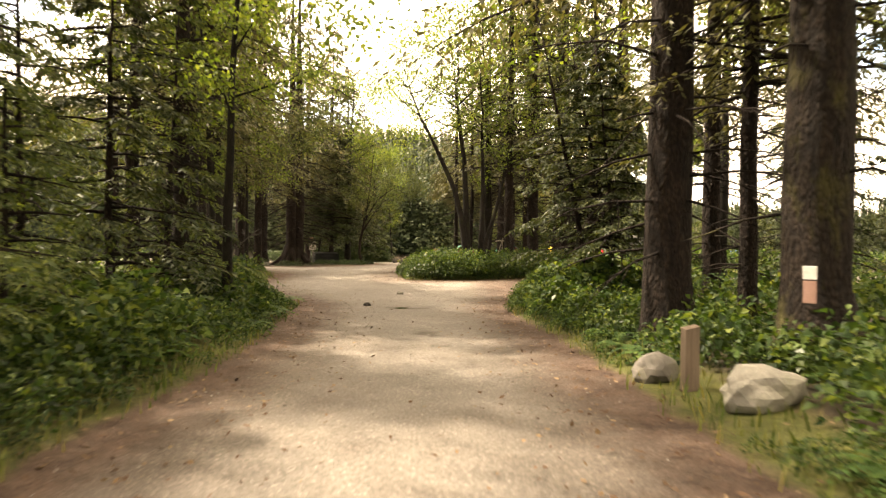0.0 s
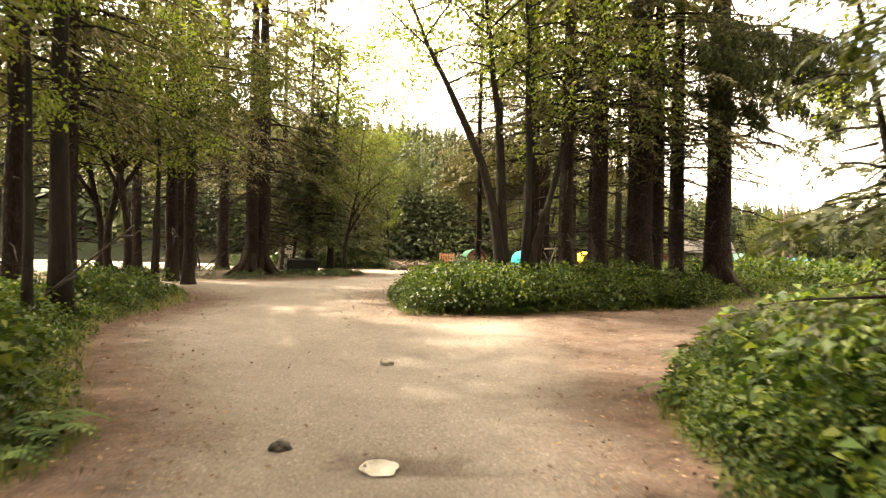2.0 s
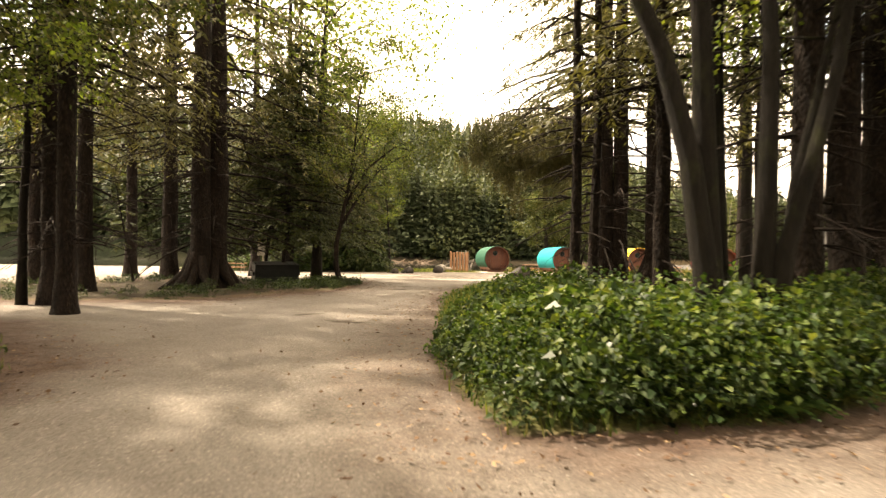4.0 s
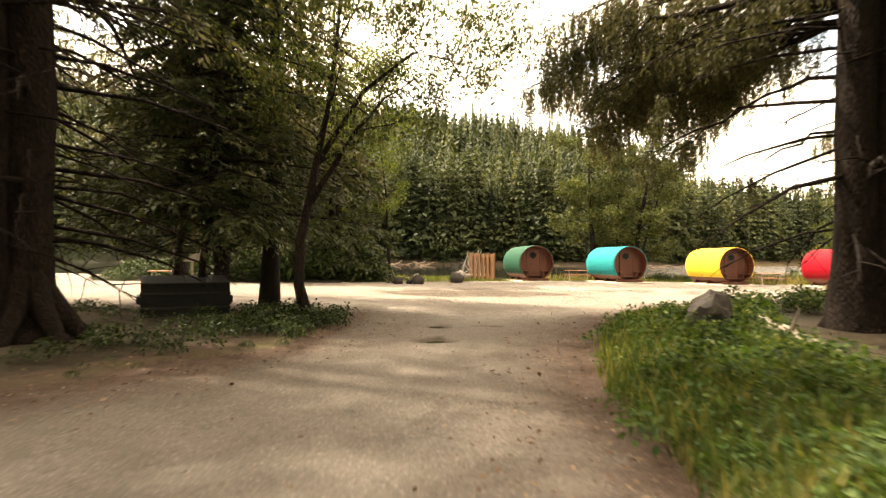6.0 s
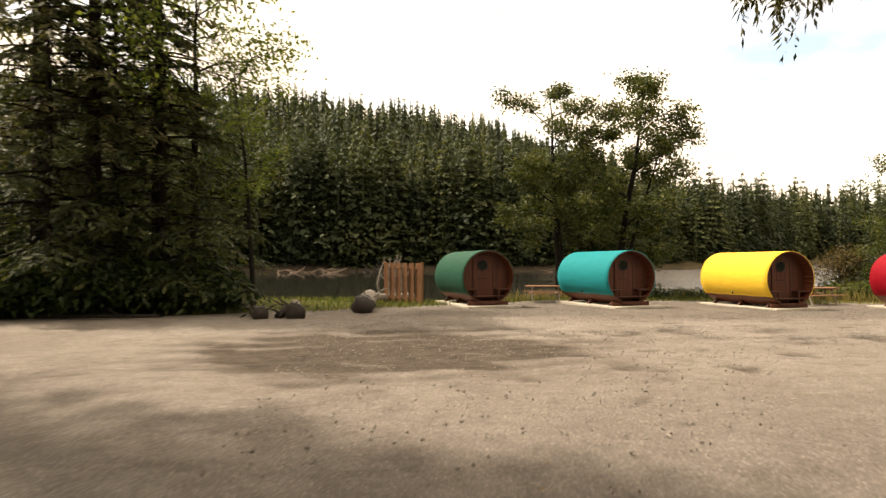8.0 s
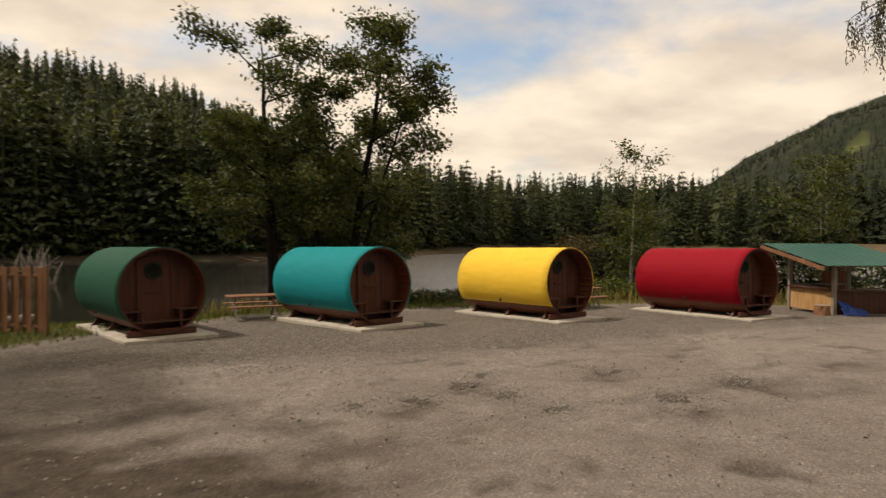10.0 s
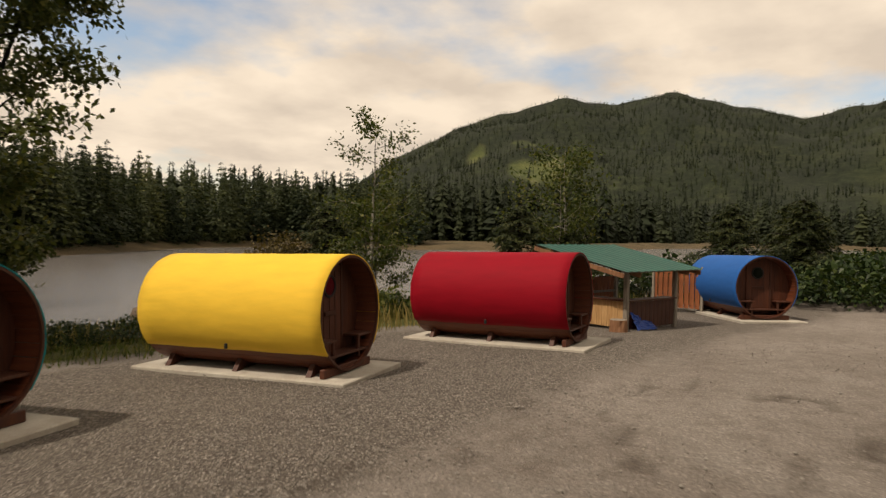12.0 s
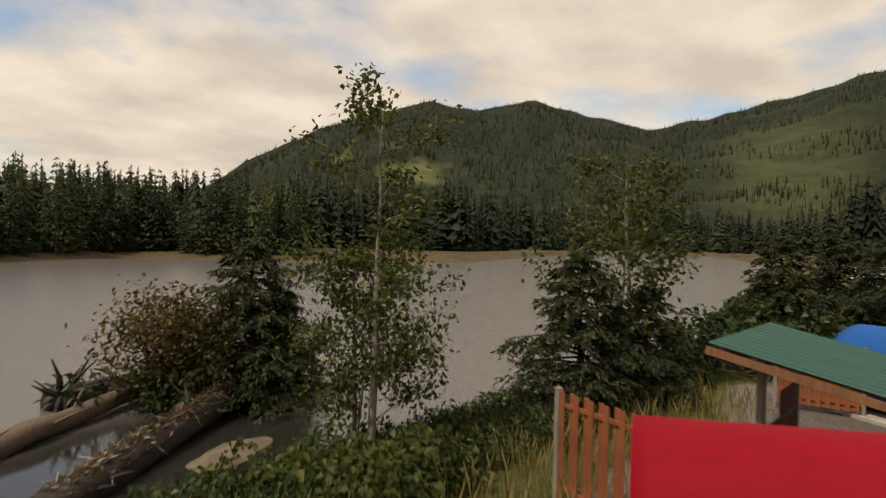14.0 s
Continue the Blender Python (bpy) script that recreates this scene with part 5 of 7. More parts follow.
def arc_sheet(r_in, r_out, a0, a1, y0, y1, n, ny=1, ragged=0.0):
    s = Shape()
    v, f = [], []
    for j in range(ny + 1):
        yy = y0 + (y1 - y0) * j / ny
        e0, e1 = (rng.uniform(-ragged, ragged), rng.uniform(-ragged, ragged)) if ragged else (0, 0)
        for i in range(n + 1):
            a = (a0 + e0) + ((a1 + e1) - (a0 + e0)) * i / n
            for r in (r_in, r_out):
                rr = r + (rng.uniform(-0.006, 0.006) if ragged and r == r_out else 0)
                v.append((math.cos(a) * rr, yy, math.sin(a) * rr))
    w = (n + 1) * 2
    for j in range(ny):
        for i in range(n):
            p = j * w + i * 2
            f += [(p + 1, p + 3, p + w + 3, p + w + 1), (p, p + w, p + w + 2, p + 2)]
        p, q = j * w, j * w + n * 2
        f += [(p, p + 1, p + w + 1, p + w), (q, q + w, q + w + 1, q + 1)]
    for i in range(n):
        p, q = i * 2, ny * w + i * 2
        f += [(p, p + 2, p + 3, p + 1), (q, q + 1, q + 3, q + 2)]
    s.add(v, f)
    return s


def disc(r, y0, y1, n=20, cx=0.0, cz=0.0):
    s = Shape()
    v = [(cx + math.cos(2 * math.pi * i / n) * r, y, cz + math.sin(2 * math.pi * i / n) * r) for y in (y0, y1) for i in range(n)]
    f = [tuple(range(n)), tuple(range(2 * n - 1, n - 1, -1))] + [(i, i + n, (i + 1) % n + n, (i + 1) % n) for i in range(n)]
    s.add(v, f)
    return s


def board_in_circle(x0, x1, r, y0, y1, zlo=None, zhi=None):
    """A vertical board whose ends follow the barrel's round."""
    s = Shape()
    xs = [x0, (x0 + x1) / 2, x1]
    top = [math.sqrt(max(r * r - x * x, 0.0)) if zhi is None else min(zhi, math.sqrt(max(r * r - x * x, 0))) for x in xs]
    bot = [-math.sqrt(max(r * r - x * x, 0.0)) if zlo is None else max(zlo, -math.sqrt(max(r * r - x * x, 0))) for x in xs]
    v, f = [], []
    for yy in (y0, y1):
        v += [(x, yy, b) for x, b in zip(xs, bot)] + [(x, yy, t) for x, t in zip(reversed(xs), reversed(top))]
    f = [tuple(range(6)), tuple(range(11, 5, -1))] + [(i, i + 6, (i + 1) % 6 + 6, (i + 1) % 6) for i in range(6)]
    s.add(v, f)
    return s


N_STAVE = 34
step = 2 * math.pi / N_STAVE
STAVE = arc_sheet(R_BARREL - 0.045, R_BARREL, -step / 2 + 0.004, step / 2 - 0.004, 0.0, L_BARREL, 2).mesh("stave", M_CEDAR_Y)
BOARDS = []
nb = 12
for i in range(nb):
    xa = -1.04 + 2.08 * i / nb
    BOARDS.append(board_in_circle(xa + 0.003, xa + 2.08 / nb - 0.003, R_BARREL - 0.05, 0.42, 0.46).mesh("wall_board", M_CEDAR))
BACK = disc(R_BARREL - 0.05, L_BARREL - 0.1, L_BARREL - 0.05, 28).mesh("back_wall", M_CEDAR)


def cradle_shape():
    s = Shape()
    n = 14
    v = []
    for yy in (-0.055, 0.055):
        for i in range(n + 1):
            x = -0.62 + 1.24 * i / n
            v.append((x, yy, AXIS_Z - math.sqrt(R_BARREL ** 2 - x * x) + 0.0))
        for i in range(n, -1, -1):
            x = (-0.62 + 1.24 * i / n) * 1.3
            v.append((x, yy, 0.02 if abs(x) > 0.6 else 0.07))
    m = 2 * (n + 1)
    f = [(i, n * 2 + 1 - i, n * 2 - i, i + 1) for i in range(n)]
    f += [tuple(j + m for j in reversed(q)) for q in f]
    f += [(i, (i + 1) % m, (i + 1) % m + m, i + m) for i in range(m)]
    s.add(v, f)
    return s


CRADLE = cradle_shape().mesh("cradle", M_CEDAR_DARK)


def barrel_cabin(colour, label, m, base_z):
    cover = arc_sheet(R_BARREL + 0.004, R_BARREL + 0.022, radians(-39), radians(219), -0.06, L_BARREL + 0.02, 48, 14, 0.012)
    root = thing("barrel_cabin", label, "cabin", m, "barrel cabins by the lake")
    up = Matrix.Translation((0, 0, AXIS_Z))
    for k in range(N_STAVE):
        part("stave", STAVE, None, root, at=up @ Matrix.Rotation(step * k, 4, "Y"))
    part("cover", cover, M_COVERS[colour], root, "painted %s metal cover with a ragged lower edge" % colour, True, at=up)
    part("front_hoop", arc_sheet(R_BARREL - 0.04, R_BARREL + 0.002, 0, 2 * math.pi, -0.055, -0.003, 40), M_CEDAR_DARK, root, "dark wooden hoop round the front", at=up)
    for b in BOARDS:
        part("wall_board", b, None, root, at=up)
    part("back_wall", BACK, None, root, at=up)
    door = part("door", board_in_circle(-0.52, 0.3, R_BARREL - 0.16, 0.375, 0.415), M_CEDAR, root, "cedar plank door", at=up)
    for xa in (-0.32, -0.11, 0.09):
        gap = Shape()
        gap.box((xa - 0.006, 0.366, -0.8), (xa + 0.006, 0.373, 0.78))
        part("groove", gap, M_CEDAR_DARK, door)
    ring = Shape()
    a = np.linspace(0, 2 * math.pi, 25)
    ring.tube(np.stack([-0.12 + 0.2 * np.cos(a), np.full(25, 0.36), 0.5 + 0.2 * np.sin(a)], -1), [0.028] * 25, 6, cap=False)
    win = part("round_window", ring, M_BLACK, door, "small round window with a black rim")
    part("pane", disc(0.19, 0.355, 0.362, 20, -0.12, 0.5), M_GLASSDARK, door)
    handle = Shape()
    handle.box((-0.32, 0.33, -0.06), (0.08, 0.365, 0.02), bevel=0.008)
    part("door_plaque", handle, M_CEDAR_DARK, door, "narrow dark wooden plaque")
    jamb = Shape()
    jamb.box((0.31, 0.36, -0.93), (0.38, 0.415, 0.93), bevel=0.006)
    part("door_jamb", jamb, M_CEDAR_DARK, root, at=up)
    for sgn in (-1, 1):
        bench = Shape()
        bench.box((min(sgn * 0.4, sgn * 0.93), 0.02, -0.52), (max(sgn * 0.4, sgn * 0.93), 0.4, -0.475), bevel=0.008)
        b_ob = part("porch_bench", bench, M_CEDAR_DARK, root, "dark porch bench", at=up)
        leg = Shape()
        leg.box((sgn * 0.47 - 0.03, 0.05, -0.92), (sgn * 0.47 + 0.03, 0.11, -0.52), bevel=0.005)
        part("bench_leg", leg, M_CEDAR_DARK, b_ob)
    fl = Shape()
    fl.box((-0.72, 0.0, -0.8), (0.72, 0.41, -0.76), bevel=0.004)
    part("porch_floor", fl, M_CEDAR_DARK, root, at=up)
    for yy in (0.42, 2.1, 3.78):
        part("cradle", CRADLE, None, root, at=Matrix.Translation((0, yy, 0)))
    beam = Shape()
    beam.box((-0.86, 0.02, 0.035), (0.86, 0.13, 0.2), bevel=0.012)
    part("front_beam", beam, M_CEDAR, root, "stained beam across the front")
    hose = Shape()
    hose.box((-1.13, 2.0, 0.52), (-1.08, 2.06, 0.62), bevel=0.01)
    part("tap_fitting", hose, M_BLACK, root, "small metal fitting on the staves")
    slab = Shape()
    slab.box((-1.06, -0.5, -0.25), (1.25, 4.5, 0.03), bevel=0.02)
    s_ob = thing("concrete_slab", "pale concrete slab under the %s barrel cabin" % colour, "slab", m, "concrete slabs")
    part("pad", slab, M_CONCRETE, s_ob)
    return root


CABINS = [
    ("green", "dark green covered cedar barrel cabin with a round window", (3.03, 66.88), (-0.585, 4.16), 0.075),
    ("teal", "turquoise covered cedar barrel cabin with a round window", (8.76, 65.96), (-0.743, 4.13), 0.075),
    ("yellow", "bright yellow covered cedar barrel cabin on a slab", (14.78, 64.52), (-0.44, 4.18), 0.05),
    ("red", "crimson covered cedar barrel cabin on a slab", (20.63, 61.80), (0.048, 4.2), 0.06),
    ("blue", "blue covered cedar barrel cabin on a slab", (30.49, 58.04), (3.0, 1.75), -0.12),
]
for colour, lab, (fx, fy), (ax, ay), bz in CABINS:
    barrel_cabin(colour, lab, pose(fx, fy, bz, -1.4, 0, math.degrees(math.atan2(ay, ax)) - 90), bz)


# ---- fences, tables, shelter ----
def slat_fence(p0, p1, h, n, mat, label, base, wide=0.055, post_mat=None):
    d = Vector((p1[0] - p0[0], p1[1] - p0[1], 0))
    L = d.length
    root = thing("slat_fence", label, "fence", pose(p0[0], p0[1], base, 0, 0, math.degrees(math.atan2(d.y, d.x))), "privacy fences")
    for x in (0.0, L):
        s = Shape()
        s.box((x - 0.05, -0.05, -0.3), (x + 0.05, 0.05, h + 0.05), bevel=0.008)
        part("post", s, post_mat or M_GREYWOOD, root, "square timber post")
    for z in (0.25, h - 0.25):
        s = Shape()
        s.box((0.05, -0.018, z), (L - 0.05, 0.018, z + 0.07), bevel=0.004)
        part("rail", s, mat, root)
    sl = Shape()
    sl.box((-wide, -0.042, 0.1), (wide, -0.022, h), bevel=0.003)
    me = sl.mesh("slat", mat)
    for i in range(n):
        part("slat", me, None, root, at=pose(0.14 + (L - 0.28) * i / (n - 1), 0.064 if i % 2 else 0, 0))
    return root


slat_fence((-0.98, 70.8), (0.55, 69.3), 1.86, 11, M_FENCE_OLD, "brown cedar slat fence panel on the grass", gz(0, 70) - 0.02, 0.075, M_FENCE_OLD)
slat_fence((24.1, 67.3), (22.6, 65.75), 1.88, 12, M_FENCE, "red cedar slat fence behind the crimson barrel", gz(23.5, 66.6) - 0.02)
slat_fence((17.44, 70.68), (16.1, 68.9), 1.9, 12, M_FENCE, "red cedar slat fence behind the yellow barrel", gz(16.8, 69.8) - 0.02)
slat_fence((33.35, 62.45), (32.75, 60.45), 1.75, 17, M_FENCE, "red cedar slat fence beside the blue barrel", -0.2)


def picnic_table(x, y, turn, label):
    root = thing("picnic_table", label, "table", pose(x, y, gz(x, y), 0, 0, turn), "picnic tables")
    for i in range(5):
        s = Shape()
        s.box((-0.9, -0.36 + i * 0.145, 0.72), (0.9, -0.225 + i * 0.145, 0.76), bevel=0.006)
        part("top_plank", s, M_FENCE_OLD, root)
    for sgn in (-1, 1):
        s = Shape()
        s.box((-0.9, sgn * 0.68 - 0.13, 0.42), (0.9, sgn * 0.68 + 0.13, 0.46), bevel=0.006)
        part("seat_plank", s, M_FENCE_OLD, root)
    for xx in (-0.62, 0.62):
        s = Shape()
        s.box((xx - 0.02, -0.8, 0.36), (xx + 0.02, 0.8, 0.42), bevel=0.004)
        s.box((xx - 0.02, -0.36, 0.65), (xx + 0.02, 0.36, 0.72), bevel=0.004)
        part("cross_beam", s, M_GREYWOOD, root)
        for sgn in (-1, 1):
            s = Shape()
            s.box((-0.02, -0.045, 0), (0.02, 0.045, 0.82), bevel=0.004)
            part("leg", s, M_GREYWOOD, root, at=pose(xx + 0.045 * sgn, sgn * 0.6, -0.02, sgn * 28, 0, 0))


picnic_table(6.55, 70.75, -6, "weathered wooden picnic table on grass beside the turquoise barrel")
picnic_table(18.45, 67.9, 2, "weathered wooden picnic table between yellow and crimson barrels")


def shelter():
    ang = math.degrees(math.atan2(-0.39, 0.92))
    bz = -0.16
    root = thing("shelter", "open timber shelter with green steel roof and counter", "shelter", pose(25.25, 61.7, bz, 0, 0, ang))
    W, D = 2.65, 2.4
    hf, hb = 1.88, 2.36
    for nm, x, y, h in (("post", 0, 0, hf), ("post", W, 0, hf), ("post", 0, D, hb), ("post", W, D, hb)):
        s = Shape()
        s.box((x - 0.07, y - 0.07, -0.3), (x + 0.07, y + 0.07, h), bevel=0.01)
        part(nm, s, M_GREYWOOD, root, "weathered square timber post")
    sl = (hb - hf) / D
    tilt = math.degrees(math.atan(sl))
    roof_m = pose(0, 0, hf + 0.1, tilt, 0, 0)
    dl = D / math.cos(radians(tilt))
    x0, x1, y0, y1 = -0.85, W + 0.75, -0.55, dl + 0.75
    s = Shape()
    n = 48
    v, f = [], []
    for yy in (y0, y1):
        for i in range(n + 1):
            x = x0 + (x1 - x0) * i / n
            hgt = 0.022 if i % 4 == 0 else 0.0
            v += [(x, yy, hgt), (x, yy, hgt - 0.008)]
    w = (n + 1) * 2
    for i in range(n):
        p = 2 * i
        f += [(p, p + 2, p + w + 2, p + w), (p + 1, p + w + 1, p + w + 3, p + 3), (p, p + 1, p + 3, p + 2), (p + w, p + w + 2, p + w + 3, p + w + 1)]
    s.add(v, f)
    part("roof_sheet", s, M_ROOFGREEN, root, "ribbed green steel roof", at=roof_m)
    for i in range(6):
        yy = y0 + 0.12 + (y1 - y0 - 0.24) * i / 5
        s = Shape()
        s.box((x0 + 0.05, yy - 0.045, -0.055), (x1 - 0.05, yy + 0.045, -0.012), bevel=0.004)
        part("purlin", s, M_GREYWOOD, root, at=roof_m)
    for xx in (x0 + 0.02, 0.0, W, x1 - 0.06):
        s = Shape()
        s.box((xx, y0 + 0.02, -0.2), (xx + 0.04, y1 - 0.02, -0.058), bevel=0.004)
        part("rafter", s, M_FENCE_OLD, root, "pale rafter board", at=roof_m)
    # counter with upright boards on the open side
    for i in range(11):
        s = Shape()
        yy = 0.09 + i * (D - 0.18) / 11
        s.box((-0.035, yy + 0.004, 0.08), (-0.012, yy + (D - 0.18) / 11 - 0.004, 0.9), bevel=0.003)
        part("counter_board", s, M_PINE, root)
    s = Shape()
    s.box((-0.18, 0.05, 0.92), (0.4, D - 0.05, 0.97), bevel=0.008)
    part("counter_top", s, M_CEDAR, root, "reddish counter top")
    for i in range(11):
        s = Shape()
        xx = 0.09 + i * (W - 0.18) / 11
        s.box((xx + 0.004, -0.03, 0.05), (xx + (W - 0.18) / 11 - 0.004, -0.008, 0.88), bevel=0.003)
        part("front_board", s, M_CEDAR_DARK, root)
    s = Shape()
    s.box((0.06, -0.12, 0.9), (W - 0.06, 0.35, 0.95), bevel=0.008)
    part("front_top", s, M_CEDAR_DARK, root)
    for i in range(13):
        s = Shape()
        xx = 0.09 + i * (W - 0.18) / 13
        s.box((xx + 0.012, D + 0.0, 0.05), (xx + (W - 0.18) / 13 - 0.012, D + 0.022, 1.5 if i > 6 else 0.9), bevel=0.003)
        part("back_board", s, M_FENCE, root)
    s = Shape()
    s.box((0.07, D - 0.04, 0.94), (W - 0.07, D, 1.02), bevel=0.004)
    part("back_rail", s, M_GREYWOOD, root)
    # crumpled tarp lying against the front boards
    s = Shape()
    n = 12
    v, f = [], []
    for j in range(n + 1):
        for i in range(n + 1):
            u, t = i / n, j / n
            x = 0.12 + 1.15 * u + rng.normal(0, 0.015)
            z = max(0.01, (0.55 - 0.4 * u) * (1 - t) + rng.normal(0, 0.02))
            y = -0.06 - 0.3 * t ** 1.5 - 0.05 * math.sin(7 * u + 3 * t) + rng.normal(0, 0.012)
            v.append((x, y, z))
    for j in range(n):
        for i in range(n):
            p = j * (n + 1) + i
            f.append((p, p + 1, p + n + 2, p + n + 1))
    s.add(v, f)
    tarp = thing("tarp", "crumpled bright blue tarp draped against the shelter", "tarp", pose(25.25, 61.7, bz + 0.03, 0, 0, ang))
    part("sheet", s, M_TARP, tarp)


shelter()


def log_round(x, y, r, h):
    s = Shape()
    s.tube([(0, 0, -0.05), (0, 0, h * 0.5), (0, 0, h)], [r * 1.08, r, r * 0.97], 14, 0.05)
    root = thing("stump", "short sawn log round used as a stool", "stump", pose(x, y, gz(x, y)))
    part("wood", s, M_FENCE_OLD, root)
    part("cut_face", disc(r * 0.93, 0, 0.012, 16).mesh("cut_face", M_GREYWOOD), None, root, "pale sawn end", at=pose(0, 0, h - 0.006, 90, 0, 0))


log_round(24.55, 61.75, 0.27, 0.36)


def log(name, p0, p1, r0, r1, mat, label, n=9, knots=5, group="drift logs"):
    p0, p1 = np.array(p0, float), np.array(p1, float)
    s = Shape()
    ts = np.linspace(0, 1, n)
    pts = p0 + (p1 - p0) * ts[:, None] + rng.normal(0, r0 * 0.06, (n, 3))
    s.tube(pts, np.interp(ts, [0, 1], [r0, r1]), 16, 0.09)
    root = thing(name, label, "log", None, group)
    part("wood", s, mat, root, smooth=True)
    for k in range(knots):
        t = rng.uniform(0.1, 0.95)
        a = rng.uniform(0, 6.28)
        c = p0 + (p1 - p0) * t
        d = np.array([math.cos(a), math.sin(a), rng.uniform(0.1, 0.9)])
        L = rng.uniform(0.25, 0.7)
        b = Shape()
        b.tube([c + d * r1 * 0.7, c + d * (r1 + L * 0.5) + rng.normal(0, 0.04, 3), c + d * (r1 + L)], [0.05, 0.035, 0.01], 6)
        part("branch_stub", b, mat, root)
    return root


log("drift_log", (-2.1, 64.85, 0.34), (-1.75, 68.6, 0.36), 0.36, 0.3, M_DRIFT, "bleached drift log with a dark charred end", knots=3)
s_end = Shape()
s_end.tube([(-2.12, 64.5, 0.27), (-2.11, 64.7, 0.3), (-2.1, 64.85, 0.33), (-2.09, 65.0, 0.33)], [0.2, 0.36, 0.4, 0.36], 16, 0.2)
part("charred_end", s_end, M_LOG_DARK, bpy.data.objects["drift_log"], "charred black end", True)
log("drift_log", (-1.9, 70.2, 0.2), (0.4, 71.6, 0.15), 0.2, 0.16, M_DRIFT, "bleached drift log lying on the grass", knots=2)
log("drift_log", (-5.55, 63.0, 0.2), (-5.9, 64.5, 0.2), 0.27, 0.2, M_LOG_DARK, "dark weathered log stub at the lot's edge", knots=5)
log("drift_log", (-4.4, 63.0, 0.24), (-4.6, 64.9, 0.26), 0.34, 0.24, M_LOG_DARK, "charred log stub with a bleached top", knots=3)
log("drift_log", (-5.0, 63.25, 0.1), (-4.75, 63.6, 0.42), 0.15, 0.1, M_LOG_DARK, "short broken log piece leaning on a stub", knots=3)
for p, q in (((-4.45, 63.3, 0.44), (-4.58, 64.8, 0.44)), ((-2.05, 65.1, 0.54), (-1.8, 68.3, 0.54))):
    s = Shape()
    s.tube([p, tuple((np.array(p) + q) / 2), q], [0.16, 0.19, 0.12], 9, 0.12)
    part("bleached_top", s, M_DRIFT, bpy.data.objects["drift_log.003" if p[0] < -3 else "drift_log"], "bleached grey top", True)
log("drift_log", (20.6, 78.35, -0.45), (28.4, 79.4, -0.2), 0.31, 0.2, M_POST, "large brown drift log half in shallow water", knots=5)
log("drift_log", (21.2, 75.1, -0.42), (29.4, 76.8, -0.12), 0.37, 0.34, M_LOG_DARK, "dark mossy drift log with grass growing on it", knots=9)
log("drift_log", (26.7, 80.9, -0.4), (29.8, 79.9, -0.22), 0.26, 0.22, M_LOG_DARK, "tangled drift log with root wad", knots=14)
log("drift_log", (27.3, 81.4, -0.4), (29.5, 80.7, -0.25), 0.24, 0.2, M_LOG_DARK, "broken dark drift log in a heap", knots=10)
log("drift_log", (35.5, 66.9, -0.35), (39.0, 71.0, -0.45), 0.22, 0.12, M_DRIFT, "bleached drift log at the waterline", knots=8)
log("drift_log", (40.0, 67.5, -0.4), (43.5, 69.5, -0.45), 0.28, 0.2, M_DRIFT, "bleached drift log at the waterline", knots=8)
log("fallen_log", (3.1, 38.0, 0.78), (2.45, 34.2, 0.68), 0.14, 0.11, M_GREYWOOD, "pale fallen log leaning in the grass", knots=2, group="fallen logs")
log("fallen_log", (-13.5, 64.4, 0.12), (-9.0, 64.0, 0.1), 0.09, 0.06, M_LOG_DARK, "thin dark fallen branch under the hedge", knots=4, group="fallen logs")


def rock(name, x, y, sx, sy, sz, mat, label, turn=0, sink=0.25):
    bm = bmesh.new()
    bmesh.ops.create_icosphere(bm, subdivisions=3, radius=1.0)
    for v in bm.verts:
        n = noise.noise(v.co * 1.3 + Vector((x, y, 0))) * 0.3 + noise.noise(v.co * 3.1 + Vector((y, x, 0))) * 0.12
        v.co *= 1 + n
        v.co.x, v.co.y, v.co.z = v.co.x * sx, v.co.y * sy, v.co.z * sz
    me = bpy.data.meshes.new("stone")
    bm.to_mesh(me)
    bm.free()
    me.materials.append(mat)
    root = thing(name, label, "rock", pose(x, y, gz(x, y) + sz * (1 - 2 * sink), 0, 0, turn), "roadside rocks")
    part("stone", me, None, root)


rock("boulder", 4.55, -10.7, 0.5, 0.36, 0.3, M_STONE_PALE, "pale angular boulder at the road edge", 15)
rock("boulder", 3.9, -8.9, 0.42, 0.3, 0.26, M_STONE, "grey mossy boulder beside the wooden post", 60)
rock("clod", -1.61, 2.62, 0.12, 0.1, 0.07, M_LOG_DARK, "dark clod of earth lying on the road", 30, 0.2)
rock("road_stone", -0.97, 7.96, 0.13, 0.1, 0.08, M_STONE_PALE, "small pale stone lying on the road", 10, 0.2)
rock("stump_root", 1.45, 36.5, 0.42, 0.38, 0.5, M_LOG_DARK, "rounded dark root stump in the grass", 20, 0.1)

def tangle(x, y, w, h, n, mat, label):
    """Heap of bleached roots and branches washed ashore."""
    root = thing("driftwood_heap", label, "driftwood", pose(x, y, -0.6), "driftwood heaps")
    for k in range(n):
        a = rng.uniform(0, 6.28)
        c = np.array([rng.normal(0, w * 0.35), rng.normal(0, w * 0.2), 0])
        d = np.array([math.cos(a) * w * 0.4, math.sin(a) * w * 0.3, h * rng.uniform(0.35, 1.0)])
        s = Shape()
        s.tube([c, c + d * 0.55 + rng.normal(0, 0.08, 3), c + d + rng.normal(0, 0.15, 3)], [0.11, 0.07, 0.02], 6)
        part("root", s, mat, root)


tangle(1.2, 96.0, 1.9, 2.3, 30, M_DRIFT, "bleached root wad standing in the shallow lake")
tangle(-6.7, 121.5, 5.0, 0.7, 26, M_POST, "brown driftwood heaped on the far shore")
tangle(1.0, 120.5, 3.0, 1.2, 20, M_LOG_DARK, "dark driftwood heaped on the far shore")
tangle(27.0, 122.0, 6.0, 0.6, 22, M_POST, "low line of driftwood on the far shore")

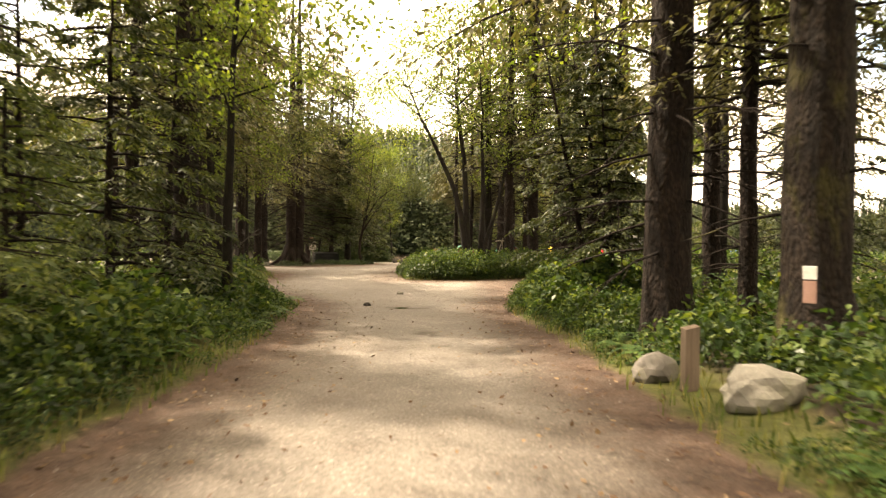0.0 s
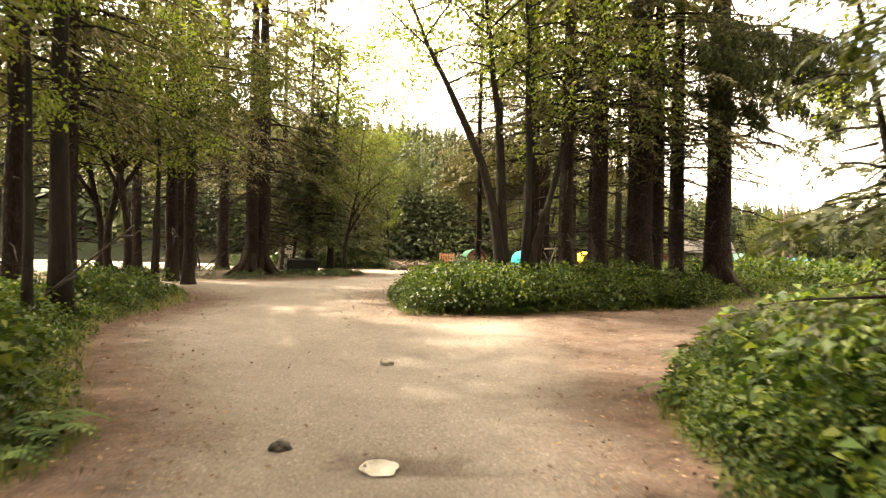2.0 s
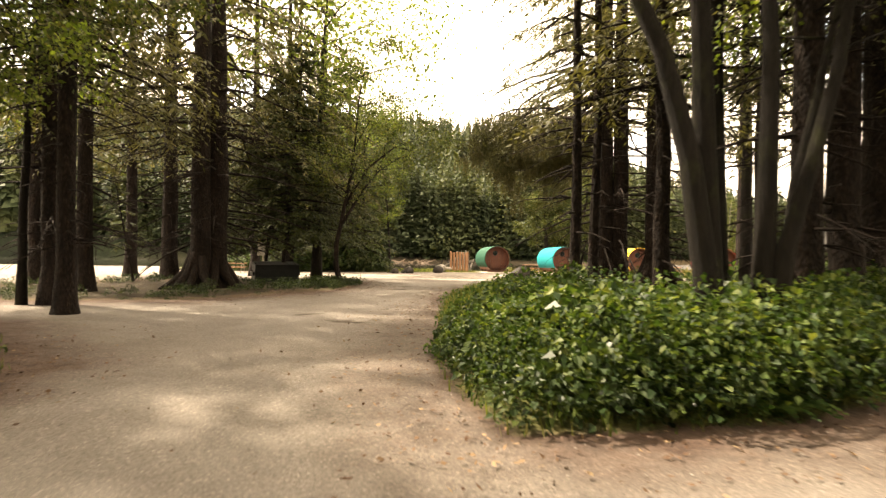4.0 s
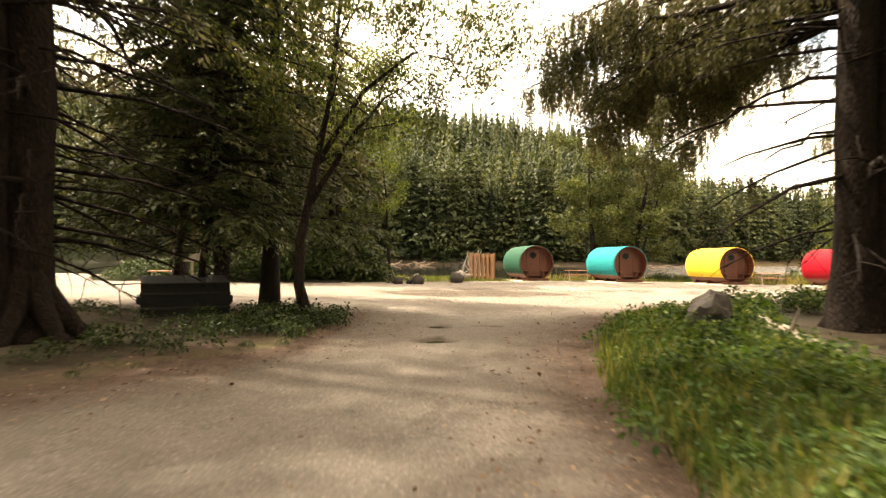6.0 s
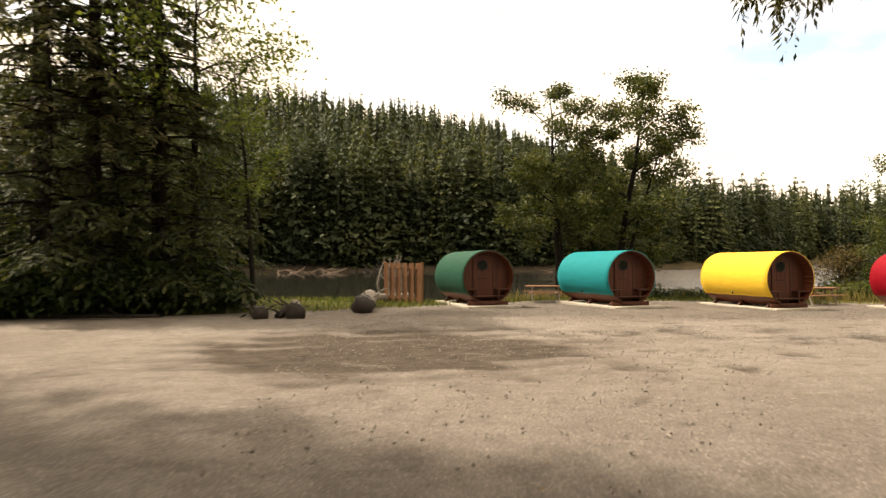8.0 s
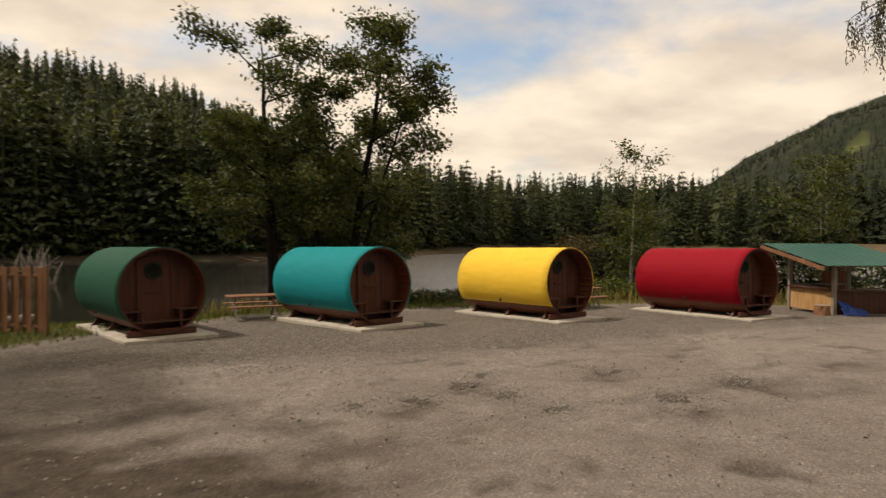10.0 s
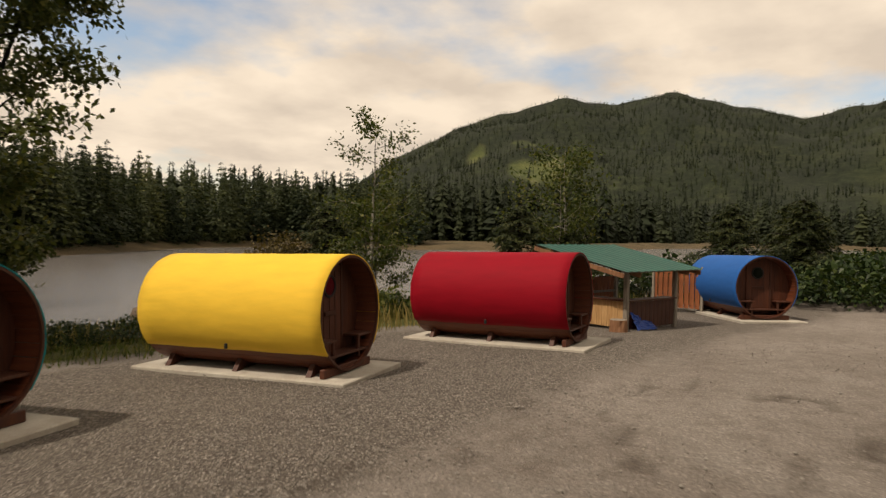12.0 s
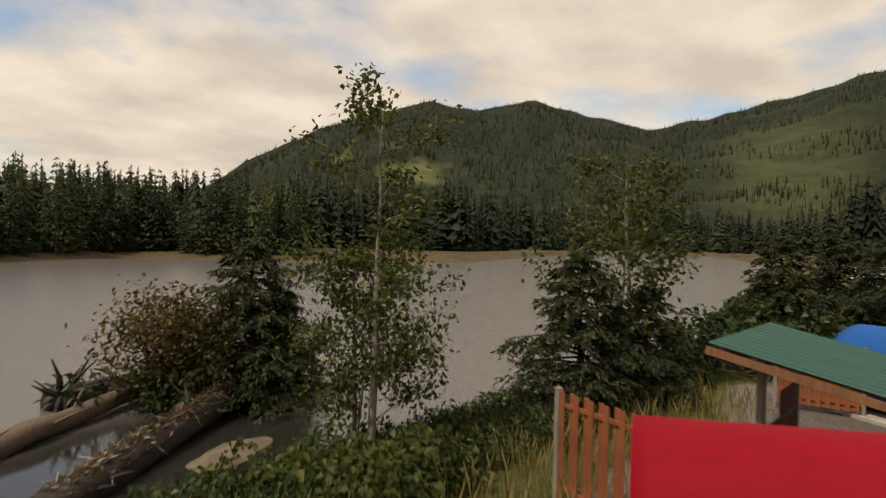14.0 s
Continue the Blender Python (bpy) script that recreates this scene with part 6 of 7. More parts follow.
poles = thing("utility_poles", "pair of grey utility poles joined by a crossbar", "pole", pose(26.4, 48.2, gz(26.4, 48.2), 0, 0, -30))
for x in (-0.25, 0.25):
    s = Shape()
    s.tube([(x, 0, -0.3), (x, 0, 3), (x, 0, 6.0)], [0.1, 0.09, 0.075], 9)
    part("pole", s, M_POST, poles)
s = Shape()
s.box((-0.7, -0.14, 4.6), (0.45, -0.06, 4.72), bevel=0.008)
part("crossbar", s, M_POST, poles)

stakes = thing("stakes", "thin grey sticks lashed into a crooked frame", "stake", pose(3.85, 19.7, gz(3.85, 19.7)))
for p, q in (((-0.5, 0, 0), (0.12, 0, 2.0)), ((0.05, 0.05, 0), (0.1, 0, 1.95)), ((-0.3, 0, 1.82), (0.4, 0.02, 1.86))):
    s = Shape()
    s.tube([p, tuple((np.array(p) + q) / 2), q], [0.028, 0.026, 0.02], 6)
    part("stick", s, M_GREYWOOD, stakes)
log("fallen_log", (-10.6, 12.0, 0.3), (-7.7, 12.1, 2.7), 0.045, 0.022, M_LOG_DARK, "thin dead stem leaning among the bushes", knots=3, group="fallen logs")

pile = thing("brush_pile", "heap of dead dark branches on the island's bank", "brush pile", pose(4.0, 30.6, gz(4.0, 30.6), 0, 0, 25))
for k in range(60):
    a, e = rng.uniform(0, 6.28), rng.uniform(-0.25, 0.55)
    c = rng.normal(0, 1, 3) * np.array([0.6, 0.35, 0]) + np.array([0, 0, rng.uniform(0.1, 0.5)])
    d = np.array([math.cos(a), math.sin(a) * 0.6, e * 1.6]) * rng.uniform(0.25, 0.7)
    p0 = c - d
    p0[2] = max(p0[2], 0.03)
    s = Shape()
    s.tube([p0, c + rng.normal(0, 0.08, 3), c + d], [0.035, 0.026, 0.007], 5)
    part("branch", s, M_LOG_DARK, pile)

post = thing("marker_post", "short square wooden marker post with slanted top", "post", pose(4.05, -9.75, gz(4.05, -9.75), 0, 0, 12))
s = Shape()
s.add([(-0.1, -0.06, -0.3), (0.1, -0.06, -0.3), (0.1, 0.06, -0.3), (-0.1, 0.06, -0.3), (-0.1, -0.06, 0.8), (0.1, -0.06, 0.84), (0.1, 0.06, 0.86), (-0.1, 0.06, 0.82)],
      [(0, 3, 2, 1), (4, 5, 6, 7), (0, 1, 5, 4), (1, 2, 6, 5), (2, 3, 7, 6), (3, 0, 4, 7)])
part("timber", s, M_POST, post)

tree_sign = thing("tree_sign", "small white board above a faded red one on a trunk", "sign", pose(6.08, -8.8, 0, 0, 0, -40))
s = Shape()
s.box((-0.09, -0.02, 1.54), (0.09, 0.0, 1.73), bevel=0.004)
part("white_board", s, M_WHITE, tree_sign, "plain white board")
s = Shape()
s.box((-0.085, -0.018, 1.2), (0.085, 0.0, 1.52), bevel=0.004)
part("red_board", s, M_PINK, tree_sign, "faded red board")


def dumpster():
    m = pose(-10.8, 40.7, 0.28, 0, 0, math.degrees(math.atan2(0.82, 1.93)))
    root = thing("dumpster", "black steel dumpster with sloping lids on the verge", "dumpster", m)
    W, D, H = 2.1, 1.3, 0.98
    s = Shape()
    s.add([(0, 0.12, 0.12), (W, 0.12, 0.12), (W, D, 0.12), (0, D, 0.12), (0, 0, H), (W, 0, H), (W, D, H + 0.12), (0, D, H + 0.12)],
          [(0, 3, 2, 1), (0, 1, 5, 4), (1, 2, 6, 5), (2, 3, 7, 6), (3, 0, 4, 7)])
    part("bin", s, M_BLACK, root)
    for i in range(2):
        s = Shape()
        s.box((0.01 + i * W / 2, -0.06, 0), (W / 2 - 0.01 + i * W / 2, D + 0.02, 0.05), bevel=0.015)
        part("lid", s, M_BLACK, root, "black plastic lid", at=pose(0, 0, H + 0.01, math.degrees(math.atan(0.12 / D)), 0, 0))
    for z in (0.35, 0.72):
        s = Shape()
        s.box((-0.02, -0.01 + 0.1 * (0.98 - z), z), (W + 0.02, 0.05 + 0.1 * (0.98 - z), z + 0.07), bevel=0.01)
        part("rib", s, M_BLACK, root)
    for x in (-0.1, W):
        s = Shape()
        s.box((x, 0.25, 0.5), (x + 0.1, D - 0.2, 0.68), bevel=0.012)
        part("fork_pocket", s, M_BLACK, root)
    for x in (0.15, W - 0.25):
        for y in (0.2, D - 0.3):
            s = Shape()
            s.tube([(x, y, 0.08), (x + 0.06, y, 0.08)], [0.08, 0.08], 12)
            part("wheel", s, M_BLACK, root)


dumpster()


def shed(x, y, turn, w, d, h, roof_h, label):
    root = thing("shed", label, "shed", pose(x, y, gz(x, y) - 0.05, 0, 0, turn), "sheds behind the wood")
    for i in range(int(w / 0.22)):
        for yy in (0, d - 0.03):
            s = Shape()
            s.box((i * 0.22 + 0.004, yy, 0), (i * 0.22 + 0.216, yy + 0.03, h), bevel=0.004)
            part("wall_board", s, M_WALL, root)
    for xx in (0, w - 0.03):
        s = Shape()
        s.add([(xx, 0.03, 0), (xx, d - 0.03, 0), (xx, d - 0.03, h), (xx, d / 2, h + roof_h), (xx, 0.03, h), (xx + 0.03, 0.03, 0), (xx + 0.03, d - 0.03, 0), (xx + 0.03, d - 0.03, h), (xx + 0.03, d / 2, h + roof_h), (xx + 0.03, 0.03, h)],
              [(0, 4, 3, 2, 1), (5, 6, 7, 8, 9)] + [(i, (i + 1) % 5, (i + 1) % 5 + 5, i + 5) for i in range(5)])
        part("gable", s, M_WALL, root)
    a = math.degrees(math.atan2(roof_h, d / 2))
    L = math.hypot(roof_h, d / 2) + 0.35
    for sgn in (0, 1):
        for k in range(7):
            s = Shape()
            s.box((-0.25, k * L / 7 - 0.35, 0.0), (w + 0.25, (k + 1) * L / 7 - 0.33, 0.035), m=Matrix.Rotation(radians(-1.6), 4, "X"))
            part("shingle_course", s, M_SHINGLE, root, at=pose(0, 0, h, a, 0, 0) if not sgn else pose(w, d, h, a, 0, 180))
    s = Shape()
    s.box((w * 0.35, -0.02, 0.05), (w * 0.35 + 0.8, 0.0, 1.9), bevel=0.004)
    part("door", s, M_GREYWOOD, root)


shed(15.2, 40.5, -12, 3.4, 2.8, 2.0, 0.75, "small brown board shed with dark shingle roof")

notice = thing("notice_board", "pale blank notice board on a post among trees", "sign", pose(-13.1, 50.8, gz(-13.1, 50.8), 0, 0, 10))
s = Shape()
s.box((-0.04, 0, 0), (0.04, 0.08, 2.6), bevel=0.008)
part("post", s, M_GREYWOOD, notice)
s = Shape()
s.box((-0.35, -0.03, 1.3), (0.35, -0.002, 2.15), bevel=0.006)
part("board", s, M_STONE_PALE, notice, "pale paper notice")
s = Shape()
s.box((-0.3, -0.034, 2.2), (0.3, -0.004, 2.55), bevel=0.006)
part("header_board", s, M_FENCE_OLD, notice, "small orange-brown board")


picnic_table(-17.9, 60.6, 8, "weathered wooden picnic table at the lakeside wood")

# white camper far along the bank
camper = thing("camper", "white travel trailer parked far along the bank", "trailer", pose(77.0, 47.3, gz(77.0, 47.3), 0, 0, 25))
s = Shape()
s.box((-2.2, -1.0, 0.45), (2.2, 1.0, 2.3), bevel=0.22)
part("body", s, M_WHITE, camper)
for xx in (-1.4, 1.2):
    s = Shape()
    s.box((xx - 0.45, -1.02, 1.3), (xx + 0.45, -0.99, 1.85), bevel=0.01)
    part("window", s, M_GLASSDARK, camper)
for xx in (-0.45, 0.45):
    s = Shape()
    s.tube([(xx, -0.98, 0.32), (xx, -0.74, 0.32)], [0.32, 0.32], 16)
    part("wheel", s, M_BLACK, camper)


# ---- puddles and potholes ----
def puddle(x, y, rx, ry):
    n = 26
    root = thing("puddle", "shallow muddy puddle in the gravel", "puddle", pose(x, y, gz(x, y) - (0.035 if y > 20 else 0.012)), "puddles")
    rr = [1 + 0.28 * noise.noise((math.cos(2 * math.pi * i / n) * 1.2 + x, math.sin(2 * math.pi * i / n) * 1.2 + y, 0)) for i in range(n)]
    s = Shape()
    v = [(math.cos(2 * math.pi * i / n) * rx * rr[i], math.sin(2 * math.pi * i / n) * ry * rr[i], 0.0) for i in range(n)] + [(0, 0, 0)]
    s.add(v, [(i, (i + 1) % n, n) for i in range(n)])
    part("water_film", s, M_PUDDLE, root, "still water with sky reflection")


puddle(-0.5, 2.2, 0.19, 0.26)
puddle(-3.62, 37.42, 0.17, 0.2)
puddle(-3.58, 39.85, 0.15, 0.17)


def lot_z(x, y):
    """Height of the worn ground, bumps included."""
    return gz(x, y) - 0.07 * float(wear(np.array([x]), np.array([y]))[0]) + 0.035 * noise.noise((x * 0.35, y * 0.35, 0.3))


def pothole(x, y, rx, ry, turn):
    """Wet muddy bottom of a pothole, ragged at the rim."""
    root = thing("pothole", "shallow pothole with a wet muddy bottom in the lot", "pothole", pose(x, y, lot_z(x, y) + 0.014), "potholes")
    n, c, sn = 30, math.cos(radians(turn)), math.sin(radians(turn))
    v = [(0, 0, 0)]
    for ring in (0.55, 1.0):
        for i in range(n):
            a = 2 * math.pi * i / n
            q = ring * (1 + 0.75 * noise.noise((math.cos(a) * 1.6 + x, math.sin(a) * 1.6 + y, 0)) + 0.3 * noise.noise((math.cos(a) * 5 + x, math.sin(a) * 5 + y, 1)))
            px, py = math.cos(a) * rx * q, math.sin(a) * ry * q
            px, py = px * c - py * sn, px * sn + py * c
            v.append((px, py, lot_z(x + px, y + py) - lot_z(x, y) - 0.01 * (ring - 0.55)))
    f = [(0, 1 + i, 1 + (i + 1) % n) for i in range(n)] + [(1 + i, 1 + n + i, 1 + n + (i + 1) % n, 1 + (i + 1) % n) for i in range(n)]
    s = Shape()
    s.add(v, f)
    part("mud", s, M_WETMUD, root)


PITS = [(5.35, 58.05, 0.22, 0.16, 20), (6.65, 58.62, 0.34, 0.2, 10), (6.78, 57.55, 0.3, 0.16, 30), (6.8, 56.35, 0.24, 0.14, 0), (8.95, 55.85, 0.42, 0.24, 25), (4.3, 58.2, 0.16, 0.1, 50), (9.9, 58.0, 0.18, 0.1, 20), (7.35, 59.1, 0.2, 0.1, 40), (11.2, 56.2, 0.36, 0.2, 30)]
for pit in PITS:
    pothole(*pit)


# ---- undergrowth ----
def clump(seed, n, r, h, leaf, ratio=0.6):
    """A low bush of leaves round thin stems: quads (n, 4, 3) about one metre wide."""
    g = np.random.default_rng(seed)
    a, q = g.uniform(0, 6.28, n), np.sqrt(g.uniform(0, 1, n))
    z = h * (0.1 + 0.9 * g.uniform(0, 1, n) ** 0.42) * (1 - 0.6 * q ** 2.4)
    base = np.stack([np.cos(a) * q * r, np.sin(a) * q * r, z], -1)
    d = unit(np.stack([np.cos(a) * q, np.sin(a) * q, g.uniform(-0.5, 0.5, n)], -1) + g.normal(0, 0.5, (n, 3)))
    up = np.tile([0, 0, 1.0], (n, 1)) + g.normal(0, 0.45, (n, 3))
    s = unit(np.cross(d, up))
    L = leaf * g.uniform(0.6, 1.3, n)[:, None]
    W = L * ratio
    mid = base + d * L * 0.45 + np.array([0, 0, 0.12]) * L
    return np.stack([base, mid + s * W / 2, base + d * L - np.array([0, 0, 0.15]) * L, mid - s * W / 2], 1)


def fern(seed):
    g = np.random.default_rng(seed)
    Q = []
    for k in range(13):
        a = k * 0.483 * 2 + g.uniform(-0.2, 0.2)
        L = g.uniform(0.6, 0.95)
        d = np.array([math.cos(a), math.sin(a), 0])
        sd = np.array([-d[1], d[0], 0])
        for i in range(11):
            t = (i + 0.5) / 11
            p = d * L * t * 0.9 + np.array([0, 0, L * (0.95 * t - 0.85 * t * t)])
            w = 0.13 * L * math.sin(math.pi * min(1, t * 0.85 + 0.16)) + 0.015
            f = d * 0.035
            for sg in (-1, 1):
                tip = p + sd * sg * w + d * 0.03 + [0, 0, -0.02]
                Q.append([p - f, p + f, tip + f * 0.3, tip - f * 0.3])
    return np.array(Q)


def spread(temps, xs, ys, scale, zs=None, flat=1.0):
    out = []
    z = ground_z(xs, ys) if zs is None else zs
    for x, y, zz, s, k, a in zip(xs, ys, z, scale, rng.integers(0, len(temps), len(xs)), rng.uniform(0, 6.28, len(xs))):
        q = temps[k]
        c, n = math.cos(a), math.sin(a)
        out.append(np.stack([q[..., 0] * c - q[..., 1] * n, q[..., 0] * n + q[..., 1] * c, q[..., 2] * flat], -1) * s + (x, y, zz - 0.02))
    return np.vstack(out)


def stuff(name, label, category, quads, mat):
    s = Shape()
    s.quads(quads)
    return tagged(new(name, s.mesh(name, mat)), label, category, kind="stuff")


BUSHES = [clump(60 + i, 150, 0.5, 0.72, 0.11, 0.72) for i in range(5)]
MOUNDS = [clump(160 + i, 620, 0.8, 1.45, 0.1, 0.74) for i in range(4)]
SALAL = [clump(70 + i, 80, 0.45, 0.5, 0.1, 0.75) for i in range(4)]
COARSE = [clump(90 + i, 46, 0.5, 0.75, 0.2) for i in range(5)]
FERNS = [fern(80 + i) for i in range(3)]


def area_points(poly, n, d0, d1, box):
    xs, ys = rng.uniform(box[0], box[1], n), rng.uniform(box[2], box[3], n)
    d = inside(poly, xs, ys)
    ok = (d > d0) & (d < d1)
    return xs[ok], ys[ok], d[ok]


AREAS = [
    ("west", (-12, 0, -20, 24), 2200, 3.0, 1.0, M_BUSH),
    ("east", (2, 13, -17, 16), 2000, 3.4, 1.0, M_BUSH),
    ("island", (-2.2, 22, 15, 46), 2300, 3.2, 1.0, M_BUSH),
    ("dumpster", (-22, -5, 28, 44), 620, 3.0, 0.42, M_BUSH_D),
    ("lakeside", (-26, -5, 61, 72), 1200, 3.5, 1.0, M_BUSH_D),
]
for nm, box, n, deep, hs, mat in AREAS:
    x, y, d = area_points(VEG[nm], n, 0.25, deep, box)
    sc = (0.45 + 1.0 * smooth01(0.2, 1.8, d)) * rng.uniform(0.6, 1.25, len(x)) * hs
    if nm == "east":
        sc *= np.where((y > -1) & (y < 11), 1.25, 0.75)
    if nm == "island":
        sc *= np.interp(y, [15, 20, 24, 30, 46], [1.1, 1.0, 0.7, 0.5, 0.7])
    if nm == "dumpster":
        away = np.hypot(x + 9.6, y - 40.2) > 1.9
        x, y, d, sc = x[away], y[away], d[away], sc[away]
    if nm == "east":
        shown = (np.hypot(x - 4.3, (y + 10.6) * 0.6) > 1.15)
        x, y, d, sc = x[shown], y[shown], d[shown], sc[shown]
    half = rng.uniform(0, 1, len(x)) < 0.62
    stuff("undergrowth", "thick leafy salmonberry undergrowth beside the road", "undergrowth", spread(BUSHES, x[half], y[half], sc[half]), mat)
    stuff("groundcover", "low dark salal leaves under the bushes", "undergrowth", spread(SALAL, x[~half], y[~half], sc[~half]), M_BUSH_D)

# chest-high salmonberry mounds at the island's tip and beside the road
tx, ty, td = area_points(VEG["island"], 2600, 0.45, 3.2, (-1.6, 10, 14.6, 21.5))
ts = rng.uniform(0.75, 1.1, 230) * np.interp(td[:230], [0.4, 1.4], [0.7, 1.0])
stuff("salmonberry_mound", "dense chest-high salmonberry mound round the alder stems", "undergrowth", spread(MOUNDS, tx[:90], ty[:90], ts[:90]), M_BUSH)
fx, fy = np.array([0.5, 1.2, 2.0, 2.8, 3.5, 1.6, 2.4]), np.array([16.7, 16.3, 16.6, 16.9, 17.3, 17.0, 17.3])
stuff("salmonberry_mound", "tall salmonberry bushes hiding the feet of the alder stems", "undergrowth", spread(MOUNDS, fx, fy, np.full(7, 1.12)), M_BUSH)
# these darker leaves partly stand in for the shade on the mound
stuff("salal_mound", "dark glossy salal mixed into the mound at the island's tip, partly in place of shade", "undergrowth", spread(BUSHES, tx[90:230], ty[90:230], ts[90:230] * 1.75), M_BUSH_D)
tx, ty, td = area_points(VEG["east"], 1500, 0.5, 2.6, (2.6, 7.5, -0.5, 10.5))
stuff("salmonberry_mound", "sunlit salmonberry thicket at the fork of the road", "undergrowth", spread(MOUNDS, tx[:80], ty[:80], rng.uniform(0.65, 0.95, len(tx[:80])) * np.interp(td[:80], [0.5, 1.4], [0.7, 1.0])), M_BUSH)
for nm, bx, k in (("east", (6, 34, -18, 15), 340), ("west", (-30, -5.5, -20, 24), 260)):
    x, y, d = area_points(VEG[nm], 1400, 4.0 if nm == "east" else 2.6, 60, bx)
    stuff("wood_shrubs", "loose salal and huckleberry shrubs under the trees", "undergrowth", spread(BUSHES, x[:k], y[:k], rng.uniform(1.0, 2.0, len(x[:k]))), M_BUSH)
hx = rng.uniform(-17, -6.9, 120)
hy = 65.3 + (hx + 6.8) * 0.13 + rng.uniform(-0.2, 1.8, 120)
stuff("lakeside_hedge", "tall dark salal hedge along the lakeside wood", "hedge", spread(BUSHES, hx, hy, rng.uniform(1.6, 3.1, 120) * np.interp(hx, [-9, -7], [1, 0.8])), M_BUSH_D)
mx, my = rng.normal(-7.2, 0.8, 150), rng.normal(40.2, 1.1, 150)
ok = inside(VEG["dumpster"], mx, my) > 0.05
stuff("ivy_mound", "dark ivy and salal mound round the alder's foot", "undergrowth", spread(SALAL, mx[ok], my[ok], rng.uniform(0.4, 0.95, ok.sum())), M_BUSH_D)
FERN_AT = [(3.9, -0.8), (4.4, -2.6), (3.6, 1.4), (4.1, 3.2), (-3.9, -7.4), (-3.4, -4.6), (-4.4, -9.8), (-5.0, -3.0), (-4.2, -0.6), (-5.4, -6.2), (3.8, 5.8), (5.0, 8.6), (0.6, 16.9), (3.6, 18.0), (7.4, 20.6), (-9.4, 14.0), (-4.6, 2.4), (4.6, -4.4), (5.9, -10.2)]
for nm, bx in (("west", (-8, 0, -16, 8)), ("east", (2, 8, -14, 8)), ("island", (-1, 9, 15, 22))):
    x, y, d = area_points(VEG[nm], 900, 0.35, 1.3, bx)
    FERN_AT += list(zip(x[:16].tolist(), y[:16].tolist()))
FERN_AT = [(x, y) for x, y in FERN_AT if math.hypot(x - 4.3, (y + 10.6) * 0.6) > 1.2]
fern_mesh = None
for i, (x, y) in enumerate(FERN_AT):
    if fern_mesh is None:
        fs = Shape()
        fs.quads(FERNS[0])
        fern_mesh = fs.mesh("fronds", M_FERN)
    root = thing("sword_fern", "arching green sword fern in the undergrowth", "fern", pose(x, y, gz(x, y), 0, 0, i * 61) @ Matrix.Scale(0.85 + 0.05 * (i % 6), 4), "sword ferns")
    part("fronds", fern_mesh, None, root)


def blades(n, xs, ys, h0, h1, w=0.012, bend=0.4):
    n = len(xs)
    base = np.stack([xs, ys, ground_z(xs, ys) - 0.01], -1)
    a = rng.uniform(0, 6.28, n)
    L = rng.uniform(h0, h1, n)
    lean = np.stack([np.cos(a), np.sin(a), np.zeros(n)], -1) * (L * bend * rng.uniform(0.2, 1, n))[:, None]
    sd = np.stack([-np.sin(a), np.cos(a), np.zeros(n)], -1) * (w * rng.uniform(0.6, 1.4, n))[:, None]
    top = base + lean + np.stack([np.zeros(n), np.zeros(n), L], -1)
    mid = base + lean * 0.35 + np.stack([np.zeros(n), np.zeros(n), L * 0.55], -1)
    return np.stack([base - sd, base + sd, mid + sd * 0.8, top], 1)


def grass_band(name, label, n, box, test, h0, h1, mat, w=0.012, bend=0.5):
    xs, ys = rng.uniform(box[0], box[1], n), rng.uniform(box[2], box[3], n)
    ok = test(xs, ys)
    stuff(name, label, "grass", blades(n, xs[ok], ys[ok], h0, h1, w, bend), mat)


grass_band("verge_grass", "tufts of green verge grass along the road", 60000, (-13, 12, -18, 46), lambda x, y: (lambda d: (d > 0.0) & (d < 1.5) & (rng.uniform(0, 1, len(x)) < np.interp(d, [0, 0.5, 1.5], [0.5, 1, 0.5])))(np.max([inside(VEG[k], x, y) for k in ("west", "east", "island")], axis=0)), 0.08, 0.3, M_GRASS, 0.012)
grass_band("island_grass", "fresh grass on the island's bank", 20000, (-2, 4, 20, 42), lambda x, y: (lambda d: (d > 0.1) & (d < 3.2))(inside(VEG["island"], x, y)), 0.12, 0.46, M_GRASS, 0.011)
grass_band("bank_grass", "patchy green and dry grass on the lake bank", 36000, (-9, 19, 58, 82), lambda x, y: (inside(LOT_EDGE, x, y) < -0.1) & (inside(SHORE, x, y) < -0.5) & (inside(VEG["lakeside"], x, y) < 0.3), 0.06, 0.28, M_GRASS, 0.014)
grass_band("reeds", "tall dry reeds and broom at the lake edge", 20000, (4.5, 40, 62, 80), lambda x, y: (lambda d: (d < -0.3) & (d > -3.4) & (rng.uniform(0, 1, len(x)) < 0.9))(inside(SHORE, x, y)), 0.25, 0.75, M_GRASS_DRY, 0.011, 0.35)
x, y, d = area_points(SHORE, 5000, -3.6, -0.3, (12, 40, 64, 80))
stuff("bank_shrubs", "low mixed shrubs along the lake bank", "undergrowth", spread(BUSHES, x[:300], y[:300], rng.uniform(0.4, 1.15, len(x[:300]))), M_BUSH_D)
xs, ys = rng.normal(29.6, 1.3, 90), rng.normal(78.4, 1.0, 90)
stuff("islet_shrubs", "dark tangled shrubs on the driftwood islet", "undergrowth", spread(COARSE, xs, ys, rng.uniform(0.6, 1.5, 90), zs=np.full(90, -0.45)), M_BUSH_D)
x, y, d = area_points(SHORE, 6000, -14, -0.5, (36, 62, 46, 68))
stuff("far_bank_shrubs", "dense shrubs on the far bank", "undergrowth", spread(BUSHES, x[:330], y[:330], rng.uniform(1.3, 3.2, len(x[:330]))), M_BUSH_D)
xs, ys = rng.uniform(14, 60, 900), rng.uniform(34, 47, 900)
ok = inside(VEG["island"], xs, ys) > 0.3
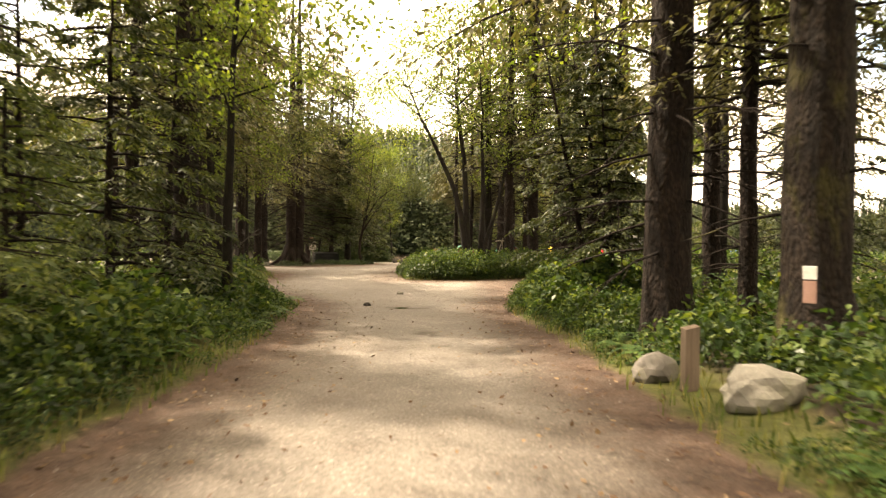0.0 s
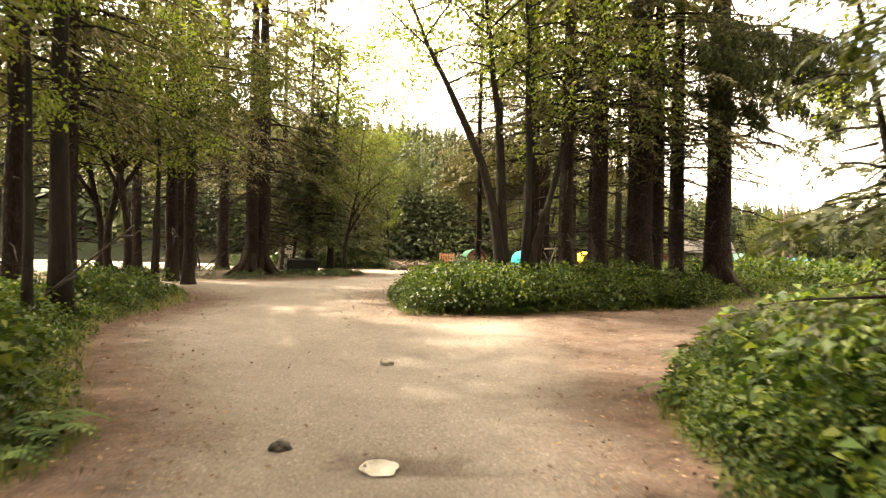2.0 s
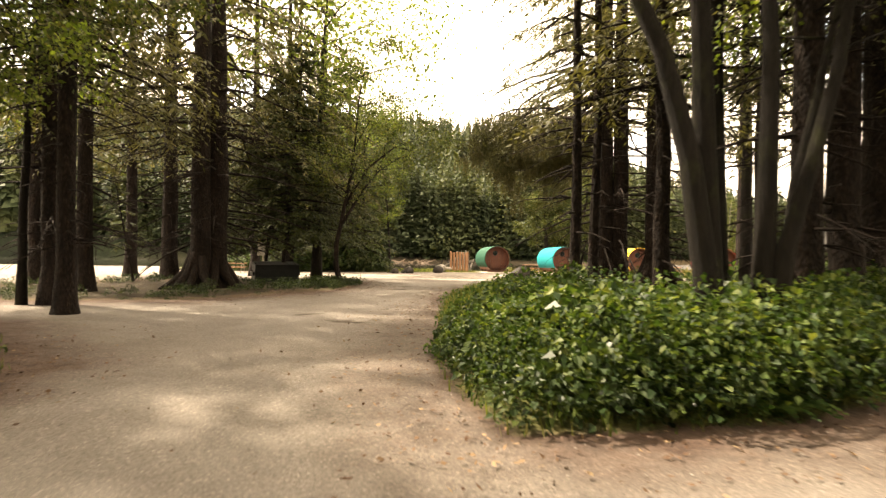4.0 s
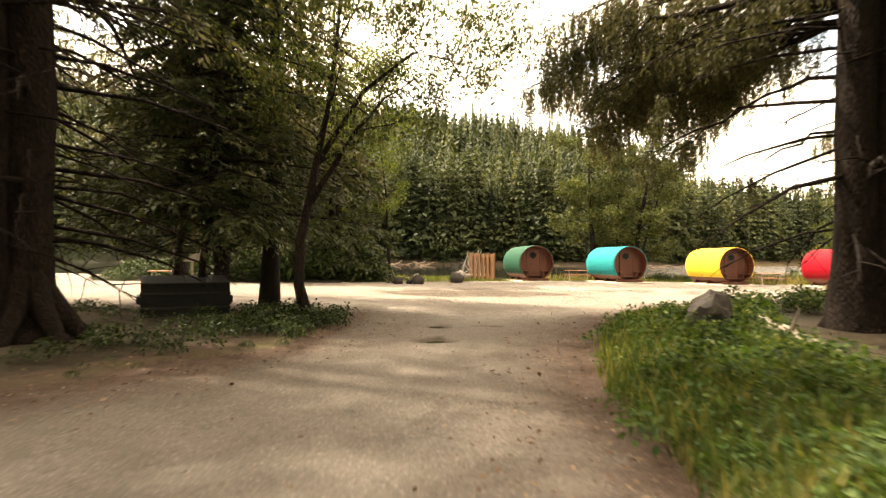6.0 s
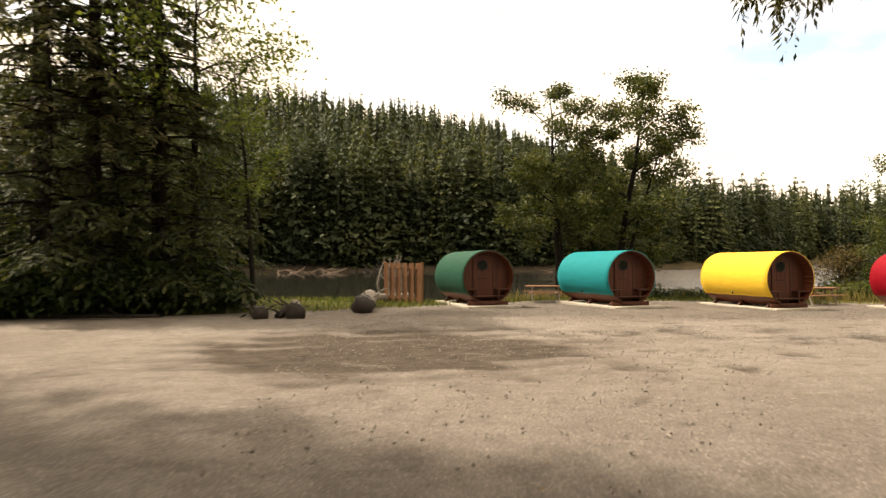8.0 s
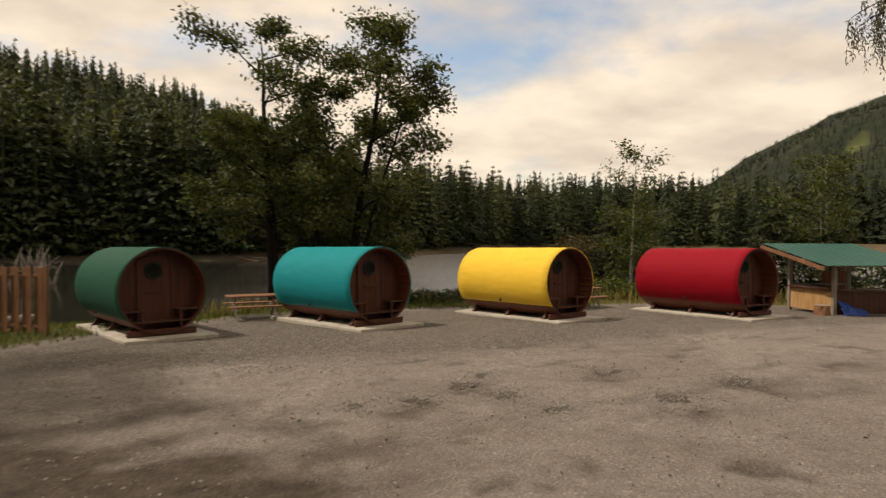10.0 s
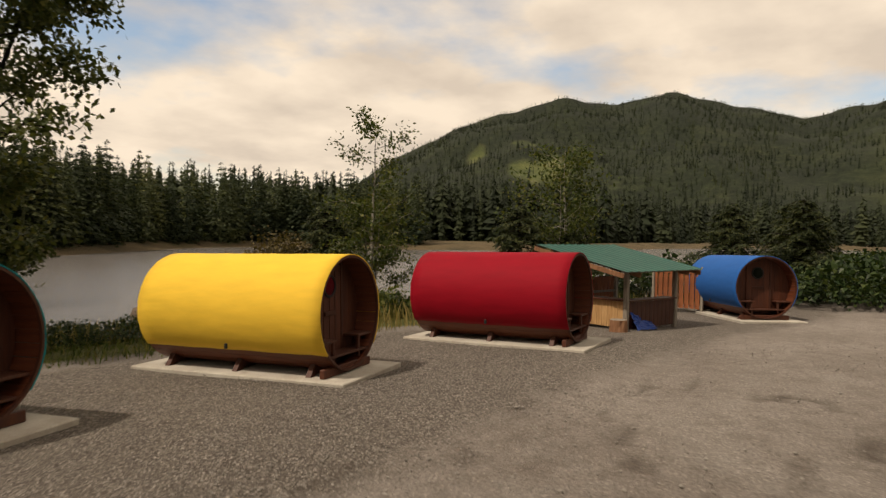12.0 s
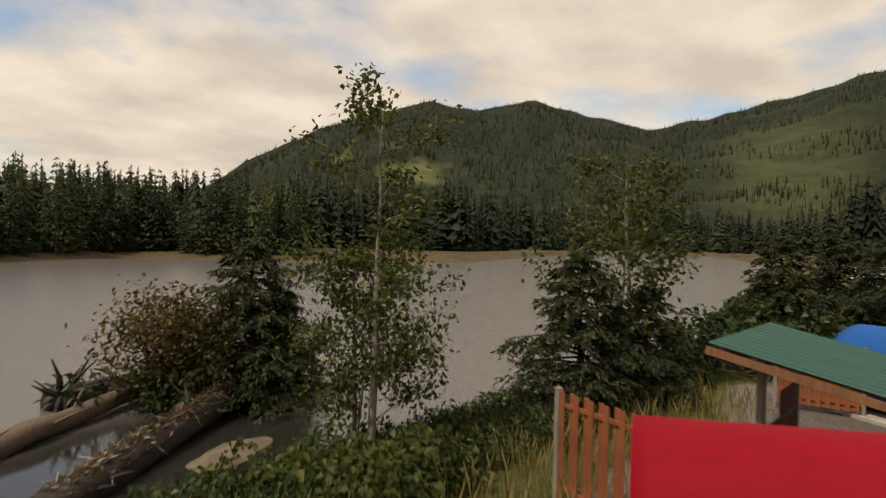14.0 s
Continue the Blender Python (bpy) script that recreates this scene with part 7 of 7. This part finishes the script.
stuff("shed_shrubs", "sunlit shrubs round the sheds", "undergrowth", spread(COARSE, xs[ok], ys[ok], rng.uniform(0.9, 2.2, ok.sum())), M_BUSH)


# ---- litter and gravel ----
def litter(n, box, prob):
    xs, ys = rng.uniform(box[0], box[1], n), rng.uniform(box[2], box[3], n)
    ok = rng.uniform(0, 1, n) < prob(xs, ys)
    xs, ys = xs[ok], ys[ok]
    k = len(xs)
    base = np.stack([xs, ys, ground_z(xs, ys) + 0.04 + rng.uniform(0, 0.015, k)], -1)
    d = unit(np.stack([rng.normal(size=k), rng.normal(size=k), rng.normal(0, 0.2, k)], -1))
    return leaves(base, d, rng.uniform(0.04, 0.11, k), rng.uniform(0.025, 0.06, k), np.tile([0, 0, 1.0], (k, 1)) + rng.normal(0, 0.25, (k, 3)))


vmax = lambda x, y: np.max([inside(VEG[k], x, y) for k in ("west", "east", "island", "dumpster")], axis=0)
stuff("leaf_litter", "fallen brown leaves and needles along the road edges", "leaf litter", litter(52000, (-10, 14, -18, 46), lambda x, y: np.interp(-vmax(x, y), [-0.6, 0.0, 0.8, 2.0, 3.0], [0.2, 0.8, 0.7, 0.12, 0.03]) * np.where((x > 3) & (y > 6), 1.3, 1)), M_LITTER)


def pebbles(n, box, test, r0, r1):
    xs, ys = rng.uniform(box[0], box[1], n), rng.uniform(box[2], box[3], n)
    ok = test(xs, ys)
    xs, ys = xs[ok], ys[ok]
    k = len(xs)
    o = np.array([(1, 0, 0), (-1, 0, 0), (0, 1, 0), (0, -1, 0), (0, 0, 0.7), (0, 0, -0.7)], float)
    t = [(0, 2, 4), (2, 1, 4), (1, 3, 4), (3, 0, 4), (2, 0, 5), (1, 2, 5), (3, 1, 5), (0, 3, 5)]
    V = (o[None] * rng.uniform(0.6, 1.3, (k, 6, 1))) * rng.uniform(r0, r1, (k, 1, 1)) * rng.uniform(0.7, 1.3, (k, 1, 3)) + np.stack([xs, ys, ground_z(xs, ys) + 0.012], -1)[:, None]
    F = (np.array(t)[None] + (np.arange(k) * 6)[:, None, None]).reshape(-1, 3)
    s = Shape()
    s.add(V.reshape(-1, 3), F.tolist())
    return s


def pebble_stuff(name, label, *a):
    s = pebbles(*a)
    return tagged(new(name, s.mesh(name, M_PEBBLE)), label, "gravel", kind="stuff")


pebble_stuff("lot_gravel", "loose grey gravel on the lot", 8500, (-4, 26, 46, 66), lambda x, y: inside(LOT_EDGE, x, y) > 0, 0.006, 0.03)
pebble_stuff("crushed_gravel", "pale crushed gravel round the barrel cabins", 15000, (2, 22, 57.5, 67), lambda x, y: (inside(LOT_EDGE, x, y) > 0) & (y > np.interp(x, [2, 10, 15.4, 22], [61.5, 60.2, 59.4, 58.4])), 0.009, 0.022)
pebble_stuff("pothole_gravel", "loose stones washed round the potholes", 26000, (3.4, 12.4, 54.6, 60.2), lambda x, y: np.min([np.hypot(x - a, y - b) / (c + 0.35) for a, b, c, d, e in PITS], axis=0) + np.random.default_rng(5).uniform(-0.5, 0.7, len(x)) < 0.75, 0.006, 0.019)
pebble_stuff("road_gravel", "loose stones on the dirt road", 6000, (-9, 12, -16, 46), lambda x, y: vmax(x, y) < 0, 0.006, 0.022)
spit = Shape()
rings, n = 6, 40
vv = []
for j in range(rings + 1):
    q = j / rings
    for i in range(n):
        t = 2 * math.pi * i / n
        w = 1 + 0.3 * noise.noise((math.cos(t) * 1.3, math.sin(t) * 1.3, 4.1))
        x, y = 25.4 + 1.45 * q * w * math.cos(t), 74.4 + 0.7 * q * w * math.sin(t)
        vv.append((x, y, WATER_Z + 0.2 * (1 - q ** 1.5) - 0.05 + 0.05 * noise.noise((x * 2, y * 2, 0))))
spit.add(vv, [(j * n + i, (j + 1) * n + i, (j + 1) * n + (i + 1) % n, j * n + (i + 1) % n) for j in range(rings) for i in range(n)])
tagged(part("gravel_spit", spit, M_GRAVEL, None, smooth=True), "small brown gravel spit rising from the water", "gravel", kind="structure")
# bark, sticks and grass caught on the dark log
for nm, mt, lab, k, l0, l1, w0, w1 in (("bark_scraps", M_LITTER, "brown bark scraps caught on the log", 900, 0.06, 0.2, 0.03, 0.09), ("log_sticks", M_BLEACHED, "bleached sticks lying on the log", 170, 0.1, 0.5, 0.012, 0.03), ("log_moss", M_BUSH_D, "dark moss tufts growing on the log", 1100, 0.04, 0.11, 0.02, 0.05)):
    q = rng.uniform(0.02, 0.98, k)
    off = np.clip(rng.normal(0, 0.17, k), -0.33, 0.33)
    base = np.stack([21.2 + 8.2 * q - 0.2 * off, 75.1 + 1.7 * q + off, -0.42 + 0.3 * q + np.sqrt(0.37 ** 2 - off ** 2) + rng.uniform(0, 0.03, k)], -1)
    stuff(nm, lab, "debris", leaves(base, unit(rng.normal(0, 1, (k, 3)) * np.array([1, 1, 0.35])), rng.uniform(l0, l1, k), rng.uniform(w0, w1, k), np.tile([0, 0, 1.0], (k, 1)) + rng.normal(0, 0.4, (k, 3))), mt)
# root wad of the tangled log
for k in range(16):
    a = k * 0.7
    s = Shape()
    c = np.array([27.0, 80.7, -0.2])
    d = np.array([math.cos(a) * 0.8, -0.3 + 0.3 * math.sin(k * 2.1), math.sin(a)])
    L = rng.uniform(0.6, 1.3)
    s.tube([c, c + d * L * 0.5 + rng.normal(0, 0.08, 3), c + d * L + rng.normal(0, 0.15, 3)], [0.1, 0.06, 0.015], 6)
    part("root", s, M_LOG_DARK, bpy.data.objects["drift_log.007"])
# dark leafy shrubs at the foot of the thin sapling
sx, sy = rng.normal(23.6, 1.0, 34), rng.normal(70.6, 0.8, 34)
stuff("sapling_shrubs", "dark leafy shrubs at the sapling's foot", "undergrowth", spread(BUSHES, sx, sy, rng.uniform(0.8, 1.7, 34)), M_LEAF_D)

grass_band("dry_bank_grass", "tall dry grass and broom stalks on the bank", 12000, (18, 34, 58, 78), lambda x, y: (inside(LOT_EDGE, x, y) < -0.2) & (inside(SHORE, x, y) < -0.3) & (rng.uniform(0, 1, len(x)) < 0.8), 0.2, 0.85, M_GRASS_DRY, 0.011, 0.35)
kx, ky = rng.uniform(18, 31, 700), rng.uniform(64, 76, 700)
ok = (inside(LOT_EDGE, kx, ky) < -0.8) & (inside(SHORE, kx, ky) < -0.3) & (inside(SHORE, kx, ky) > -3.2)
stuff("bank_thicket", "dark mixed thicket along the lake bank", "undergrowth", spread(BUSHES, kx[ok][:230], ky[ok][:230], rng.uniform(0.5, 1.25, len(kx[ok][:230]))), M_BUSH_D)
wx, wy = rng.uniform(-2.2, 4.5, 3000), rng.uniform(18, 43, 3000)
wd = inside(VEG["island"], wx, wy)
ok = (wd > 0.1) & (wd < 3.6)
stuff("island_weeds", "fresh leafy weeds covering the island's bank", "undergrowth", spread(SALAL, wx[ok][:520], wy[ok][:520], rng.uniform(0.45, 0.95, len(wx[ok][:520]))), M_FERN)
